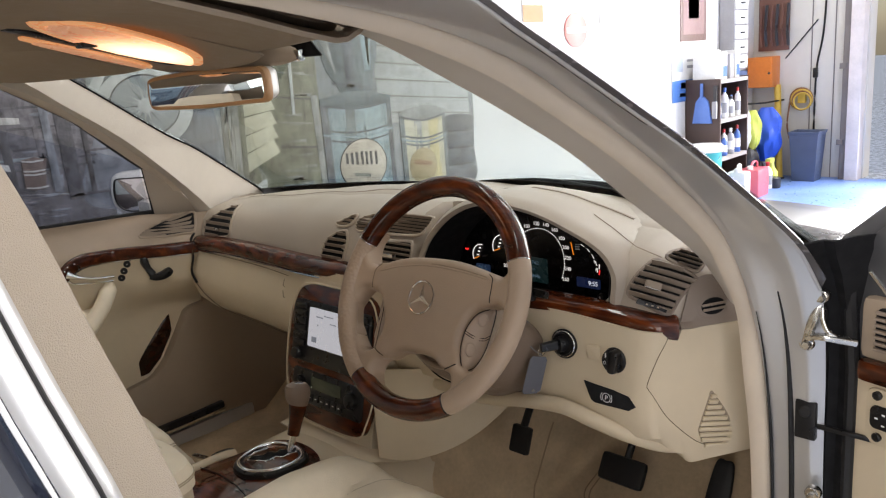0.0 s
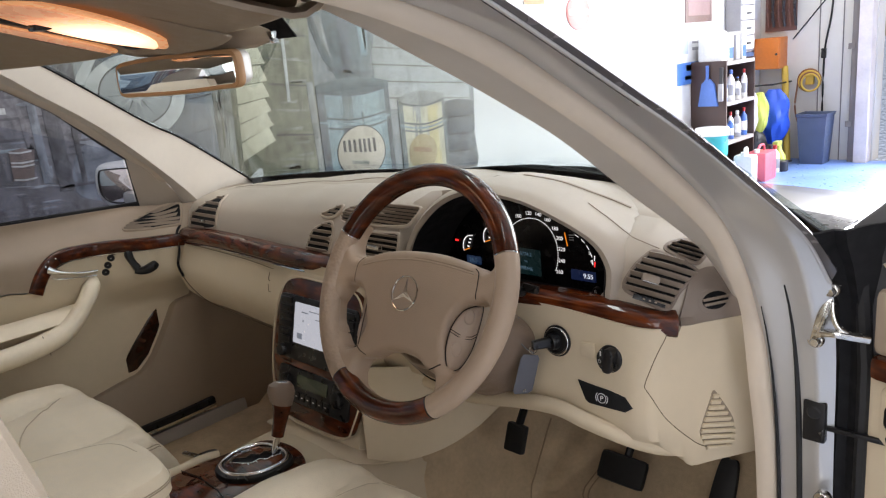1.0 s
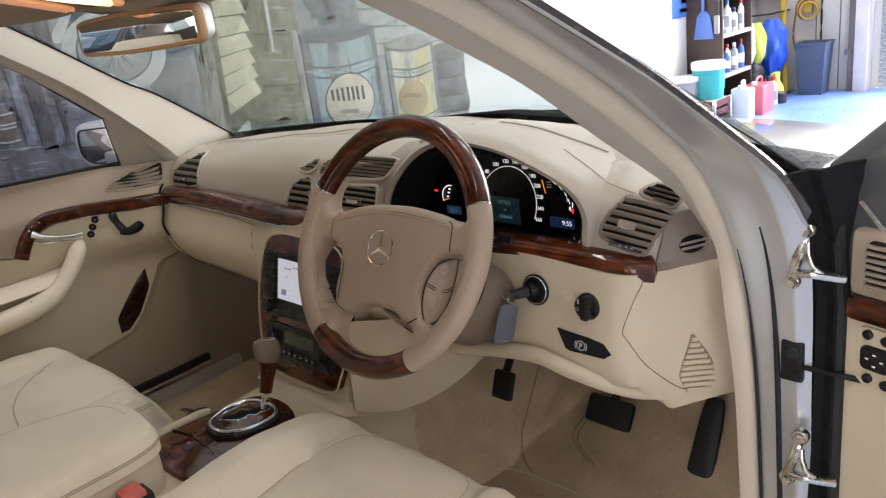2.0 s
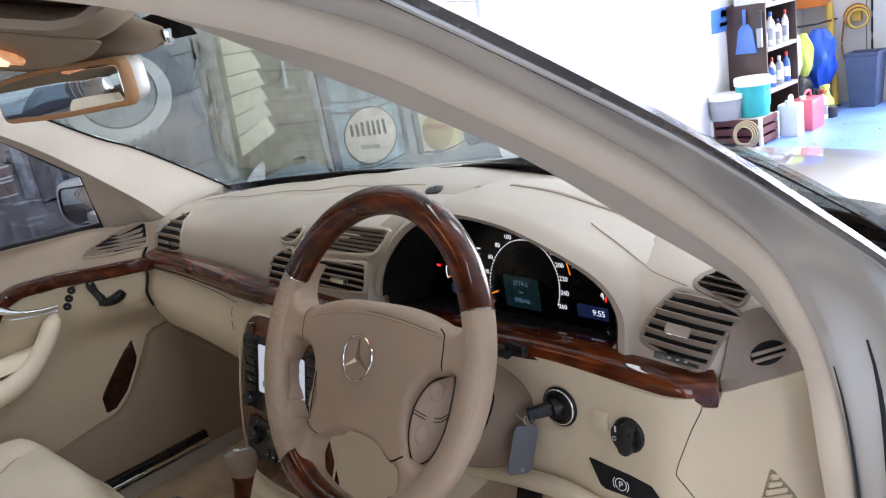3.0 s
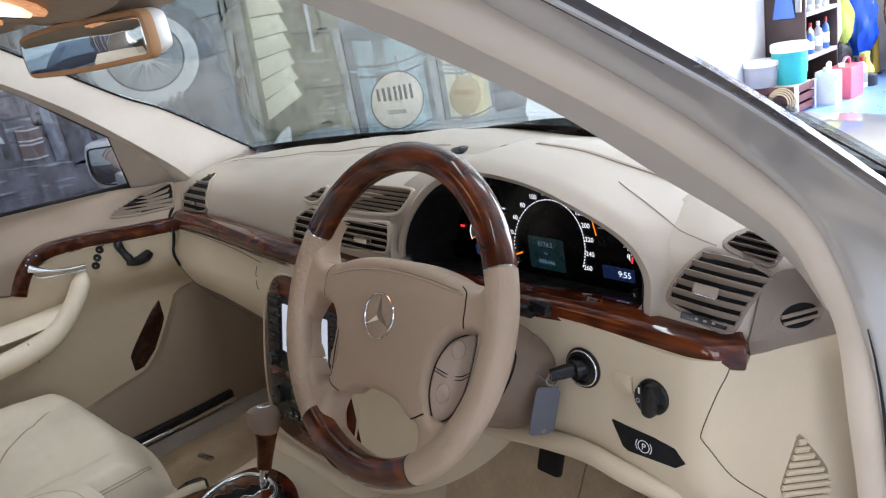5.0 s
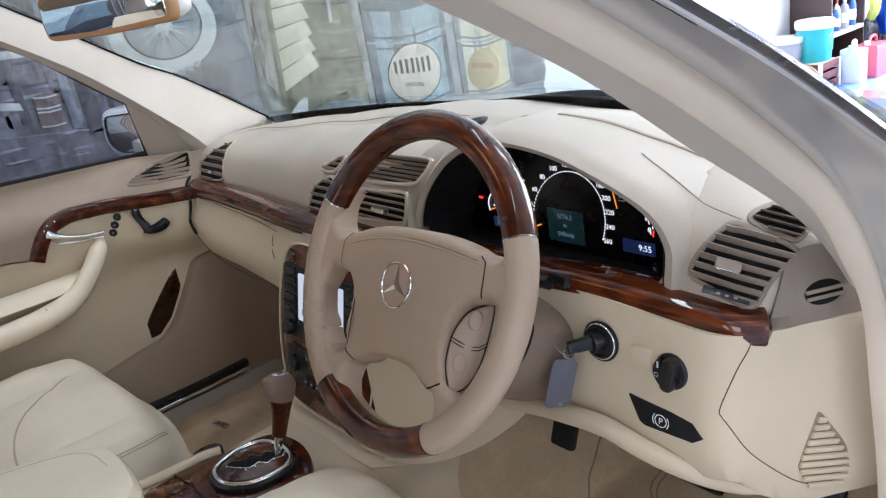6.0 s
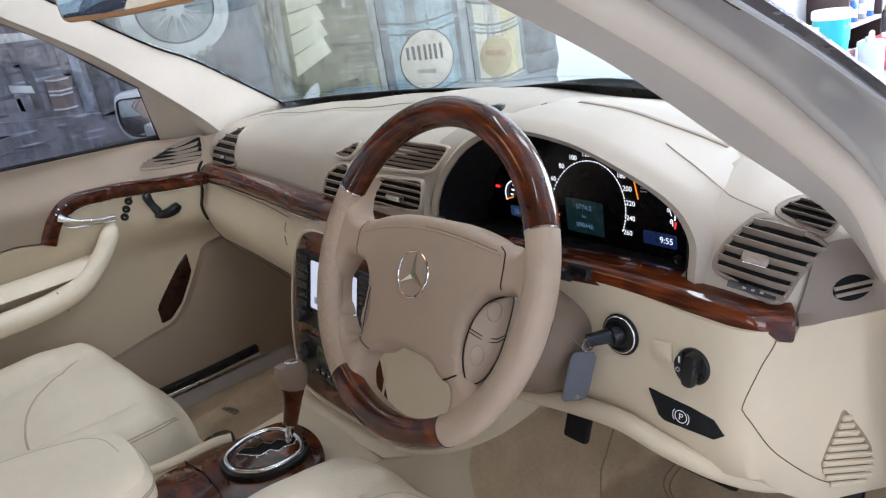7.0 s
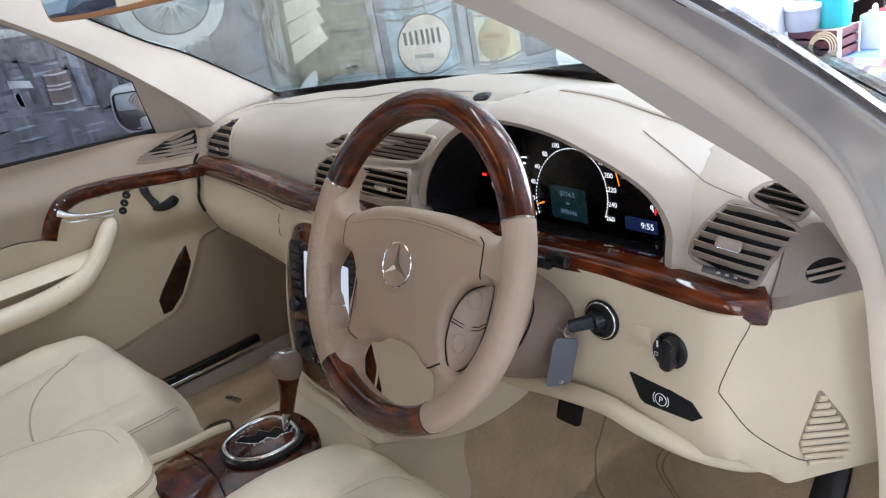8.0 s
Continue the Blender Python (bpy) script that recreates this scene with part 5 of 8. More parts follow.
part("column_shroud", bm, M_SHROUD, col, "taupe column shroud")
part("column_collar", sweep([MC_ @ Vector((.0965 * math.cos(a), -.004 + .0865 * math.sin(a) * (.42 if math.sin(a) > 0 else 1), -.0545)) for a in (2 * math.pi * i / 48 for i in range(48))], ring(.0042, 8), tuple(WN), True), M_TAUPE, col, "taupe collar edge")
part("shroud_joint", sweep([MC_ @ Vector((.1075 * math.cos(a), -.012 + .0985 * math.sin(a) * (.42 if math.sin(a) > 0 else 1), -.095)) for a in (2 * math.pi * i / 48 for i in range(48))], ring(.0012, 6), tuple(WN), True), M_BLACK_MATT, col)
st = part("stalk", sweep(crv([MW @ Vector(q) for q in ((.06, .028, -.075), (.11, .032, -.072), (.150, .034, -.066))], 10), ring(.007, 10)), M_BLACK, col, "black control stalk")
part("stalk_end", block((-.015, -.006, -.005), (.015, .006, .005), fr(MW @ Vector((.160, .040, -.066)), (1, -.15, 0), (0, .3, .95)), .004), M_BLACK, st)
part("stalk", sweep(crv([MW @ Vector(q) for q in ((-.06, .02, -.075), (-.11, .02, -.072), (-.165, .022, -.062))], 10), ring(.007, 10)), M_BLACK, col, "black control stalk")

# ---------- key with its paper tag ----------
key = thing("ignition_key", "black car key in the lock with grey tag", "key", (.50, .12, .85))
KA = fr((.507, .118, .8515), (.42, .90, .03), (0, 0, 1))
part("key_body", sweep([KA @ Vector(q) for q in ((.03, 0, 0), (.008, 0, -.001), (-.012, 0, -.003), (-.026, 0, -.005))], rrect(-.005, -.0075, .005, .0075, .003, 3), scales=[1.2, 1.1, 1.0, .9]), M_BLACK, key, "black plastic key")
part("key_collar", lathe(KA @ pose(.012, 0, 0, 0, 90, 0), [(.012, -.012), (.013, 0), (.011, .012), (0, .013)], 24), M_BLACK, key)
_ke = KA @ Vector((-.025, 0, -.005))
part("key_ring", torus(fr(_ke + Vector((.0, 0, -.006)), (.3, .9, 0), (0, 0, 1)), .007, .0008, 24, 6), M_STEEL, key, "thin wire ring")
TG = fr(_ke + Vector((-.002, -.004, -.014)), (.55, .83, 0), (.22, .12, 1)) @ pose(0, 0, 0, 0, 0, -13)
part("paper_tag", plate([(-.0145, -.006), (-.011, 0), (.011, 0), (.0145, -.006), (.0145, -.058), (.008, -.064), (-.012, -.066), (-.0155, -.062)], TG, .0008, .0002), mat("grey_tag", (0.105, 0.108, 0.125), 0.6, var=0.06), key, "dark grey tag")
part("tag_eyelet", torus(TG @ pose(.002, -.059, .0004), .0018, .0006, 14, 5), M_STEEL, key)
part("tag_cord", sweep(crv([_ke + Vector((0, 0, -.012)), _ke + Vector((-.014, -.004, -.004)), _ke + Vector((-.03, .0, .012)), _ke + Vector((-.04, .02, .03))], 16), ring(.0009, 5)), mat("grey_cord", (0.2, 0.2, 0.22), 0.8), key, "grey cord")
# ---------- passenger door ----------
M_RECESS = mat("recess_shade_taupe", (0.40, 0.33, 0.245), 0.55, var=0.06, grain=0.25, gscale=900, spec=0.3)
door = thing("passenger_door", "closed passenger door with cream and taupe panel and walnut strip", "car door", (-.80, -.3, .35))
BELT = [(-.9, -.792), (-.2, -.788), (-.034, -.778), (.083, -.722), (.15, -.694), (.20, -.69)]


def door_x(y, z):
    """Inner face of the door: how far it stands off the car's middle."""
    b = sm(BELT, y)
    if z >= .80:
        return b + (sm([(.085, -.842), (.215, -.712)], y) - b) * sm([(.875, 0), (.955, 1)], z)
    low = sm([(-.9, -.80), (.02, -.805), (.20, -.775)], y)
    return low + (b - low) * sm([(.70, 0), (.80, 1)], z) + .02 * sm([(.36, 1), (.50, 0)], z)


def door_sheet(y0, y1, z0, z1, ny, nz, lift=0.0, zf=None, zg=None):
    rows = []
    for i in range(ny):
        y = y0 + (y1 - y0) * i / (ny - 1)
        a = zf(y) if zf else z0
        b = zg(y) if zg else z1
        rows.append([(door_x(y, a + (b - a) * k / (nz - 1)) + lift, y, a + (b - a) * k / (nz - 1)) for k in range(nz)])
    return sheet(rows, 0.006)


def sill_z(y):
    return .955 - .045 * (y - .14) if y < .14 else .955


def wood_z(y):
    return sm([(-.9, .85), (-.24, .822), (-.185, .812), (-.165, .838), (-.135, .868), (-.09, .882), (.0, .879), (.10, .874), (.20, .868)], y)


def dp(y, z, lift=0.0):
    """A place on the door's inner face."""
    return Vector((door_x(y, z) + lift, y, z))


def dframe(y, z, lift=0.0):
    """A frame on the door's inner face: first axis forward, second up."""
    a, b = dp(y + .02, z) - dp(y - .02, z), dp(y, z + .02) - dp(y, z - .02)
    m = fr(dp(y, z), a, b)
    if m.col[2].x < 0:
        m = fr(dp(y, z), -a, b)
    return m @ pose(0, 0, lift)


part("lower_panel", door_sheet(.205, -.9, .36, .80, 70, 36, 0, None, lambda y: wood_z(y) - .004), M_CREAM, door, "cream door panel")
upper_door = part("upper_panel", door_sheet(.222, -.9, .80, .955, 90, 16, 0.0015, wood_z, sill_z), M_TAUPE, door, "taupe upper door panel")
_w = [dp(y, wood_z(y), .004) for y in (.172, .13, .08, .03, -.02, -.06, -.095)] + [dp(y, z, .004) for y, z in ((-.128, .872), (-.15, .852), (-.165, .83), (-.178, .805))]
part("wood_strip", sweep(crv(_w, 60), rrect(-.016, -.013, .016, .013, .006, 3), (1, 0, 0)), M_WOOD, door, "polished walnut strip")
part("chrome_line", sweep([Vector(q) + Vector((.008, .004, -.0165)) for q in crv(_w[:8], 40)], ring(.002, 6), (1, 0, 0)), M_CHROME, door)
# handle recess (darker sheet paints its shade), pull lever and door buttons
def recess_row(y):
    lo = ipl([(-.138, .846), (-.125, .832), (-.03, .816), (-.018, .826), (.006, .862)], y)
    hi = max(lo + .002, wood_z(y) - .013)
    return [dp(y, lo + (hi - lo) * k / 6, .0025 + .0012 * (k in (0, 6))) for k in range(7)]


part("handle_recess", sheet([recess_row(-.138 + .143 * i / 24) for i in range(25)], .002), M_RECESS, door, "taupe handle recess with painted shade")
part("door_handle", sweep(crv([dp(-.139, .856, .014), dp(-.128, .850, .020), dp(-.105, .841, .022), (dp(-.07, .833, .022)), dp(-.036, .828, .017)], 24), ring(.0055, 12, .0095), (1, 0, 0), scales=[2.1 - 1.45 * min(1, i / 11) for i in range(24)]), M_CHROME, door, "chrome door handle")
part("handle_edge", sweep(crv([dp(-.141, .842, .006), dp(-.125, .828, .006), dp(-.08, .820, .006), dp(-.034, .814, .006)], 20), ring(.0024, 8), (1, 0, 0)), M_CHROME, door, "thin chrome edge")
for y, z in ((.012, .866), (.006, .851), (-.003, .834), (-.011, .817)):
    b = part("door_button", lathe(dframe(y, z, .004), [(.009, -.006), (.009, .003), (.0065, .005), (0, .004)], 18), M_BLACK, door, "black memory button")
    part("button_mark", block((-.0012, -.0006, .0043), (.0012, .0006, .0048), dframe(y, z, .0045), 0), M_PRINT, b)
_sb = part("seat_switch", sweep(crv([dp(.036, .864, .010), dp(.037, .848, .012), dp(.043, .830, .012), dp(.049, .817, .011)], 12), rrect(-.009, -.010, .009, .010, .005, 3), (1, 0, 0), scales=[.75, .9, 1, 1, .95, .9, .85, .85, .9, .95, 1, 1]), M_BLACK, door, "black seat-shaped switch")
part("switch_base", sweep(crv([dp(.043, .812, .012), dp(.060, .809, .013), dp(.080, .814, .013), dp(.093, .822, .011)], 12), rrect(-.009, -.0105, .009, .0105, .005, 3), (1, 0, 0), scales=[.8, .9, 1, 1, 1.05, 1.1, 1.15, 1.15, 1.15, 1.1, 1.0, .8]), M_BLACK, _sb)
# small chrome studs put in as points of glint by the handle
for q in (dp(-.138, .876, .017), dp(-.121, .880, .017), dp(-.146, .866, .017)):
    part("screw_glint", lathe(fr(q, (0, 1, 0), (0, 0, 1)), [(.002, -.004), (.002, .0005), (0, .001)], 8), M_CHROME, door)
# grab bar and armrest
part("grab_bar", sweep(crv([(-.772, -.046, .806), (-.752, -.062, .790), (-.738, -.090, .758), (-.728, -.135, .720), (-.722, -.19, .700), (-.718, -.30, .690), (-.718, -.55, .690), (-.72, -.80, .69)], 50), ring(.019, 14, .026), (1, 0, 0), scales=[.55 + .45 * min(1, i / 6) + .25 * sm([(14, 0), (30, 1)], i) for i in range(50)]), M_CREAM_LEATHER, door, "cream leather grab bar")
seam(crv([(-.706, -.205, .722), (-.700, -.20, .700), (-.705, -.196, .672)], 10), .0008, door)
rows = [[(x, y, z + .03 * max(0, (y + .2)) ) for y in [-.09 - .7 * i / 24 for i in range(25)]] for x, z in ((-.80, .745), (-.77, .752), (-.745, .744), (-.73, .728))]
part("armrest_top", sheet(rows, .004), M_CREAM_LEATHER, door, "cream leather armrest top")
# walnut wedge and the taupe map pocket
mwg = dframe(.05, .60, .004)
_wg = [dp(y, z) for y, z in ((.110, .692), (.121, .676), (.119, .655), (.094, .612), (.063, .562), (.028, .530), (-.034, .520), (-.030, .530), (-.006, .560), (.043, .616), (.080, .660))]
part("wood_wedge", plate([((mwg.inverted() @ q).x, (mwg.inverted() @ q).y) for q in _wg], mwg @ pose(0, 0, .006), .012, .003), M_WOOD_DARK, door, "dark walnut pocket trim")


def pocket_z(y):
    return ipl([(-.9, .45), (-.35, .475), (-.12, .492), (-.034, .509), (.028, .518), (.063, .550), (.094, .601), (.122, .652), (.142, .690), (.205, .70)], y)


rows = []
for i in range(60):
    y = .205 - 1.0 * i / 59
    zt = pocket_z(y)
    rows.append([(door_x(y, zt) + .004, y, zt + .002), (door_x(y, zt) + .026, y, zt + .003), (door_x(y, zt) + .032, y, zt - .004), (door_x(y, zt) + .034, y, zt - .03), (-.745, y, .44), (-.745, y, .37)])
part("map_pocket", sheet(rows, .004), M_POCKET, door, "taupe map pocket")
vent("door_vent", [(-.763, .052, .911), (-.779, .078, .925), (-.783, .115, .933), (-.768, .150, .938), (-.734, .186, .940), (-.722, .191, .936), (-.708, .176, .905), (-.707, .170, .899), (-.716, .150, .898), (-.737, .107, .903)], tuple(dp(.17, .915) - dp(.08, .915)), tuple(dp(.13, .93) - dp(.13, .90)), 6, door, "taupe slatted door vent", skin_of(upper_door), face=(1, -.4, .4), rim=M_TAUPE, fill=.62, depth=.005)
# window, seal, mirror triangle
rows = [[(-.85, .13, .94), (-.845, .112, 1.10)], [(-.85, -.3, .94), (-.79, -.3, 1.25)], [(-.85, -.85, .95), (-.72, -.85, 1.33)]]
g = part("window_glass", sheet([[Vector(a).lerp(Vector(b), k / 6) for k in range(7)] for a, b in rows], .003), glass_mat("side_glass", (0.86, 0.88, 0.92), .02), door, "side window glass")
g.visible_shadow = False
part("window_seal", sweep([(-.846, y, sill_z(y) + .002) for y in (.135, -.1, -.4, -.88)], rrect(-.004, -.006, .006, .006, .002, 2)), M_RUBBER, door, "black window seal")
rows = []
for i in range(14):
    f = i / 13
    a = Vector((-.848, .140, .944)).lerp(Vector((-.825, .116, 1.096)), f)
    b = Vector((-.735, .225, .945)).lerp(Vector((-.800, .135, 1.088)), f)
    rows.append([a.lerp(b, k / 8) + Vector((.006 * math.sin(math.pi * k / 8), 0, 0)) for k in range(9)])
part("mirror_triangle", sheet(rows, .005), M_DASH, door, "taupe mirror corner trim")
part("triangle_edge", sweep([(-.846, .136, .944), (-.836, .126, 1.02), (-.824, .113, 1.098)], ring(.0035, 8)), M_RUBBER, door)
rows = [[Vector(a).lerp(Vector(b), k / 4) for k in range(5)] for a, b in (((-.845, .21, .955), (-.86, .21, .94)), ((-.845, -.9, .99), (-.86, -.9, .97)))]
part("outer_skin", sheet([[(-.86, y, .955 + .04 * (.2 - y) * .3), (-.90, y, .86), (-.925, y, .6), (-.90, y, .25)] for y in (.33, .1, -.3, -.9)], .004), M_SILVER, door, "silver outer door skin")

# door mirror outside the glass
dm = thing("door_mirror", "silver door mirror with curved glass", "mirror", (-.97, .14, .97))
MD = fr((-.930, .148, 1.000), (.88, .475, 0), (-.05, .03, 1)) @ Matrix.Diagonal((.98, .98, 1.22, 1))
_dm = soft([(-.098, .055), (-.03, .066), (.06, .064), (.098, .05), (.104, -.01), (.098, -.058), (0, -.068), (-.07, -.062), (-.108, -.02)], 44)
part("housing", plate(_dm, MD, .075, .014), M_SILVER, dm, "silver mirror housing")
part("mirror_glass", plate(offset(_dm, .021), MD @ pose(0, 0, .0012), .002, .0008), mat("door_mirror_silver", (0.50, 0.46, 0.44), 0.02, 1.0, var=0.0), dm, "silvered glass")
part("mirror_gap", sweep([MD @ Vector((a, b, .001)) for a, b in offset(_dm, .0195)], ring(.0022, 6), tuple(MD.col[2].xyz), True), M_BLACK, dm, "black gap round the glass")
part("mirror_foot", block((-.93, .13, .945), (-.85, .20, .985), None, .012), M_SILVER, dm, "silver mirror foot")

# ---------- driver's door, standing open ----------
ddoor = thing("driver_door", "open driver door with cream panel, vent and window switches", "car door", (.88, .30, .35))
TH = radians(74)
DH = fr((.893, .255, 0), (math.sin(TH), -math.cos(TH), 0), (0, 0, 1))  # x along the door from the hinge, y up, z towards the cabin
if DH.col[2].xyz.dot(Vector((-.5, -1, 0))) < 0:
    DH = DH @ Matrix.Diagonal((1, 1, -1, 1))


def dpl(x0, z0, x1, z1, d, thick, r=.01):
    return plate(rrect(x0, z0, x1, z1, r), DH @ pose(0, 0, d), thick, .004)


part("door_skin", block((-.03, .30, -.16), (1.05, .94, -.03), DH, .02), M_SILVER, ddoor, "silver door shell")
part("inner_panel", block((-.005, .32, -.04), (1.0, .868, .0), DH, .012), M_CREAM, ddoor, "cream door panel")
part("upper_panel", block((.0, .87, -.04), (1.0, .955, .004), DH, .012), M_TAUPE, ddoor, "taupe upper door panel")
part("wood_strip", block((.004, .842, -.01), (.9, .872, .014), DH, .008), M_WOOD, ddoor, "polished walnut strip")
part("switch_plate", dpl(.014, .755, .16, .835, .004, .01, .012), M_CREAM, ddoor, "cream switch plate")
dsw = part("mirror_adjuster", plate(rrect(.022, .780, .060, .812, .008), DH @ pose(0, 0, .009), .008, .003), M_BLACK, ddoor, "black mirror adjuster pad")
for a, b in ((.032, .796), (.041, .803), (.050, .796), (.041, .788)):
    part("button_mark", block((a - .002, b - .001, .009), (a + .002, b + .001, .0096), DH, 0), M_PRINT, dsw)
for a, b in ((.03, .826), (.052, .824), (.032, .768), (.054, .766)):
    part("door_button", lathe(DH @ pose(a, b, .005), [(.006, -.004), (.006, .003), (.004, .004), (0, .003)], 16), M_BLACK, ddoor, "black memory button")
for k in range(2):
    part("window_switch", block((.075 + .03 * k, .765, .004), (.095 + .03 * k, .80, .014), DH, .003), M_BLACK, ddoor, "black window switch")
# black plate on the panel stands for the vent's shaded depth
vent_well = part("door_vent", dpl(.022, .885, .20, .945, .008, .008, .01), M_BLACK_MATT, ddoor, "taupe slatted door vent")
for k in range(7):
    part("slat", block((.024, .888 + .0082 * k, .006), (.198, .892 + .0082 * k, .013), DH, .0012), M_SLAT, vent_well)
part("window_frame", sweep([DH @ Vector(q) for q in ((-.030, 1.012, -.03), (.06, 1.095, -.035), (.20, 1.20, -.05), (.42, 1.31, -.07), (.60, 1.35, -.09))], rrect(-.02, -.016, .02, .016, .006, 3), (0, 0, 1)), M_SAIL, ddoor, "dark grey window frame")
wg = part("window_glass", sheet([[DH @ Vector((x, .95 + (zt - .95) * k / 3, -.05 - .02 * k)) for k in range(4)] for x, zt in ((.12, 1.13), (.3, 1.24), (.5, 1.31), (.95, 1.33))], .004), glass_mat("door_glass", (0.55, 0.58, 0.60), .05), ddoor, "driver window glass")
wg.visible_shadow = False
sail = part("mirror_corner", plate([(-.026, 1.01), (-.018, .96), (-.010, .90), (-.004, .83), (.06, .83), (.13, .95), (.13, 1.145), (.06, 1.085)], DH @ pose(0, 0, -.010), .03, .005), M_SAIL, ddoor, "dark grey mirror corner trim")
part("corner_rib", sweep([DH @ Vector(q) for q in ((.004, .985, -.008), (.03, .957, -.008), (.07, .935, -.008))], ring(.003, 6), (0, -1, 0)), M_STEEL, sail)
part("door_edge_seal", sweep([DH @ Vector(q) for q in ((-.022, 1.02, -.006), (-.018, .94, -.004), (-.010, .85, -.004), (-.008, .5, -.004), (-.008, .32, -.004))], ring(.009, 8)), M_RUBBER, ddoor, "black door edge seal")
part("door_edge", block((-.020, .31, -.17), (-.004, .90, -.02), DH, .008), M_BLACK, ddoor, "dark door edge")
# folded black sheet between hinge pillar and door: its rubber and the gap's shade
rows = []
for z, dx, dy in ((.30, 0, 0), (.6, 0, 0), (.85, 0, 0), (.93, -.002, -.006), (.98, -.010, -.03), (1.015, -.016, -.065), (1.035, -.014, -.085)):
    rows.append([(.846 + dx, .275 + dy, z), (.856 + dx, .262 + dy, z), (.866 + dx * .7, .270 + dy * .7, z), (.876 + dx * .5, .262 + dy * .6, z), (.888 + dx * .3, .272 + dy * .3, z), (.91, .275, z)])
part("door_gap_sheet", sheet(rows, .003), M_BLACK_MATT, car, "black sheet for rubber and shade in the door gap")
# hinges and check strap on the body
for hz in (.918, .628):
    hg = part("door_hinge", sweep(crv([(.849, .234, hz + .036), (.8465, .226, hz + .014), (.841, .224, hz - .008), (.8335, .232, hz - .036)], 14), rrect(-.006, -.004, .006, .004, .0025, 2), (0, -1, 0)), M_STEEL, car, "bright zinc door hinge")
    part("hinge_rib", tube(crv([(.851, .231, hz + .030), (.8495, .220, hz + .008), (.843, .219, hz - .012), (.836, .228, hz - .030)], 12), .0022, (0, -1, 0), 6), M_STEEL, hg)
    part("hinge_arm", sweep(crv([(.838, .228, hz - .024), (.850, .222, hz - .018), (.866, .222, hz - .017), (.892, .240, hz - .024)], 14), rrect(-.004, -.006, .004, .006, .002, 2), (0, -1, 0)), M_STEEL, hg, "zinc hinge arm")
    part("hinge_arm", sweep(crv([(.853, .229, hz + .020), (.8555, .225, hz + .006), (.862, .223, hz - .008), (.872, .226, hz - .016)], 10), rrect(-.003, -.004, .003, .004, .0015, 2), (0, -1, 0)), M_STEEL, hg, "zinc hinge arm")
    for bx, dz in ((.849, .034), (.834, -.034)):
        part("hinge_washer", lathe(fr((bx, .236, hz + dz), (1, 0, 0), (0, 0, 1)), [(.0105, -.006), (.0105, .004), (.009, .006), (0, .006)], 20), M_STEEL, hg)
        part("hinge_bolt", lathe(fr((bx + .002, .230, hz + dz), (1, 0, 0), (0, 0, 1)), [(.0065, -.004), (.0065, .007), (.005, .009), (0, .009)], 6), M_STEEL, hg, "zinc hinge bolt")
cs = thing("door_check", "black door check strap housing on the pillar", "door check", (.835, .25, .77))
part("check_housing", block((.819, .240, .738), (.847, .262, .795), None, .003), M_BLACK, cs, "black check housing")
part("check_roller", lathe(fr((.833, .242, .780), (1, 0, 0), (0, 0, 1)), [(.009, -.004), (.009, .002), (.007, .004), (0, .004)], 18), M_RUBBER, cs, "black check roller")
part("check_arm", block((.842, .246, .755), (.915, .252, .762), None, .002), M_BLACK, cs, "black check arm")

# ---------- seats ----------
def cushion(cx, y0, y1, half, z0, z1, bol):
    """Seat cushion with raised side bolsters and a rolled front edge."""
    rows = []
    ny, nx = 60, 60
    for j in range(ny):
        f = j / (ny - 1)
        y = y0 + (y1 - y0) * f
        front = sm([(0.70, 0), (1, 1)], f)
        w = half * (1 - .13 * front ** 2)
        row = []
        for i in range(nx):
            u = -1 + 2 * i / (nx - 1)
            side = sm([(.48, 0), (.72, 1)], abs(u))
            edge = sm([(.80, 0), (1, 1)], abs(u))
            z = z1 + bol * side * (1 - .55 * front) - (z1 - z0) * edge ** 2 * .85 - (z1 - z0) * .8 * sm([(.86, 0), (1, 1)], f) ** 2 + .028 * sm([(.35, 0), (.8, 1)], f)
            z -= .007 * math.exp(-((abs(u) - .50 - .12 * front) / .018) ** 2) * (1 - .3 * front)
            z -= .004 * math.exp(-((f - .80) / .008) ** 2) * (1 if abs(u) < .62 else 0)
            z += .003 * noise.noise((u * 3 + cx, y * 14, 1.0)) + .0015 * noise.noise((u * 11, y * 40, cx))
            row.append((cx + u * w, y + .04 * (1 - u * u) * front, z))
        rows.append(row[::-1])
    return sheet(rows, .06)


def seat(name_label, cx, y1, z1, bol):
    s_ = thing("front_seat", name_label, "car seat", (cx, -.45, .33), "front seats")
    part("seat_cushion", cushion(cx, -.78, y1, .272, .44, z1, bol), M_CREAM_LEATHER, s_, "cream leather cushion")
    part("seat_base", block((cx - .22, -.7, .325), (cx + .22, y1 - .16, .42), None, .02), M_BLACK, s_, "dark seat base")
    rows_ = []
    for j in range(20):
        f = j / 19
        z = z1 - .02 + .55 * f
        yb = -.70 - .34 * f
        w = .26 - .05 * f
        rows_.append([(cx + u * w, yb + .05 * abs(u) ** 2.5 - .02 * math.sin(f * 3), z) for u in [-1 + 2 * i / 20 for i in range(21)]])
    part("backrest", sheet(rows_, .10), M_CREAM_LEATHER, s_, "cream leather backrest")
    return s_


seat_p = seat("cream leather passenger seat with stitched cushion", -.462, -.142, .573, .018)
seat_d = seat("cream leather driver seat with rolled bolsters", .368, .030, .578, .035)

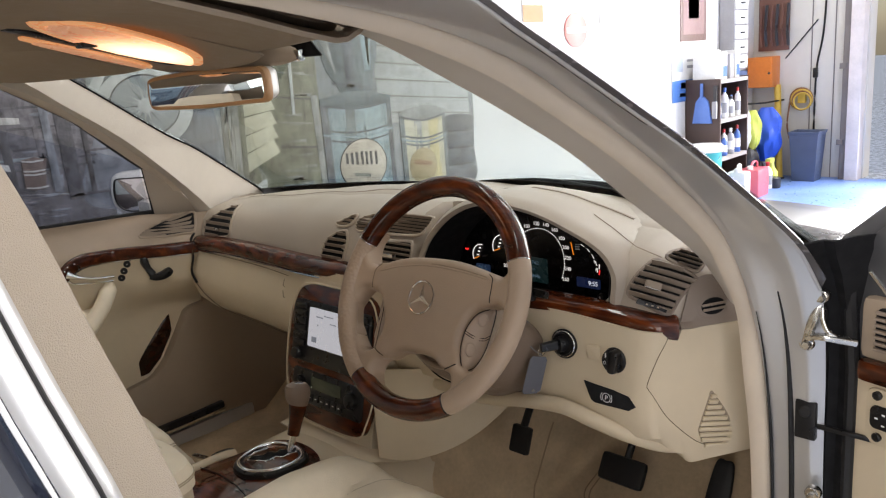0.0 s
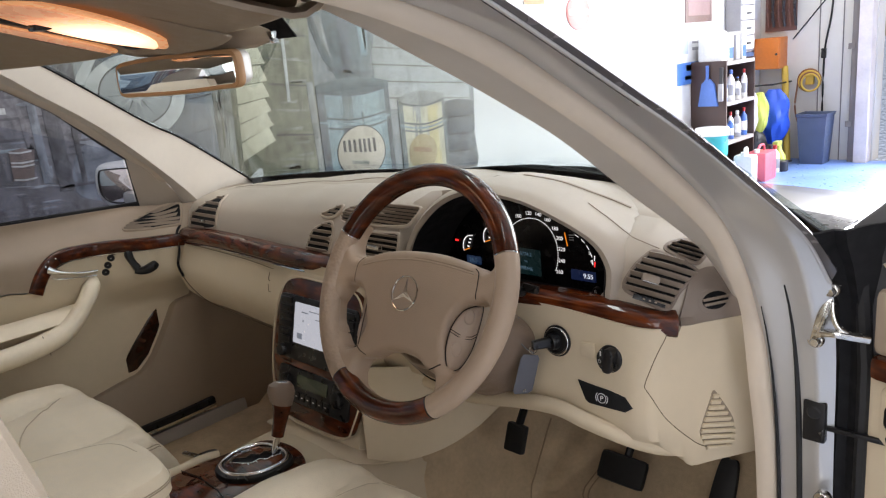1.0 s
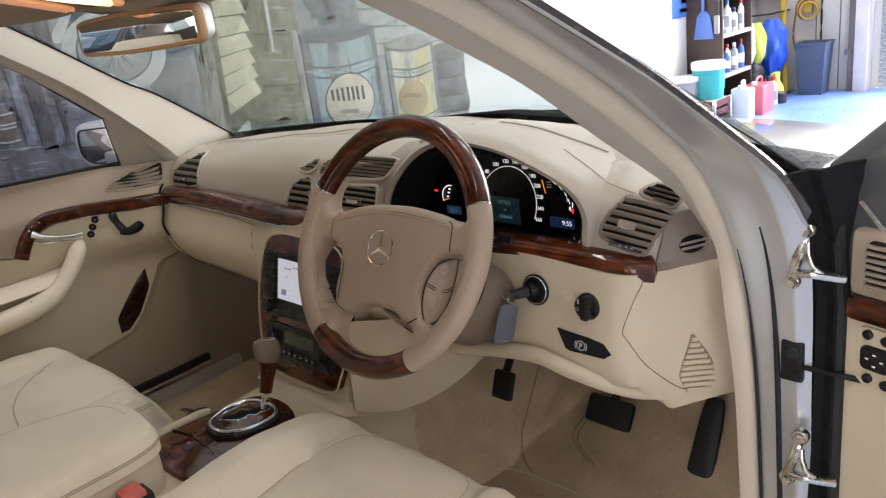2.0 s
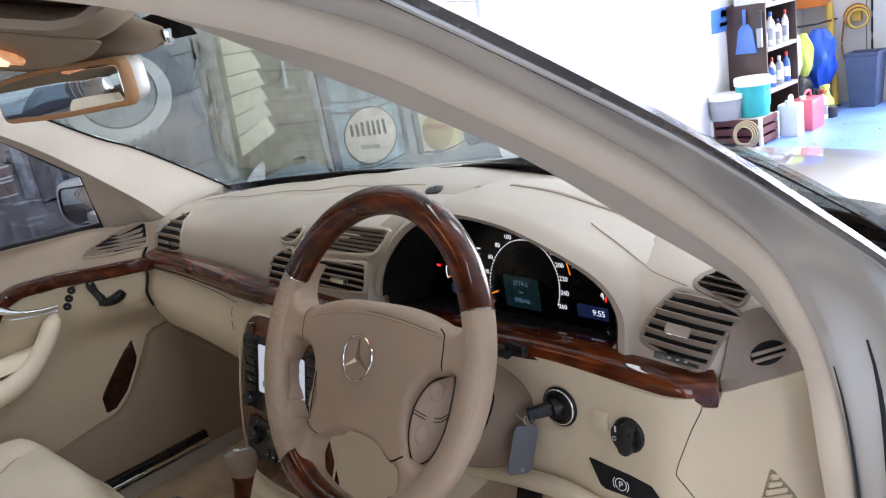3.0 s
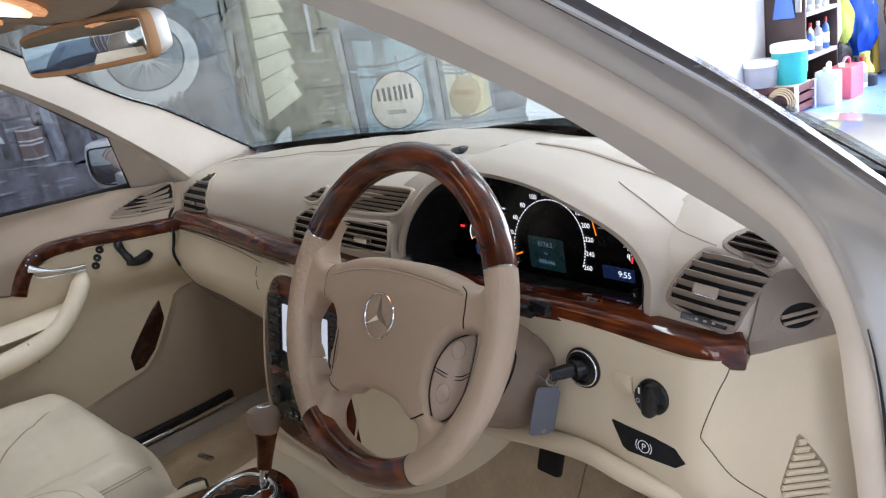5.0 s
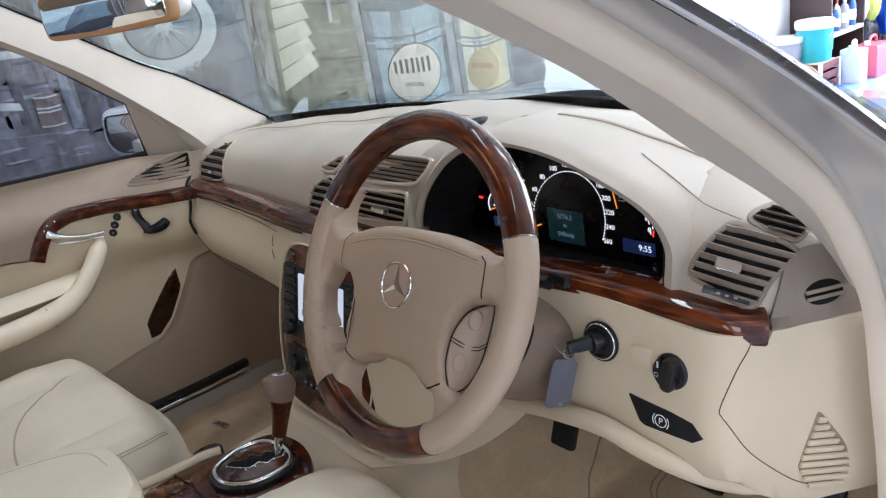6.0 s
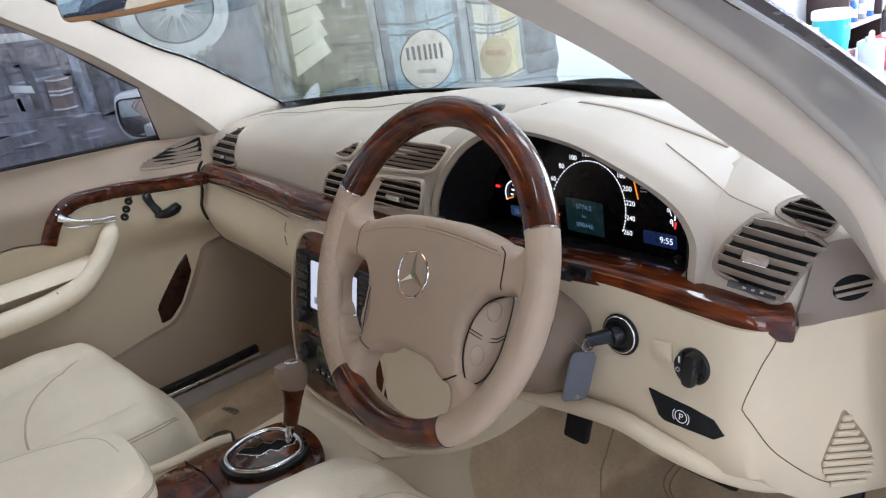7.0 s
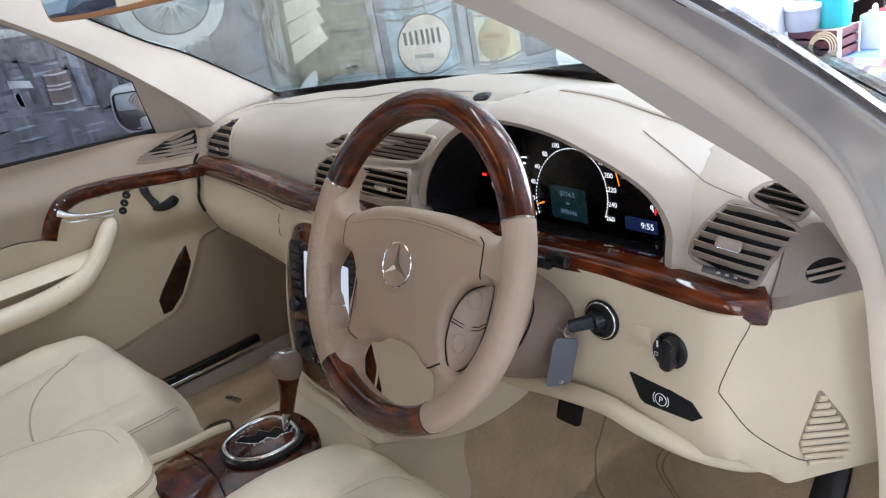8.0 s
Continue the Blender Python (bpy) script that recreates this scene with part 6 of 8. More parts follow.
part("seat_valance", block((-.62, -.17, .36), (-.29, -.105, .478), None, .03), M_CREAM_LEATHER, seat_p, "cream lower front trim")
PSKIN = skin_of([o for o in seat_p.children if o.name.startswith("seat_cushion")][0])
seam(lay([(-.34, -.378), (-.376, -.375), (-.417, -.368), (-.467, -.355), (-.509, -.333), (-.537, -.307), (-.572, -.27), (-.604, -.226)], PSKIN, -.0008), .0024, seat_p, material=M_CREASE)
for d in (0, .006):
    part("seat_piping", tube(hug([(-.222, -.262, .586 + d), (-.224, -.242, .585 + d), (-.231, -.211, .581 + d), (-.245, -.186, .574 + d), (-.265, -.165, .564 + d), (-.32, -.135, .535 + d)], PSKIN, .0004, 40, (1, 1, 1)), .0009), M_STITCH, seat_p, "cream stitched seam")
DSKIN = skin_of([o for o in seat_d.children if o.name.startswith("seat_cushion")][0])
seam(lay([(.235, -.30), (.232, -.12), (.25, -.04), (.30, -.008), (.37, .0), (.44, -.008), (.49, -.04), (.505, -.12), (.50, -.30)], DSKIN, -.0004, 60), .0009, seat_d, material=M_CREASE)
bk = thing("seat_belt_buckle", "seat belt buckle with red release button", "buckle", (.105, -.355, .55))
part("buckle_body", block((.088, -.380, .50), (.130, -.335, .632), None, .006), M_BLACK, bk, "black buckle body")
part("release_button", block((.090, -.377, .630), (.128, -.345, .640), None, .003), mat("red_plastic", (0.62, 0.13, 0.10), 0.4), bk, "red release button")

# ---------- centre console ----------
con = thing("centre_console", "beige centre console with walnut selector panel and armrest", "console", (0, -.2, .33))
rows = []
for y, z, w in ((.22, .585, .150), (.12, .575, .148), (.04, .576, .145), (-.03, .580, .135), (-.10, .585, .118), (-.20, .587, .10), (-.32, .587, .10), (-.8, .587, .10)):
    rows.append([(u * w * (1 + .30 * max(0, abs(u) - .80) / .2), y, z - .010 * u * u - .25 * max(0, (abs(u) - .80) / .2) ** 2) for u in [-1 + 2 * i / 40 for i in range(41)]])
part("console_body", sheet(rows, .01), M_CREAM, con, "beige console body")
CSKIN = skin_of([o for o in con.children if o.name.startswith("console_body")][0])
seam(lay([(.118, -.08), (.122, -.02), (.125, .05), (.126, .12)], CSKIN, .0002, 20), .0008, con, material=M_CREASE)
CZ = fr((0, 0, .5915), (1, 0, 0), (0, 1, 0))
_pl = soft([(-.072, -.262), (-.084, -.20), (-.074, -.12), (-.060, -.052), (-.01, -.030), (.05, -.036), (.088, -.062), (.096, -.12), (.092, -.20), (.085, -.262), (0, -.275)], 60)
gp = part("wood_panel", plate(_pl, CZ, .02, .004), M_WOOD, con, "polished walnut selector panel")
part("panel_joint", sweep([CZ @ Vector(q) for q in ((-.084, -.205, .0008), (-.03, -.196, .001), (.03, -.198, .001), (.092, -.21, .0008))], ring(.0011, 6)), M_BLACK_MATT, gp)
_ov = soft([(-.030, -.182), (-.056, -.15), (-.064, -.10), (-.045, -.058), (0, -.040), (.045, -.044), (.074, -.066), (.080, -.11), (.064, -.155), (.022, -.186)], 60)
_ov = [(.008 + (a - .006) * .88, -.112 + (b + .112) * .86) for a, b in _ov]
so = part("selector_surround", plate(_ov, CZ @ pose(0, 0, .010), .014, .007), M_BLACK, gp, "glossy black selector surround")
_rg = offset(_ov, .011)
part("selector_ring", sweep([CZ @ Vector((a, b, .0105)) for a, b in _rg], ring(.0038, 10), (0, 0, 1), True), M_CHROME, so, "chrome selector ring")
part("selector_plate", plate(offset(_ov, .018), CZ @ pose(0, 0, .0115), .004, .0005), M_WOOD, so, "walnut gate plate")
_gt = [(-.020, -.150), (-.027, -.137), (-.012, -.122), (-.016, -.108), (.0, -.100), (-.004, -.088), (.012, -.080), (.004, -.066), (.018, -.062), (.031, -.078), (.025, -.090), (.028, -.102), (.014, -.110), (.016, -.126), (.004, -.136)]
_gt = [(a + .004, b + .004) for a, b in _gt]
part("gate_edge", plate(_gt, CZ @ pose(0, 0, .0122), .003, .0003), M_STEEL, so, "steel gate edge")
part("gate_slot", plate(offset(_gt, .0014), CZ @ pose(0, 0, .0125), .003, .0001), M_BLACK_MATT, so, "black gate slot")
for k in range(5):
    part("gate_mark", block((-.002, -.0006, 0), (.002, .0006, .0004), CZ @ pose(.034 - .004 * k, -.072 - .014 * k, .0118), 0), M_PRINT, so)
# gear lever
lever = thing("gear_lever", "walnut and taupe leather gear lever", "gear lever", (.012, -.072, .60))
LA = Vector((.006, .036, .105)).normalized()
LV = fr((.022, -.078, .598), Vector((0, 1, 0)).cross(LA), LA.cross(Vector((0, 1, 0)).cross(LA))) @ Matrix.Diagonal((.98, .98, 1.22, 1))
part("lever_shaft", lathe(LV, [(.0065, -.01), (.0065, .030), (.009, .032), (.0105, .036), (.0105, .040)], 18), M_CHROME, lever, "chrome lever shaft")
for nm, mt, prof in (("wood_grip", M_WOOD, ((.030, .0115, .0115, 0), (.05, .0125, .0130, 0), (.068, .0145, .016, .001), (.080, .0165, .019, .003))), ("leather_knob", M_SHROUD, ((.079, .0170, .020, .003), (.087, .0180, .025, .006), (.098, .0185, .028, .009), (.107, .0160, .026, .011), (.1125, .009, .017, .010)))):
    rows = [[LV @ Vector((rx * math.cos(a), ry * math.sin(a) - dy, h)) for a in (2 * math.pi * i / 28 for i in range(28))] for h, rx, ry, dy in prof]
    bm = bmesh.new()
    grid(bm, rows, loop_v=True, cap=True)
    part(nm, bm, mt, lever, "walnut grip" if mt is M_WOOD else "taupe leather knob")
part("knob_badge", plate(ell(.006, .0115, 24), LV @ pose(0, -.011, .1130), .003, .0008), M_STEEL, lever, "brushed steel badge")
part("seat_knob", lathe(fr((-.128, -.135, .572), (1, 0, .25), (0, 1, 0)), [(.026, -.03), (.026, .002), (.022, .006), (.014, .004), (0, .004)], 28), M_BLACK, con, "round black knob beside the seat")
# armrest: padded lid with stitched edge
arm = thing("armrest", "cream leather centre armrest with double stitching", "armrest", (0, -.5, .60))
_ar = soft([(.083, -.80), (.084, -.60), (.084, -.42), (.080, -.33), (.058, -.284), (0, -.272), (-.06, -.272), (-.104, -.286), (-.132, -.33), (-.168, -.42), (-.178, -.60), (-.178, -.80), (-.05, -.82)], 70)
AM = fr((0, 0, .668), (1, 0, 0), (0, 1, 0))
part("armrest_lid", plate(_ar, AM @ pose(0, 0, .026), .045, .022, .006), M_CREAM_LEATHER, arm, "cream leather lid")
part("armrest_box", plate(offset(_ar, .006), AM @ pose(0, 0, -.016), .075, .008), M_CREAM, arm, "cream armrest box")
for d, z in ((-.0008, .002), (-.0005, -.002)):
    _p = [AM @ Vector((a, b, z)) for a, b in offset(_ar, d)]
    part("stitching", sweep(_p, ring(.0012, 5), (0, 0, 1), True), M_STITCH, arm, "cream stitching")
ASKIN = skin_of([o for o in arm.children if o.name.startswith("armrest_lid")][0])
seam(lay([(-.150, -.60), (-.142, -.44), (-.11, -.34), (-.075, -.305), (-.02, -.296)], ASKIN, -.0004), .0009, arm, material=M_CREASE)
# cup tray beside the passenger seat
part("side_tray", sweep(crv([(-.122, -.30, .588), (-.120, -.22, .578), (-.112, -.15, .580), (-.104, -.12, .578)], 24), ring(.010, 10, .008)), M_CREAM, con, "beige console edge roll")
part("seat_valance", block((-.19, -.16, .45), (-.125, -.10, .53), None, .012), M_BLACK, seat_p, "black seat switch")

# pedals, heel pad, sill strip
ped = thing("brake_pedal", "black rubber brake pedal", "pedal", (.40, .42, .40))
part("pedal_pad", block((-.05, -.028, -.008), (.05, .028, .008), fr((.434, .42, .468), (1, 0, 0), (0, .5, .8)), .010), M_RUBBER, ped, "ribbed rubber pad")
part("pedal_arm", sweep([(.434, .43, .47), (.434, .50, .56), (.434, .52, .68)], ring(.008, 8)), M_BLACK, ped)
ped = thing("accelerator_pedal", "black plastic accelerator pedal", "pedal", (.53, .42, .33))
part("pedal_pad", plate(soft([(-.020, -.08), (-.023, 0), (-.017, .08), (.0, .088), (.017, .08), (.023, 0), (.020, -.08)], 40), fr((.612, .45, .44), (1, 0, 0), (0, .5, .85)), .010, .004, .003), M_RUBBER, ped, "rubber pad")
ped = thing("foot_rest_pedal", "black parking brake pedal under the dash", "pedal", (.285, .30, .55))
part("pedal_pad", block((-.022, -.028, -.008), (.022, .028, .008), fr((.283, .29, .548), (1, 0, 0), (0, .35, .9)), .006), M_RUBBER, ped, "rubber pad")
part("pedal_arm", sweep([(.283, .295, .56), (.285, .36, .66), (.285, .40, .72)], ring(.008, 8)), M_BLACK, ped)
ss = thing("sill_strip", "dark polished sill strip in the passenger footwell", "trim strip", (-.74, .08, .38))
part("strip_bar", sweep(crv([(-.742, .195, .388), (-.742, .08, .384), (-.742, -.08, .384)], 12), rrect(-.014, -.012, .014, .012, .004, 3)), M_BLACK, ss, "black strip")
part("strip_chrome", sweep([(-.727, .195, .380), (-.727, .08, .376), (-.727, -.08, .376)], rrect(-.002, -.004, .002, .004, .001, 1)), M_CHROME, ss, "chrome edge")
mt_ = thing("floor_mat", "beige bound carpet floor mat under the pedals", "floor mat", (.42, .3, .31))
_fm = soft([(.21, -.05), (.21, .20), (.23, .32), (.42, .335), (.60, .32), (.63, .2), (.63, -.05)], 40)
part("mat_pile", plate([(a, b) for a, b in _fm], fr((0, 0, .318), (1, 0, 0), (0, 1, 0)), .008, .003), M_CARPET, mt_, "beige pile")
part("mat_binding", sweep([Vector((a, b, .318)) for a, b in _fm], ring(.005, 6), (0, 0, 1), True), M_CREAM, mt_, "beige binding")
# ---------- headliner, visors, roof lamp ----------
def head_front(x):
    return -.105 - .150 * (x / .52) ** 2


rows = []
for dy, z in ((.075, 1.405), (.045, 1.365), (.010, 1.338), (-.004, 1.331), (-.018, 1.330), (-.06, 1.338), (-.12, 1.352), (-.20, 1.368), (-.35, 1.382), (-.8, 1.392), (-1.4, 1.38), (-2.0, 1.33)):
    rows.append([(x, head_front(x) + dy, z - .012 * max(0, (abs(x) - .46) / .1) ** 2) for x in [-.565 + 1.13 * i / 30 for i in range(31)]])
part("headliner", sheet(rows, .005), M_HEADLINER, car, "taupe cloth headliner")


def visor(side):
    """Padded sun visor folded up against the headliner."""
    v = thing("sun_visor", "taupe cloth sun visor folded up", "sun visor", (side * .34, -.25, 1.34), "sun visors")
    rows_ = []
    for j in range(14):
        f = j / 13
        row = []
        for i in range(22):
            u = i / 21
            x = .19 + .33 * u
            y = head_front(x) - .004 - .19 * f
            z = 1.322 + .050 * f - .005 * math.sin(math.pi * f) + .008 * (2 * u - 1) ** 8 + .006 * (2 * f - 1) ** 8
            row.append((side * x, y, z))
        rows_.append(row)
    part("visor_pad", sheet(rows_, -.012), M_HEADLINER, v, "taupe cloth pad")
    part("visor_pivot", sweep([(side * .52, -.24, 1.328), (side * .545, -.25, 1.332), (side * .57, -.26, 1.34)], ring(.007, 8)), M_CREAM, v, "cream pivot")
    return v


visor(1)
visor(-1)
lamp = thing("roof_console", "taupe roof console with lit warm reading lamps", "roof lamp", (.05, -.29, 1.35))


def con_z(x, y):
    return 1.330 + (-.200 - y) * .25 - .005 * (1 - ((x - .03) / .17) ** 2)


rows = [[(x, y, con_z(x, y) + .008 * (2 * i / 24 - 1) ** 8) for i, x in [(i, -.14 + .33 * i / 24) for i in range(25)]] for y in [-.135 - .32 * j / 14 for j in range(15)]]
part("console_shell", sheet(rows, .003), M_HEADLINER, lamp, "taupe console shell")
M_LAMP = glow_mat("lamp_lens", (1.0, 0.74, 0.50), 1.7, (0.6, 0.5, 0.42))


def bulb_glow(m, bulb, reach, hot):
    """A lens shines most over its bulb and falls off to amber."""
    nt = m.node_tree
    b = nt.nodes["Principled BSDF"]
    g = nt.nodes.new("ShaderNodeNewGeometry")
    d = nt.nodes.new("ShaderNodeVectorMath")
    d.operation = "DISTANCE"
    d.inputs[1].default_value = bulb
    nt.links.new(g.outputs["Position"], d.inputs[0])
    r = nt.nodes.new("ShaderNodeMapRange")
    r.interpolation_type = "SMOOTHSTEP"
    r.inputs["From Min"].default_value, r.inputs["From Max"].default_value = .015, reach
    r.inputs["To Min"].default_value, r.inputs["To Max"].default_value = 1, 0
    nt.links.new(d.outputs["Value"], r.inputs["Value"])
    c = nt.nodes.new("ShaderNodeMix")
    c.data_type = "RGBA"
    c.inputs["A"].default_value, c.inputs["B"].default_value = (1, .36, .13, 1), (1, .74, .50, 1)
    nt.links.new(r.outputs["Result"], c.inputs["Factor"])
    nt.links.new(c.outputs["Result"], b.inputs["Emission Color"])
    k = nt.nodes.new("ShaderNodeMath")
    k.operation, k.inputs[1].default_value, k.inputs[2].default_value = "MULTIPLY_ADD", hot, .42
    nt.links.new(r.outputs["Result"], k.inputs[0])
    nt.links.new(k.outputs[0], b.inputs["Emission Strength"])


bulb_glow(M_LAMP, (.115, -.27, 1.345), .125, 2.6)


def lens(x0, x1, y0, y1, skew, low=0.0):
    rows_ = []
    for j in range(16):
        f = j / 15
        w = math.sqrt(max(0.02, 1 - (2 * f - 1) ** 2))
        c = (x0 + x1) / 2 + skew * (f - .5)
        y = y0 + (y1 - y0) * f
        rows_.append([(c + (x1 - x0) / 2 * w * (2 * i / 8 - 1), y, con_z(c + (x1 - x0) / 2 * w * (2 * i / 8 - 1), y) - .009 - low + .003 * (2 * i / 8 - 1) ** 2) for i in range(9)])
    return sheet(rows_, .003)


# the lamps' amber glow fringe, drawn as emitting rims round the lenses
M_LAMP_FRINGE = glow_mat("lamp_fringe", (1.0, 0.42, 0.16), 0.55, (0.6, 0.4, 0.25))
part("lens_fringe", lens(.045, .198, -.190, -.43, .04), M_LAMP_FRINGE, lamp, "amber glow fringe round the lens")
part("lens_fringe", lens(-.045, .018, -.205, -.395, .02), M_LAMP_FRINGE, lamp, "amber glow fringe round the lens")
part("lamp_lens", lens(.06, .185, -.205, -.41, .04, .003), M_LAMP, lamp, "glowing warm lamp lens")
part("lamp_lens", lens(-.035, .012, -.215, -.38, .02, .003), M_LAMP, lamp, "glowing warm lamp lens")
part("console_band", sweep([(.035, -.20 - .045 * k, con_z(.035, -.20 - .045 * k) - .006) for k in range(6)], rrect(-.012, -.003, .012, .003, .002, 2)), M_BLACK, lamp, "dark switch band")
part("lamp_switch", block((.075, -.355, con_z(.08, -.34) - .017), (.105, -.335, con_z(.08, -.34) - .008), None, .003), M_BLACK, lamp, "black lamp switch")

# ---------- rear-view mirror ----------
mirror = thing("rear_view_mirror", "tan-framed rear-view mirror hung from the header", "mirror", (.01, -.13, 1.28))
MM = fr((.010, -.137, 1.277), (.959, .283, .012), (.02, -.015, 1))
_mo = soft([(-.128, .012), (-.122, .024), (-.09, .0285), (0, .031), (.09, .0285), (.126, .024), (.132, 0), (.126, -.026), (.09, -.029), (0, -.031), (-.09, -.029), (-.124, -.026), (-.130, -.008)], 60)
part("frame", plate(_mo, MM @ pose(0, 0, .002), .014, .005), mat("tan_plastic", (0.50, 0.27, 0.125), 0.45), mirror, "tan plastic mirror frame")
part("mirror_glass", plate(offset(_mo, .0065), MM @ pose(0, 0, .0026), .004, .0006), mat("mirror_silver", (0.85, 0.87, 0.88), 0.02, 1.0, var=0.0), mirror, "silvered glass")
part("mirror_back", plate(offset(_mo, .002)[::-1], MM @ pose(0, 0, -.012, 180, 0, 0) @ pose(0, 0, .028), .028, .016), mat("pale_grey_plastic", (0.55, 0.53, 0.50), 0.35), mirror, "pale grey mirror back")
part("mirror_stem", sweep(crv([MM @ Vector((.02, .01, -.02)), MM @ Vector((.02, .03, -.03)), Vector((.04, -.085, 1.325)), Vector((.045, -.075, 1.338))], 12), ring(.012, 10)), M_TAUPE, mirror, "taupe mirror stem")
rows = [[c + Vector((w * math.cos(a), .35 * w * math.sin(a), .45 * w * math.sin(a))) for a in (2 * math.pi * i / 20 for i in range(20))] for c, w in ((Vector((.02, -.095, 1.335)), .07), (Vector((.07, -.075, 1.328)), .055), (Vector((.13, -.055, 1.318)), .03), (Vector((.15, -.05, 1.315)), .012))]
bm = bmesh.new()
grid(bm, rows, loop_v=True, cap=True)
part("sensor_cover", bm, M_TAUPE, mirror, "taupe sensor cover")
part("cover_clip", block((.146, -.056, 1.308), (.166, -.044, 1.326), None, .003), M_CHROME, mirror, "bright metal clip")
part("sensor_patch", sheet([[(.05, -.035, 1.345), (.16, -.035, 1.350)], [(.10, -.028, 1.315), (.19, -.030, 1.314)]], .002), M_BLACK_MATT, mirror, "black patch on the glass")

# ---------- painted wall picture ----------
mural = thing("mural", "painted wall picture of an old timber fuel station", "mural", (-1.86, .5, .1))
MP = fr((-1.8585, 0, 0), (0, 1, 0), (0, 0, 1))


def paint(name, poly, layer, material, label="", rounded=0):
    """One flat painted shape of the picture, a coat thicker than what it covers."""
    return part(name, plate(soft(poly, rounded) if rounded else poly, MP @ pose(0, 0, .0006 * layer), .0006 * layer + .0004, .0001), material, mural, label)


def pm(name, col, var=.3, vs=7.0):
    """Dabbed wall paint: broken colour with streaks and a scatter of darker dabs."""
    m = mat("mural_" + name, [c * .78 for c in col], .55, spec=.3)
    nt = m.node_tree
    b = nt.nodes["Principled BSDF"]
    tc = nt.nodes.new("ShaderNodeTexCoord")
    mp = nt.nodes.new("ShaderNodeMapping")
    mp.inputs["Scale"].default_value = (1.0, .55, 1.0)
    nt.links.new(tc.outputs["Object"], mp.inputs["Vector"])
    n = nt.nodes.new("ShaderNodeTexNoise")
    n.inputs["Scale"].default_value, n.inputs["Detail"].default_value = vs * 1.6, 9
    n.inputs["Roughness"].default_value, n.inputs["Distortion"].default_value = .66, 1.1
    nt.links.new(mp.outputs["Vector"], n.inputs["Vector"])
    r = nt.nodes.new("ShaderNodeValToRGB")
    e = r.color_ramp.elements
    k = min(.75, var * 1.5)
    e[0].position, e[0].color = .36, (*[c * .78 * (1 - k) for c in col], 1)
    e[1].position, e[1].color = .66, (*[min(.9, c * .78 * (1 + .9 * k) + .012 * k) for c in col], 1)
    mid = e.new(.5)
    mid.color = (*[c * .78 for c in col], 1)
    mp2 = nt.nodes.new("ShaderNodeMapping")
    mp2.inputs["Scale"].default_value = (1.0, 1.5, .45)
    nt.links.new(tc.outputs["Object"], mp2.inputs["Vector"])
    n2 = nt.nodes.new("ShaderNodeTexNoise")
    n2.inputs["Scale"].default_value, n2.inputs["Detail"].default_value, n2.inputs["Distortion"].default_value = 22, 5, .8
    nt.links.new(mp2.outputs["Vector"], n2.inputs["Vector"])
    av = nt.nodes.new("ShaderNodeMix")
    av.inputs["Factor"].default_value = .42
    nt.links.new(n.outputs["Fac"], av.inputs["A"])
    nt.links.new(n2.outputs["Fac"], av.inputs["B"])
    nt.links.new(av.outputs["Result"], r.inputs["Fac"])
    nt.links.new(r.outputs["Color"], b.inputs["Base Color"])
    return m


P_GREY, P_DARK, P_ROAD, P_WHITE = pm("grey", (.30, .32, .33), .25, 3), pm("charcoal", (.080, .079, .086), .45, 9), pm("road", (.078, .076, .088), .6, 7), pm("offwhite", (.60, .61, .60), .15, 6)
P_CREAM, P_POST, P_OLIVE, P_TEAL = pm("cream", (.66, .62, .47), .15, 5), pm("post", (.30, .30, .27), .35, 9), pm("olive", (.22, .215, .155), .4, 5), pm("teal", (.20, .235, .25), .3, 5)
P_TEAL_L, P_YEL, P_LABEL, P_INK, P_BLUE = pm("pale_teal", (.50, .66, .70), .2, 6), pm("straw", (.74, .63, .34), .2, 6), pm("label", (.66, .58, .48), .15, 10), pm("ink", (.05, .055, .07), .3, 20), pm("slate", (.165, .18, .205), .35, 6)
P_TEAL_P = pm("soft_teal", (.40, .52, .55), .2, 6)
P_TEAL_M, P_STEEL = pm("mid_teal", (.33, .43, .46), .25, 6), pm("steel", (.36, .37, .36), .3, 8)
paint("picture_ground", [(-.7, .02), (2.60, .02), (2.64, .5), (2.61, .58), (2.645, .66), (2.62, .80), (2.64, 1.0), (2.62, 2.2), (-.7, 2.2)], 1, P_GREY, "grey painted ground of the picture")
paint("painted_yard", [(-.7, .03), (.45, .03), (.45, .90), (.2, .935), (-.03, .965), (-.6, .99), (-.7, .995)], 2, P_ROAD, "dark painted yard")
P_RED_PAINT = pm("brick_red", (.25, .095, .075), .4, 8)
P_SHED, P_RUST = pm("shed", (.125, .122, .133), .6, 5), pm("rusty", (.125, .095, .088), .4, 9)
paint("painted_shed", [(-.7, .995), (-.6, .99), (-.03, .966), (.2, .937), (.42, .91), (.42, 1.9), (-.7, 1.9)], 2, P_SHED, "slate-grey painted shed wall")
rr = random.Random(5)


def dab(y, z, w, h, layer, m_):
    """One sideways dab of the brush with rounded ends and a slight sag."""
    lean = rr.uniform(-.06, .02) * w
    paint("brush_stroke", [(y, z), (y + .3 * w, z - .45 * h + .3 * lean), (y + .7 * w, z - .35 * h + .7 * lean), (y + w, z + .1 * h + lean), (y + .75 * w, z + .5 * h + .75 * lean), (y + .25 * w, z + .45 * h + .25 * lean)], layer, m_, "", 14)


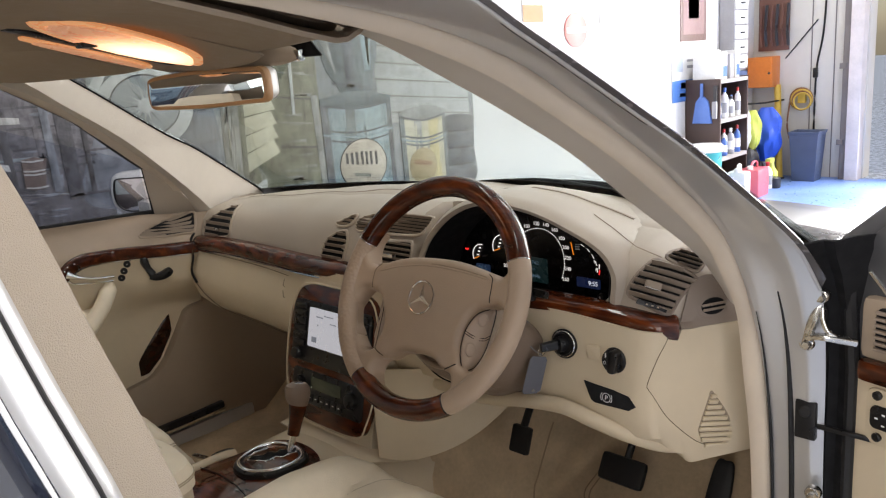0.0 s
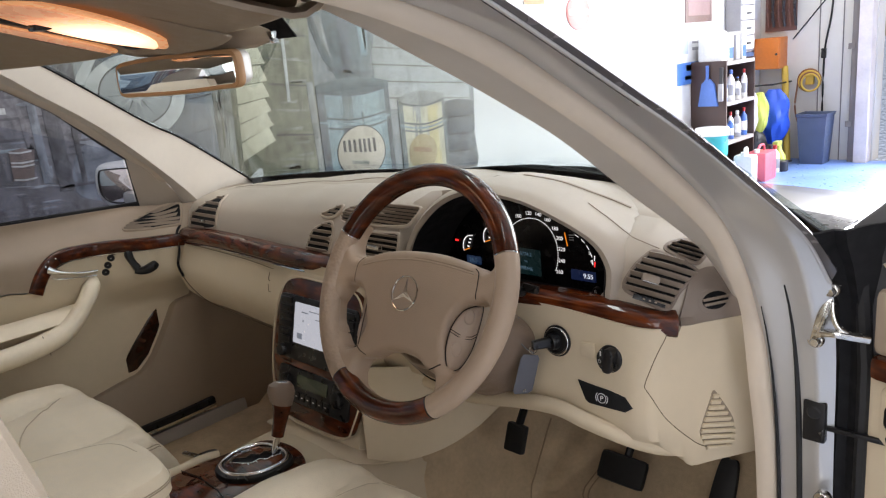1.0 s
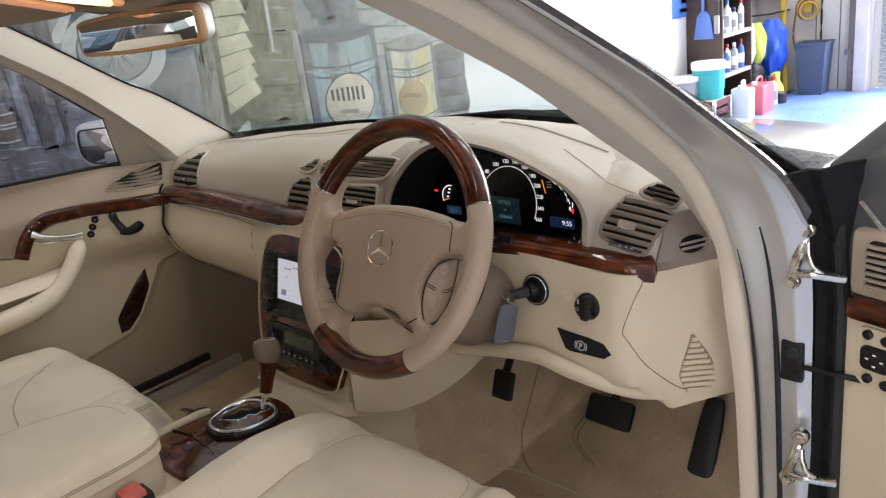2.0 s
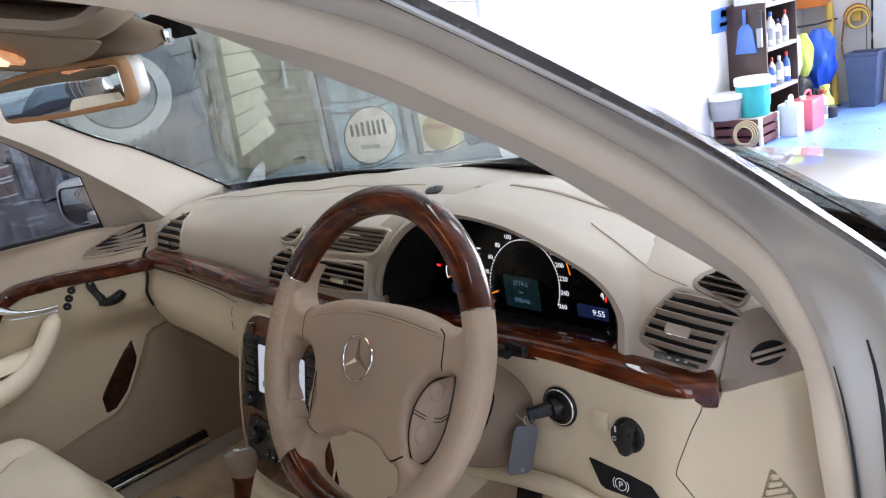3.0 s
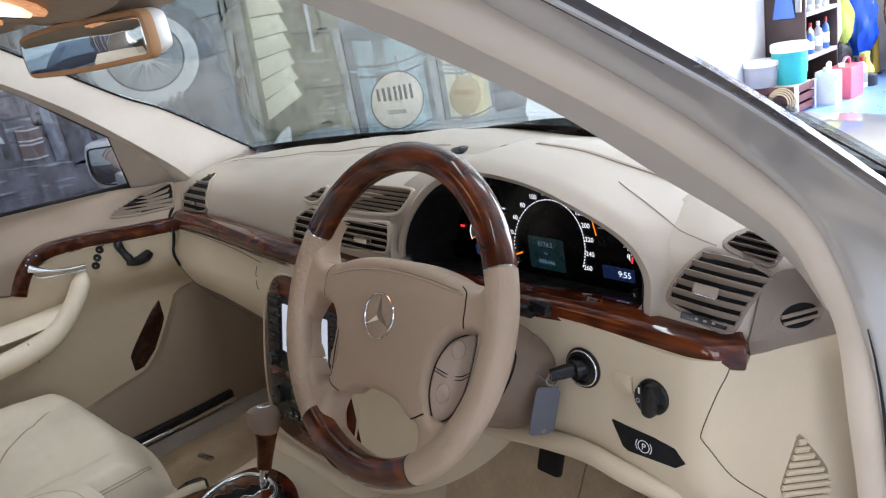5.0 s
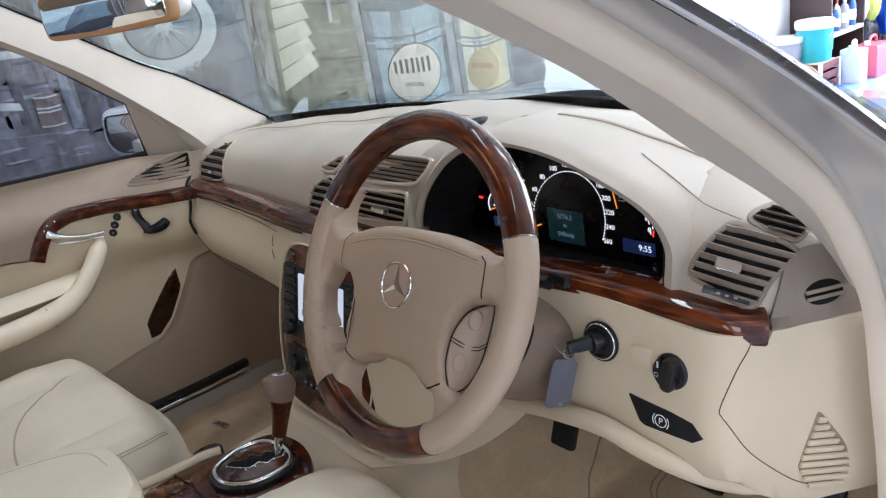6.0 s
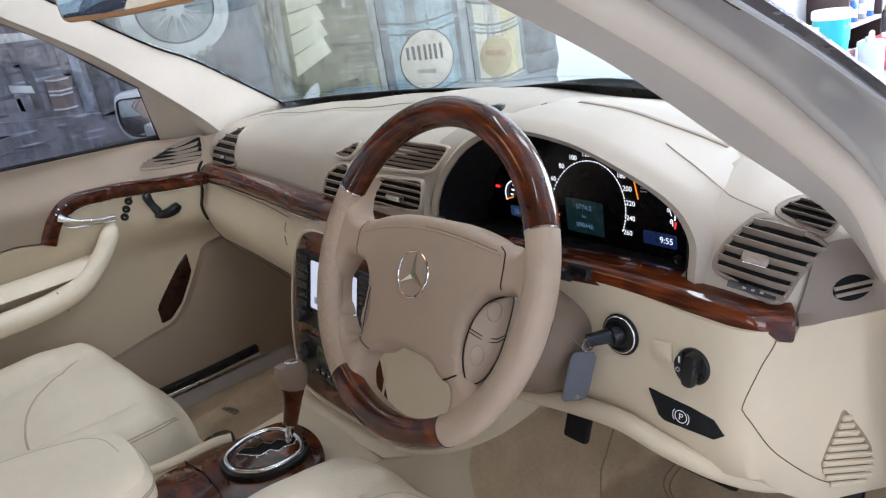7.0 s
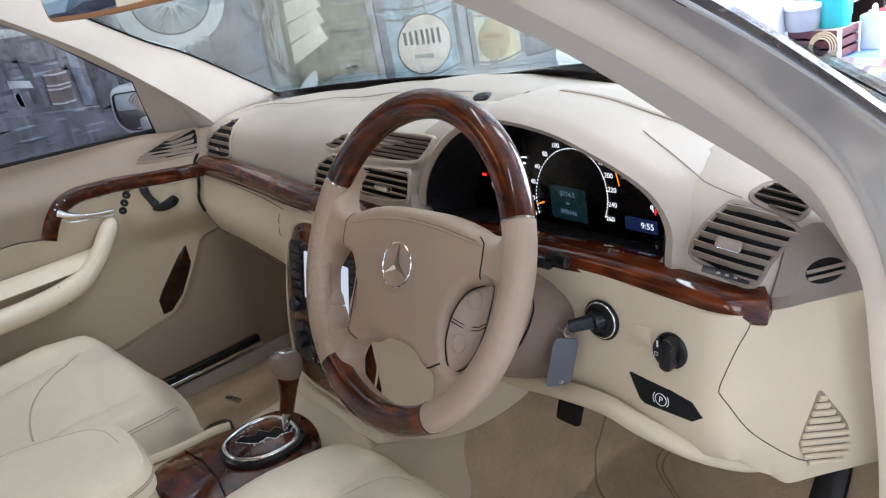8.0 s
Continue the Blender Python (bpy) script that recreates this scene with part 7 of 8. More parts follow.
# unseen stretch of the picture behind the car, added for the mirrors to reflect
paint("painted_yard", [(-4.6, .03), (-.7, .03), (-.7, .995), (-2.4, 1.02), (-4.6, 1.03)], 2, P_ROAD)
paint("painted_shed", [(-2.45, .95), (-.7, .95), (-.7, 2.1), (-2.45, 2.1)], 3, P_TEAL_M, "slate-grey painted shed wall")
paint("painted_shed", [(-4.6, .40), (-2.45, .42), (-2.45, 2.1), (-4.6, 2.1)], 3, P_RUST, "rust-brown painted shed wall")
for k in range(21):
    y = -4.58 + .103 * k
    paint("painted_plank", [(y, .45), (y + .05, .45), (y + .045, 2.05), (y - .004, 2.05)], 4, (P_SHED, P_CREAM, P_RED_PAINT, P_POST, P_LABEL)[k % 5])
for k in range(9):
    z = 1.03 + .075 * k
    paint("board_line", [(-.69, z + .012), (.40, z - .005), (.40, z + .004), (-.69, z + .022)], 3, P_DARK)
for k in range(26):
    y, z = rr.uniform(-.65, .38), rr.uniform(.98, 1.45)
    dab(y, z, rr.uniform(.05, .2), rr.uniform(.006, .016), 4, rr.choice((P_SHED, P_ROAD, P_BLUE, P_TEAL)))
for k in range(22):
    y, z = rr.uniform(-.65, .30), rr.uniform(.60, .93)
    dab(y, z, rr.uniform(.08, .3), rr.uniform(.008, .02), 4, rr.choice((P_SHED, P_BLUE, P_ROAD)))
for y0, w, z0, z1, m_ in ((.285, .055, .90, 1.5, P_DARK), (.235, .03, .94, 1.4, P_BLUE), (.37, .02, .92, 1.5, P_DARK), (.085, .030, .985, 1.22, P_DARK), (-.06, .03, .99, 1.4, P_DARK), (-.22, .04, 1.0, 1.5, P_POST)):
    paint("painted_post", [(y0, z0), (y0 + w, z0 - .006), (y0 + w * .8, z1), (y0 - w * .2, z1)], 5, m_)
for k in range(30):
    y = rr.uniform(-.6, .36)
    z = rr.uniform(.95, 1.35)
    h = rr.uniform(.03, .14)
    paint("brush_stroke", [(y, z), (y + rr.uniform(.006, .02), z - .004), (y + rr.uniform(.006, .02), z + h), (y - .004, z + h * .9)], 4, rr.choice((P_DARK, P_SHED, P_BLUE)))
for k in range(36):
    y, z = rr.uniform(-.5, .35), rr.uniform(.80, .96)
    dab(y, z, rr.uniform(.03, .10), rr.uniform(.004, .010), 5, rr.choice((P_BLUE, P_ROAD, P_SHED)))
paint("painted_stool", [(-.03, 1.222), (.05, 1.205), (.16, 1.20), (.16, 1.222), (.05, 1.235), (-.02, 1.245)], 6, P_STEEL)
paint("painted_stool", [(.03, 1.05), (.10, 1.035), (.095, 1.06), (.03, 1.075)], 6, P_STEEL)
paint("painted_bucket", [(.137, .970), (.165, .956), (.205, .958), (.226, 1.065), (.185, 1.078), (.14, 1.072)], 6, P_RUST, "rusty painted pail")
for z in (.966, 1.015, 1.028, 1.064):
    paint("pail_hoop", [(.139, z), (.175, z - .006), (.215, z - .004), (.217, z + .002), (.175, z + .000), (.139, z + .006)], 7, P_STEEL)
# wire wheel with its pale tyre
def oval(cy, cz, ry, rz, n=48):
    return [(cy + ry * math.cos(2 * math.pi * i / n), cz + rz * math.sin(2 * math.pi * i / n)) for i in range(n)]


paint("painted_car_wing", [(.36, .86), (.44, 1.18), (.50, 1.36), (.60, 1.45), (.72, 1.45), (.86, 1.36), (.93, 1.22), (.96, 1.0), (.96, .84)], 3, P_BLUE, "slate painted car wing", 60)
paint("painted_car_wing", [(.42, 1.30), (.50, 1.40), (.62, 1.47), (.74, 1.46), (.73, 1.44), (.62, 1.445), (.52, 1.38), (.45, 1.28)], 4, P_WHITE, "", 40)
paint("painted_shadow", oval(.83, 1.06, .09, .17), 4, P_BLUE)
paint("painted_tyre", oval(.640, 1.215, .205, .165), 5, P_WHITE, "pale painted tyre")
paint("painted_tyre", oval(.640, 1.225, .150, .125), 6, P_DARK)
paint("painted_rim", oval(.640, 1.225, .143, .118), 7, P_GREY, "grey painted wire wheel")
for k in range(18):
    a = 2 * math.pi * k / 18
    c, s_ = math.cos(a), math.sin(a)
    paint("painted_spoke", [(.64 + .03 * c - .002 * s_, 1.225 + .025 * s_ + .002 * c), (.64 + .137 * c, 1.225 + .112 * s_), (.64 + .03 * c + .003 * s_, 1.225 + .025 * s_ - .003 * c)], 8, P_WHITE if k % 3 else P_DARK)
paint("painted_hub", oval(.64, 1.225, .035, .03, 20), 8, P_WHITE)
for k in range(7):
    y = .52 + .035 * k
    paint("painted_scallop", oval(y, 1.072 - .028 * math.sin((k + .5) / 7 * math.pi), .014, .012, 10), 7, P_GREY)
# timber wall beside it: post, cream boards, olive wall, white corner strip
for k in range(4):
    z = .90 + .14 * k
    paint("board_line", [(.86, z), (.965, z + .012), (.965, z + .017), (.86, z + .005)], 5, P_DARK)
paint("painted_olive_wall", [(1.06, .70), (1.50, .62), (1.52, 1.9), (1.06, 1.9)], 3, P_OLIVE, "olive-grey painted boards")
paint("painted_post", [(.955, .83), (1.066, .80), (1.105, 1.55), (.985, 1.55)], 5, P_POST, "grey-green painted timber post")
paint("painted_post_edge", [(1.040, .80), (1.066, .80), (1.105, 1.55), (1.075, 1.55)], 6, P_OLIVE)
zb = [(.885, .955), (.972, 1.025), (1.052, 1.09), (1.135, 1.155), (1.215, 1.225), (1.30, 1.30), (1.385, 1.375), (1.47, 1.45)]
for (a, b), (c, d) in zip(zb, zb[1:]):
    paint("painted_cream_board", [(1.069 + .02 * (a - .9), a), (1.252, b), (1.246 - .02, d - .006), (1.075 + .02 * (a - .9), c - .006)], 5, P_CREAM, "cream painted weatherboard")
for k in range(6):
    z = .86 + .115 * k
    paint("board_line", [(1.26, z), (1.50, z - .03), (1.50, z - .023), (1.26, z + .008)], 5, P_DARK if k % 2 else P_POST)
paint("painted_pipe", [(1.345, 1.12), (1.362, 1.118), (1.372, 1.45), (1.355, 1.45)], 6, P_WHITE)
paint("painted_corner_strip", [(1.475, .72), (1.505, .71), (1.500, 1.20), (1.46, 1.20)], 6, P_STEEL)
paint("painted_rubble", [(.95, .70), (1.10, .76), (1.26, .80), (1.42, .78), (1.50, .72), (1.50, .60), (.95, .60)], 6, P_TEAL)
paint("painted_rubble", [(1.0, .70), (1.08, .80), (1.16, .84), (1.12, .72)], 7, P_WHITE, "", 20)
# oil drums
def drum(y0, y1, z0, z1, tones, lab):
    """A drum shaded round by upright bands of paint, with an oval lid and hoops."""
    g_ = (y1 - y0)

    def arc(f, z, k=.028):
        return (y0 + g_ * f, z - k * math.sin(math.pi * f) + .012 * (1 - f))

    fs = [i / 20 for i in range(21)]
    paint("painted_drum", [arc(f, z0) for f in fs] + [arc(f, z1, -.030) for f in fs[::-1]], 6, tones[0], lab)
    for a, b, m_ in ((.0, .10, tones[1]), (.10, .30, tones[3]), (.30, .46, tones[0]), (.46, .60, tones[3]), (.60, .84, tones[2]), (.84, .93, tones[3]), (.93, 1.0, tones[1])):
        ff = [a + (b - a) * i / 6 for i in range(7)]
        paint("drum_shade", [arc(f, z0) for f in ff] + [arc(f, z1 - .03) for f in ff[::-1]], 7, m_)
    paint("drum_lid", [arc(f, z1 - .03) for f in fs] + [arc(f, z1, -.030) for f in fs[::-1]], 8, tones[0])
    for f_ in (.02, .58, .63, .68, .93):
        z = z0 + (z1 - z0) * f_
        paint("drum_hoop", [arc(f, z) for f in fs] + [arc(f, z + .010) for f in fs[::-1]], 9, P_BLUE if f_ != .63 else P_TEAL_M)
    for k in range(9):
        f = rr.uniform(.05, .9)
        z = rr.uniform(z0 + .05, z1 - .1)
        h = rr.uniform(.05, .12)
        paint("brush_stroke", [arc(f, z), arc(f + .035, z), arc(f + .04, z + h), arc(f + .005, z + h)], 8, rr.choice((tones[0], tones[3], tones[3])))


drum(1.51, 1.975, .685, 1.165, (P_TEAL, P_BLUE, P_TEAL_P, P_TEAL_M), "teal painted oil drum")
drum(2.03, 2.385, .655, 1.055, (P_STEEL, P_TEAL, P_YEL, P_CREAM), "straw-coloured painted oil drum")
paint("painted_label", oval(1.752, .826, .160, .136), 9, P_INK)
paint("painted_label", oval(1.752, .826, .154, .130), 10, P_LABEL, "pale round painted label")
for k, (y, h) in enumerate(((1.635, .055), (1.668, .06), (1.70, .065), (1.735, .068), (1.765, .068), (1.795, .07), (1.83, .07))):
    paint("label_bar", [(y, .835 - .1 * (y - 1.7) - h / 2 + .03), (y + .016, .833 - .1 * (y - 1.7) - h / 2 + .03), (y + .016, .833 - .1 * (y - 1.7) + h / 2 + .03), (y, .835 - .1 * (y - 1.7) + h / 2 + .03)], 11, P_INK)
paint("label_bar", [(1.68, .775), (1.79, .755), (1.79, .775), (1.68, .793)], 11, P_POST)
paint("painted_label", oval(2.185, .758, .108, .100), 10, pm("amber", (.46, .36, .20), .15, 12), "amber round painted label")
paint("label_bar", [(2.11, .775), (2.25, .75), (2.25, .775), (2.11, .80)], 11, pm("rust", (.36, .20, .11), .2, 12))
for k in range(4):
    z = .63 + .098 * k
    paint("painted_tyre_stack", [(2.395, z), (2.46, z - .008), (2.60, z - .012), (2.625, z + .03), (2.60, z + .078), (2.40, z + .088)], 6, P_BLUE, "slate painted tyre", 30)
    paint("tyre_line", [(2.40, z - .003), (2.61, z - .016), (2.61, z - .008), (2.40, z + .004)], 7, P_DARK)
# pump and pale siding above the drums
paint("painted_siding", [(1.90, 1.02), (2.60, .99), (2.60, 1.9), (1.86, 1.9)], 3, P_WHITE, "pale painted siding")
for k in range(8):
    z = 1.08 + .085 * k
    paint("board_line", [(1.87, z), (2.60, z - .07), (2.60, z - .063), (1.87, z + .008)], 4, P_POST)
paint("painted_pump", [(1.50, 1.75), (1.52, 1.45), (1.575, 1.30), (1.63, 1.235), (1.66, 1.17), (1.84, 1.16), (1.86, 1.25), (1.905, 1.36), (1.93, 1.60), (1.94, 1.75)], 5, P_TEAL, "slate painted fuel pump")
for pl, m_ in (([(1.545, 1.50), (1.585, 1.36), (1.635, 1.28), (1.615, 1.36), (1.59, 1.50)], P_STEEL), ([(1.68, 1.60), (1.69, 1.22), (1.74, 1.20), (1.76, 1.60)], P_BLUE), ([(1.80, 1.55), (1.82, 1.30), (1.86, 1.30), (1.88, 1.55)], P_TEAL_M), ([(1.835, 1.50), (1.845, 1.33), (1.855, 1.33), (1.86, 1.50)], P_CREAM), ([(1.60, 1.24), (1.86, 1.20), (1.86, 1.215), (1.60, 1.255)], P_BLUE), ([(1.52, 1.60), (1.53, 1.46), (1.55, 1.40), (1.55, 1.60)], P_BLUE)):
    paint("pump_shade", pl, 6, m_)


def stroke(y, z, w, h, lean, layer, m_):
    paint("brush_stroke", [(y, z), (y + w, z - .1 * w), (y + w + lean, z + h), (y + lean + .2 * w, z + h)], layer, m_)


for k in range(26):
    stroke(rr.uniform(1.26, 1.36), rr.uniform(.74, 1.5), rr.uniform(.06, .13), rr.uniform(.003, .007), .004, 4, rr.choice((P_POST, P_OLIVE)))
for k in range(24):
    stroke(rr.uniform(.965, 1.03), rr.uniform(.84, 1.4), rr.uniform(.006, .014), rr.uniform(.05, .14), .006, 7, rr.choice((P_POST, P_STEEL, P_OLIVE)))
# ---------- workshop things along the far wall ----------
M_BROWN = mat("dark_brown_board", (0.055, 0.032, 0.028), 0.5, var=0.15)
M_GREYED = mat("grey_board_edge", (0.34, 0.32, 0.31), 0.6)
shelf = thing("bookcase", "dark brown open bookcase packed with bottles and boxes", "bookcase", (-1.68, 5.66, 0))
BX0, BX1, BY0, BY1 = -1.855, -1.55, 5.36, 5.93
part("side_panel", block((BX0, BY0, 0), (BX1, BY0 + .018, 1.02), None, .002), M_BROWN, shelf, "dark brown side panel")
part("side_panel", block((BX0, BY1 - .018, 0), (BX1, BY1, 1.02), None, .002), M_BROWN, shelf, "dark brown side panel")
part("back_panel", block((BX0, BY0 + .018, 0), (BX0 + .01, BY1 - .018, 1.02), None, .001), M_BROWN, shelf)
for z in (.03, .335, .655, .98):
    part("shelf_board", block((BX0 + .01, BY0 + .018, z), (BX1 + .002, BY1 - .018, z + .03), None, .002), M_GREYED, shelf, "grey-edged shelf board")
C_LIST = [("white", (.75, .75, .74)), ("blue", (.05, .14, .45)), ("red", (.5, .03, .03)), ("grey", (.3, .3, .32)), ("black", (.03, .03, .035)), ("teal", (.02, .35, .36)), ("yellow", (.55, .42, .05)), ("pink", (.62, .12, .16)), ("lime", (.55, .62, .12))]
CM = {n_: mat(n_ + "_plastic_pack", c_, .4, var=.1) for n_, c_ in C_LIST}


def bottle(name, at, r, h, m_, cap, label, cat="bottle", group=""):
    b = thing(name, label, cat, at, group)
    F = fr(at, (1, 0, 0), (0, 1, 0))
    part("bottle_body", lathe(F, [(r * .9, 0), (r, h * .03), (r, h * .62), (r * .8, h * .74), (r * .36, h * .82), (r * .36, h * .88)], 16), m_, b)
    part("bottle_cap", lathe(F, [(r * .42, h * .87), (r * .42, h), (r * .36, h * 1.01), (0, h * 1.01)], 12), cap, b)
    part("bottle_band", lathe(F, [(r * 1.012, h * .18), (r * 1.015, h * .2), (r * 1.015, h * .5), (r * 1.012, h * .52)], 16), CM["grey"] if m_ is CM["white"] else CM["white"], b, "paper label band")
    return b


rs = random.Random(11)
for lv, z in enumerate((.365, .685)):
    for k in range(7):
        c_ = rs.choice(["white", "white", "white", "grey", "blue", "red", "black"])
        cp = rs.choice(["red", "white", "black", "blue"])
        h = rs.uniform(.17, .25)
        bottle("spray_bottle", (-1.60 - .03 * (k % 2), 5.42 + .067 * k, z), rs.uniform(.026, .034), h, CM[c_], CM[cp], f"{c_} plastic bottle with {cp} cap on the shelf", "bottle", "bottles on the bookcase")
for k, (y, c_, h, w) in enumerate(((5.43, "white", .24, .09), (5.56, "white", .22, .09), (5.70, "grey", .2, .08), (5.82, "white", .23, .08))):
    b = thing("parts_box", f"{c_} carton standing on top of the bookcase", "box", (-1.70, y, 1.01), "cartons on the bookcase")
    part("carton", block((-1.80, y - w / 2, 1.01), (-1.60, y + w / 2, 1.01 + h), None, .004), CM[c_], b)
    part("carton_band", block((-1.602, y - w / 2 + .01, 1.03), (-1.597, y + w / 2 - .01, 1.03 + h * .4), None, 0), CM["blue" if k % 2 else "grey"], b)


def can(name, at, w, d, h, m_, label, cat):
    """Square jerry can with handle and cap."""
    c = thing(name, label, cat, at)
    x, y, z = at
    part("can_body", block((x - w / 2, y - d / 2, z), (x + w / 2, y + d / 2, z + h * .84), None, .02), m_, c)
    part("can_handle", sweep(crv([(x, y - d * .25, z + h * .82), (x, y - d * .1, z + h), (x, y + d * .25, z + h), (x, y + d * .32, z + h * .82)], 10), ring(.011, 8)), m_, c)
    part("can_cap", lathe(fr((x, y - d * .33, z + h * .83), (1, 0, 0), (0, 1, 0)), [(.022, 0), (.022, .03), (0, .03)], 14), CM["white"], c)
    return c


can("fluid_can", (-1.42, 5.44, 0), .16, .12, .30, CM["white"], "white plastic fluid can on the floor", "can")
can("fuel_can", (-1.40, 5.70, 0), .18, .24, .29, CM["pink"], "pinkish red plastic fuel can on the floor", "can")
bottle("floor_bottle", (-1.40, 5.92, 0), .04, .26, CM["grey"], CM["black"], "grey plastic bottle on the floor", "bottle")
bottle("floor_bottle", (-1.42, 6.06, 0), .045, .24, CM["white"], CM["red"], "white plastic bottle on the floor", "bottle")


def tub(name, at, r, h, band, label):
    t_ = thing(name, label, "bucket", at, "paint buckets")
    F = fr(at, (1, 0, 0), (0, 1, 0))
    part("tub_wall", lathe(F, [(r * .88, 0), (r * .9, .01), (r, h * .8), (r * 1.0, h * .86)], 30), band, t_)
    part("tub_lid", lathe(F, [(r * 1.05, h * .80), (r * 1.07, h * .82), (r * 1.07, h * .97), (r * 1.02, h), (0, h)], 30), CM["white"], t_, "white lid")
    part("tub_label", lathe(F, [(r * .965, h * .25), (r * .972, h * .27), (r * .99, h * .62), (r * .985, h * .64)], 30), CM["grey"] if band is CM["white"] else band, t_)
    part("tub_bail", torus(fr(Vector(at) + Vector((0, 0, h * .78)), (1, 0, 0), (0, .5, .85)), r * 1.06, .003, 24, 5, 180, 360), M_STEEL, t_, "wire handle")
    return t_


crate = thing("drinks_crate", "dark red slatted crate under the paint buckets", "crate", (-1.66, 5.18, 0))
for z in (.02, .09, .16):
    for (lo, hi) in (((-1.855, 5.03, z), (-1.47, 5.045, z + .05)), ((-1.855, 5.315, z), (-1.47, 5.33, z + .05)), ((-1.485, 5.045, z), (-1.47, 5.315, z + .05)), ((-1.855, 5.045, z), (-1.84, 5.315, z + .05))):
        part("crate_slat", block(lo, hi, None, .002), mat("crate_red", (.10, .025, .03), .6) if z == .02 and lo[1] < 5.04 and lo[0] < -1.8 else bpy.data.materials["crate_red"], crate)
for x in (-1.85, -1.475):
    for y in (5.035, 5.325):
        part("crate_post", block((x - .012, y - .012, 0), (x + .012, y + .012, .215), None, .002), CM["white"], crate)
part("crate_floor", block((-1.84, 5.045, .195), (-1.485, 5.315, .212), None, .002), M_GREYED, crate)
tub("paint_bucket", (-1.60, 5.21, .213), .125, .29, CM["teal"], "teal plastic bucket with white lid on the crate")
tub("paint_bucket", (-1.76, 5.09, .213), .125, .19, CM["grey"], "grey-blue plastic bucket with white lid on the crate")
bsk = thing("wire_basket", "round cane basket leaning on the crate", "basket", (-1.56, 4.99, .10))
for k in range(4):
    part("basket_hoop", torus(fr((-1.56, 4.985 - .012 * k, .11), (1, 0, 0), (0, .1, 1)), .10 - .012 * k, .006, 28, 6), mat("cane", (.42, .33, .20), .6) if k == 0 else bpy.data.materials["cane"], bsk)
part("basket_foot", block((-1.60, 4.95, 0), (-1.52, 5.02, .02), None, .004), bpy.data.materials["cane"], bsk)

# dustpan on the bookcase side, blue rain jacket, cloths, hi-vis can
dpn = thing("dustpan", "blue plastic dustpan hung on the bookcase side", "dustpan", (-1.71, 5.355, .66))
part("pan", plate([(-.085, -.12), (.085, -.12), (.055, .06), (.02, .10), (-.02, .10), (-.055, .06)], fr((-1.70, 5.34, .78), (1, 0, 0), (0, 0, 1)), .018, .004), mat("blue_dustpan_plastic", (.09, .19, .52), .4), dpn, "blue pan")
part("pan_handle", block((-1.712, 5.33, .87), (-1.688, 5.345, .99), None, .004), bpy.data.materials["blue_dustpan_plastic"], dpn, "blue handle")
hk = thing("hung_brush", "black hand brush hung on the bookcase side", "brush", (-1.58, 5.355, .7))
part("brush_back", block((-1.60, 5.335, .74), (-1.57, 5.358, .97), None, .006), CM["black"], hk)
part("brush_bristle", block((-1.605, 5.32, .70), (-1.565, 5.345, .84), None, .006), CM["grey"], hk)


def bag(name, at, sx, sy, sz, m_, label, cat, seed):
    """A soft hanging bundle with folds."""
    t_ = thing(name, label, cat, (at[0], at[1], at[2] - sz / 2))
    rows_ = []
    for j in range(16):
        f = j / 15
        w = math.sin(math.pi * (f * .86 + .07)) ** .6
        rows_.append([Vector(at) + Vector((sx / 2 * w * math.cos(a) * (1 + .30 * noise.noise((math.cos(a) * 2, math.sin(a) * 2 + seed, f * 3)) + .22 * noise.noise((math.cos(a) * 6 + seed, math.sin(a) * 6, f * 2.5))), sy / 2 * w * math.sin(a) * (1 + .30 * noise.noise((math.cos(a) * 2 + seed, math.sin(a) * 2, f * 3)) + .22 * noise.noise((math.cos(a) * 6, math.sin(a) * 6 + seed, f * 2.5))), sz * (f - .5))) for a in (2 * math.pi * i / 28 for i in range(28))])
    bm_ = bmesh.new()
    grid(bm_, rows_, loop_v=True, cap=True)
    part(cat.replace(" ", "_") + "_cloth", bm_, m_, t_)
    return t_


bag("rain_jacket", (-1.60, 6.50, .44), .26, .22, .50, mat("royal_blue_nylon", (.02, .10, .62), .45), "royal blue nylon jacket hung on the end wall", "jacket", 1)
bag("work_cloth", (-1.72, 6.20, .52), .18, .16, .42, CM["white"], "white work cloth hung beside the bookcase", "cloth", 2)
bag("safety_vest", (-1.66, 6.32, .50), .14, .14, .36, CM["lime"], "pale lime safety vest hung beside the bookcase", "vest", 3)
bag("dark_bag", (-1.72, 6.34, .20), .22, .2, .34, CM["black"], "black cloth bag hung low on the wall", "bag", 4)
rail = thing("coat_rail", "dark steel coat rail on the end wall", "rail", (-1.66, 6.3, .72))
part("rail_bar", sweep([(-1.855, 6.3, .735), (-1.60, 6.45, .735), (-1.56, 6.8, .735)], ring(.008, 8)), M_BLACK, rail)
part("rail_bracket", block((-1.86, 6.28, .70), (-1.84, 6.32, .76), None, .003), M_BLACK, rail)
lm = thing("spray_can", "lime and black sprayer bottle on the floor", "sprayer", (-1.44, 6.2, 0))
part("sprayer_body", lathe(fr((-1.44, 6.2, 0), (1, 0, 0), (0, 1, 0)), [(.06, 0), (.065, .02), (.06, .13), (.03, .18), (.02, .24)], 18), CM["lime"], lm)
part("sprayer_head", block((-1.47, 6.13, .22), (-1.42, 6.24, .26), None, .01), CM["lime"], lm)
blk = thing("black_can", "squat black can on the floor", "can", (-1.44, 6.04, 0))
part("can_body", lathe(fr((-1.38, 6.12, 0), (1, 0, 0), (0, 1, 0)), [(.05, 0), (.055, .01), (.055, .09), (.045, .1), (0, .1)], 18), CM["black"], blk)

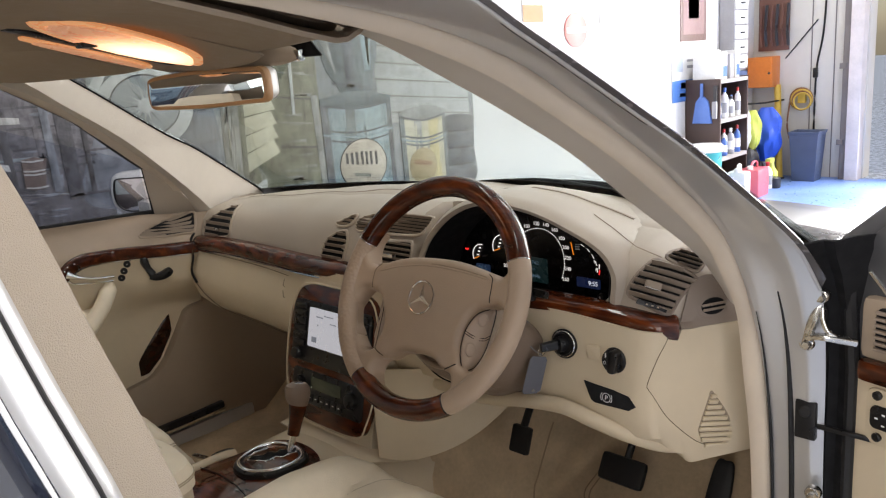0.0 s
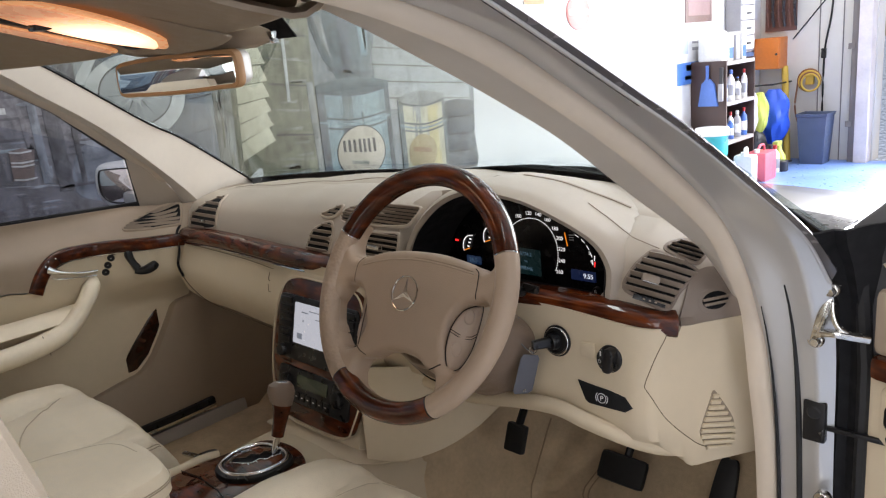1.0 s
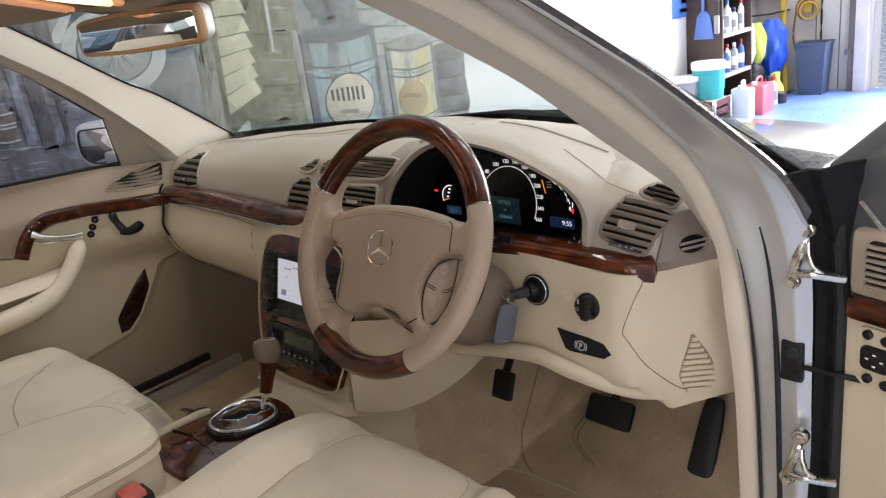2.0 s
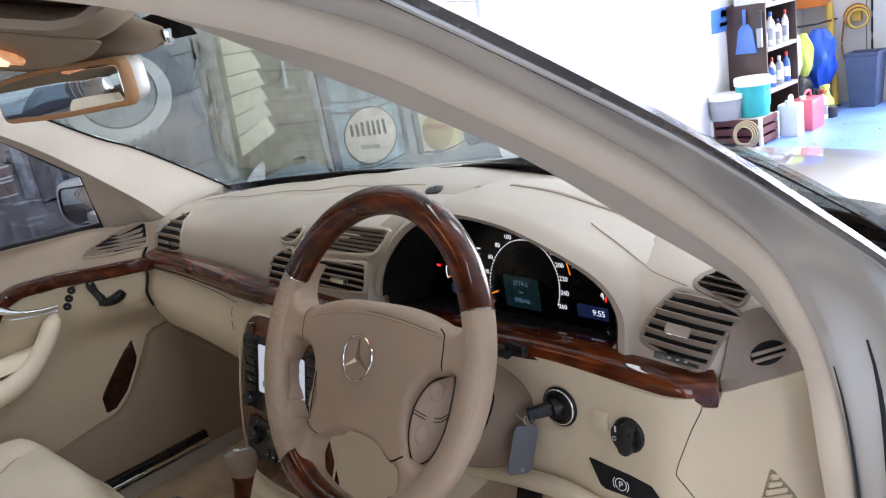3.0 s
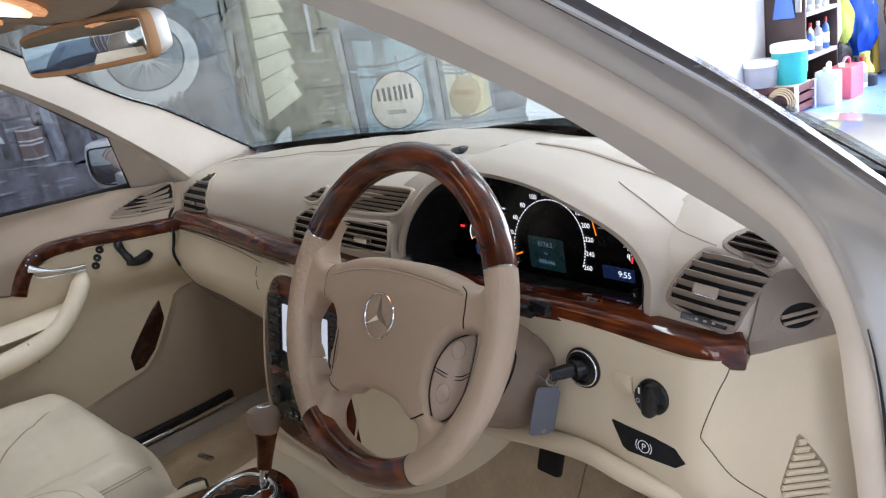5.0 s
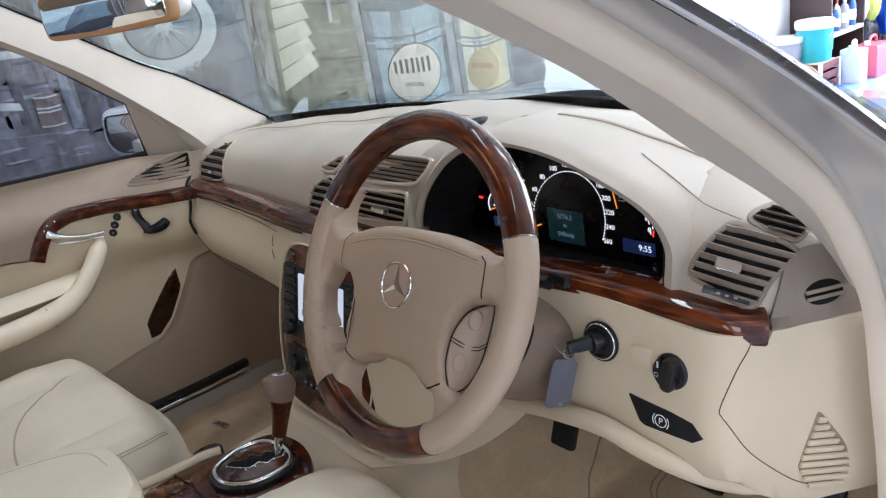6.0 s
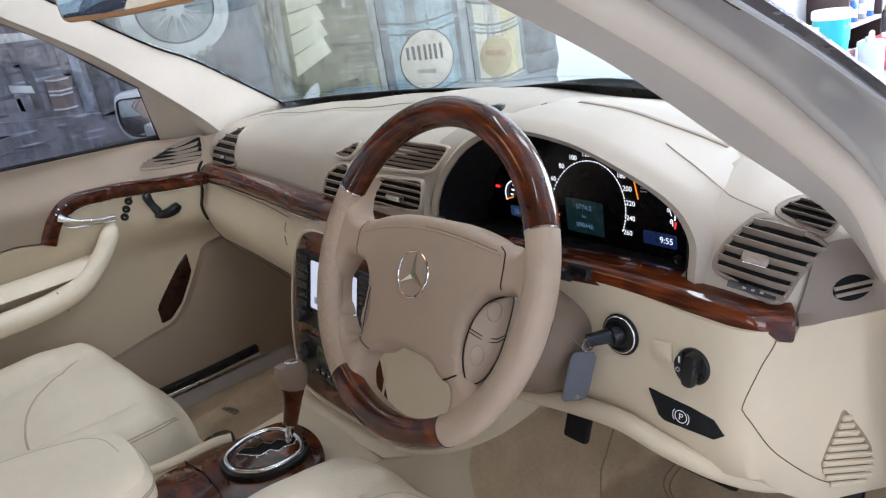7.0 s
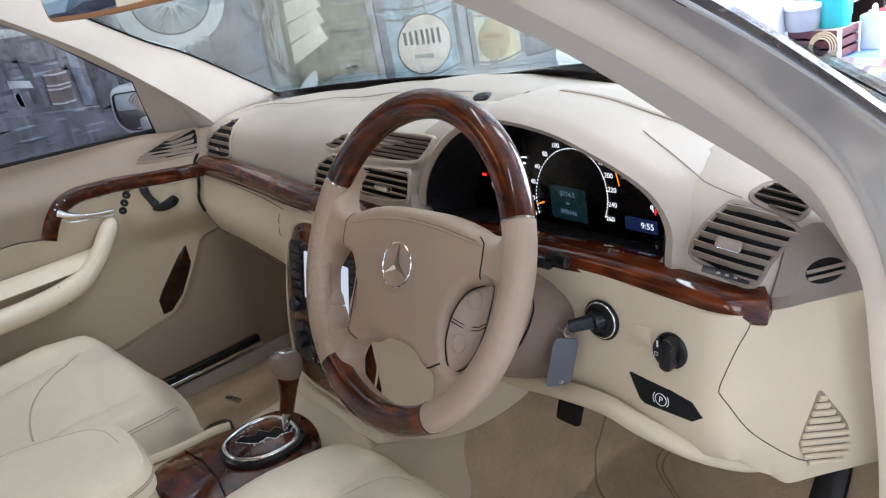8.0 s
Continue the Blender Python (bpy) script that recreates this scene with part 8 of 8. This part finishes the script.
# end wall: orange cabinet, yellow pole, hose reel, cable, bin, post
oc = thing("first_aid_box", "orange metal wall cabinet on the end wall", "cabinet", (-1.70, 6.72, .87))
part("cabinet_body", block((-1.83, 6.60, .865), (-1.60, 6.80, 1.15), None, .008), mat("orange_enamel", (.62, .17, .025), .4), oc, "orange cabinet body")
part("cabinet_door", block((-1.825, 6.585, .87), (-1.605, 6.60, 1.145), None, .004), bpy.data.materials["orange_enamel"], oc, "orange cabinet door")
part("door_knob", lathe(fr((-1.62, 6.585, 1.0), (1, 0, 0), (0, 0, 1)), [(.01, 0), (.012, .012), (0, .014)], 10), CM["black"], oc)
yp = thing("yellow_pole", "yellow steel guard pole leaning at the wall", "pole", (-1.52, 6.6, 0))
part("pole_tube", sweep([(-1.515, 6.62, 0), (-1.60, 6.74, .88)], ring(.030, 14)), mat("yellow_enamel", (.62, .40, .06), .45), yp)
part("pole_base", lathe(fr((-1.515, 6.62, 0), (1, 0, 0), (0, 1, 0)), [(.042, 0), (.042, .015), (.032, .02)], 16), CM["black"], yp)
hr = thing("hose_coil", "yellow and brown air hose coil on the wall", "hose", (-1.38, 6.72, .75))
for k in range(4):
    part("hose_loop", torus(fr((-1.385 + .008 * k, 6.76 - .016 * k, .74 - .006 * k), (1, 0, 0), (0, 0, 1)), .10 - .008 * k, .009, 30, 8), bpy.data.materials["yellow_enamel"] if k % 2 else mat("brown_hose" + "x" * k, (.22, .09, .04), .5), hr)
part("hose_tail", sweep(crv([(-1.48, 6.74, .72), (-1.50, 6.74, .5), (-1.46, 6.74, .35), (-1.40, 6.74, .42)], 20), ring(.008, 8)), bpy.data.materials["brown_hose"], hr)
part("hose_bracket", block((-1.42, 6.76, .70), (-1.35, 6.80, .80), None, .004), bpy.data.materials["yellow_enamel"], hr)
cb = thing("wall_cable", "dark cable and air line down the end wall", "cable", (-1.25, 6.79, .8))
part("cable_run", sweep(crv([(-1.20, 6.79, 1.9), (-1.22, 6.79, 1.35), (-1.27, 6.79, 1.0), (-1.275, 6.79, .5), (-1.28, 6.79, .1)], 24), ring(.009, 8)), M_BLACK, cb)
part("cable_joint", block((-1.295, 6.77, .93), (-1.255, 6.80, 1.02), None, .006), M_BLACK, cb)
part("cable_branch", sweep([(-1.27, 6.79, 1.45), (-1.55, 6.79, 1.12)], ring(.006, 6)), M_BLACK, cb)
bn = thing("waste_bin", "tall slate-blue plastic waste bin", "bin", (-1.26, 6.60, 0))
rows = [[(-1.265 + sx * w, 6.60 + sy * w * .9, z) for sx, sy in ((-1, -1), (1, -1), (1, 1), (-1, 1))] for z, w in ((0, .095), (.01, .10), (.43, .125), (.435, .132), (.455, .132), (.455, .120), (.42, .118))]
bm = bmesh.new()
grid(bm, rows, loop_v=True)
bm.faces.new([bm.verts.new(q) for q in rows[0]])
bmesh.ops.remove_doubles(bm, verts=bm.verts, dist=.0005)
part("bin_body", bm, mat("slate_blue_plastic", (.075, .10, .17), .5), bn, "slate-blue bin body")
part("bin_rim", sweep([(-1.265 + sx * .132, 6.60 + sy * .119, .455) for sx, sy in ((-1, -1), (1, -1), (1, 1), (-1, 1))], ring(.007, 6), (0, 0, 1), True), bpy.data.materials["slate_blue_plastic"], bn)
ps = thing("door_post", "dark steel door post with pale reveal", "post", (-.98, 6.74, 0))
part("post_channel", block((-1.02, 6.70, 0), (-.965, 6.80, 3.2), None, .004), mat("grey_brown_steel", (.16, .14, .13), .5), ps, "dark steel channel")
for z in (.32, 1.0, 1.75):
    part("post_bracket", block((-1.045, 6.69, z), (-.99, 6.71, z + .05), None, .003), bpy.data.materials["grey_brown_steel"], ps)
for x in (-1.32, -1.12):
    part("panel_joint", block((x - .004, 6.792, 0), (x + .004, 6.80, 3.2), None, .001), bpy.data.materials["grey_brown_steel"], ps)
part("reveal", block((-.96, 6.66, 0), (-.85, 6.80, 3.2), None, .01), mat("pale_reveal_paint", (.66, .60, .57), .6), ps, "pale painted reveal")
# wall pictures, notices and stacked drawers
dr = thing("parts_cabinet", "white stacked parts cabinet on the wall", "cabinet", (-1.79, 6.15, 1.1))
part("drawer_case", block((-1.855, 6.02, 1.06), (-1.72, 6.30, 1.72), None, .004), CM["grey"], dr, "grey drawer case")
for k in range(5):
    d_ = part("drawer", block((-1.725, 6.03, 1.075 + .128 * k), (-1.705, 6.29, 1.19 + .128 * k), None, .006), CM["white"], dr, "white drawer")
    part("drawer_pull", block((-1.708, 6.12, 1.12 + .128 * k), (-1.695, 6.20, 1.135 + .128 * k), None, .003), CM["black"], d_)
tb = thing("blue_case", "dark blue tool case under the drawers", "case", (-1.79, 6.15, .92))
part("case_body", block((-1.855, 6.05, .93), (-1.70, 6.28, 1.05), None, .015), mat("navy_case", (.06, .10, .2), .5), tb)
tl_ = thing("tool_rack", "wall rack with brown leather tool belts", "tool rack", (-1.66, 6.78, 1.25))
part("rack_board", block((-1.80, 6.77, 1.20), (-1.52, 6.80, 1.9), None, .004), mat("rack_brown", (.16, .07, .05), .6), tl_)
for k in range(6):
    part("hung_tool", sweep(crv([(-1.77 + .05 * k, 6.755, 1.62), (-1.775 + .05 * k, 6.74, 1.4), (-1.765 + .05 * k, 6.75, 1.24)], 8), ring(.014 if k % 2 else .009, 8)), CM["black"] if k % 2 else bpy.data.materials["rack_brown"], tl_)


def notice(name, y0, z0, y1, z1, label, bands, base=None, cat="poster"):
    n_ = thing(name, label, cat, (-1.858, (y0 + y1) / 2, z0))
    part("sheet", block((-1.858, y0, z0), (-1.852, y1, z1), None, .001), base or CM["white"], n_)
    for (a, b, c, d, m_) in bands:
        part("print_bar", block((-1.8525, y0 + (y1 - y0) * a, z0 + (z1 - z0) * b), (-1.8505, y0 + (y1 - y0) * c, z0 + (z1 - z0) * d), None, 0), m_, n_)
    return n_


M_PBLUE = mat("poster_blue", (.07, .20, .55), .4)
notice("wall_poster", 5.12, .85, 5.56, 1.34, "white and blue printed poster on the wall", [(0, 0, 1, .36, M_PBLUE), (.35, .22, .8, .32, CM["white"]), (.3, .08, .95, .14, CM["white"]), (.15, .5, .42, .85, mat("poster_pale", (.45, .52, .62), .5)), (.6, .55, .9, .6, CM["grey"]), (.6, .66, .9, .7, CM["grey"])])
notice("wall_sign", 4.05, 1.50, 5.03, 1.72, "white framed sign with a grey line of print", [(.02, .04, .98, .07, CM["grey"]), (.02, .93, .98, .96, CM["grey"]), (.08, .3, .9, .55, mat("sign_print", (.45, .43, .41), .6))], None, "sign")
rd = thing("round_sign", "faded red round enamel sign", "sign", (-1.857, 3.75, 1.36))
part("sign_disc", plate(ell(.135, .115, 40), fr((-1.851, 3.745, 1.462), (0, 1, 0), (0, 0, 1)), .006, .002), mat("faded_red_enamel", (.62, .20, .18), .4), rd)
part("sign_band", plate(rrect(-.115, -.02, .115, .02, .01), fr((-1.849, 3.745, 1.462), (0, 1, 0), (0, 0, 1)), .003, .001), mat("sign_cream", (.7, .6, .55), .4), rd)
notice("wall_picture", 3.16, 1.52, 3.37, 1.75, "orange and white framed print", [(0, 0, 1, .45, mat("print_orange", (.60, .20, .07), .5)), (.2, .55, .8, .9, CM["grey"])])
notice("wall_picture", 5.27, 1.34, 5.75, 1.80, "brown framed picture with dark shapes", [(.1, .12, .9, .9, mat("picture_mauve", (.26, .17, .17), .5)), (.3, .4, .7, .95, CM["black"])], mat("picture_frame_brown", (.16, .10, .09), .5), "picture")
notice("price_list", 5.62, 1.00, 5.80, 1.30, "white printed price list on the wall", [(.15, .1 + .14 * k, .85, .14 + .14 * k, CM["grey"]) for k in range(6)])
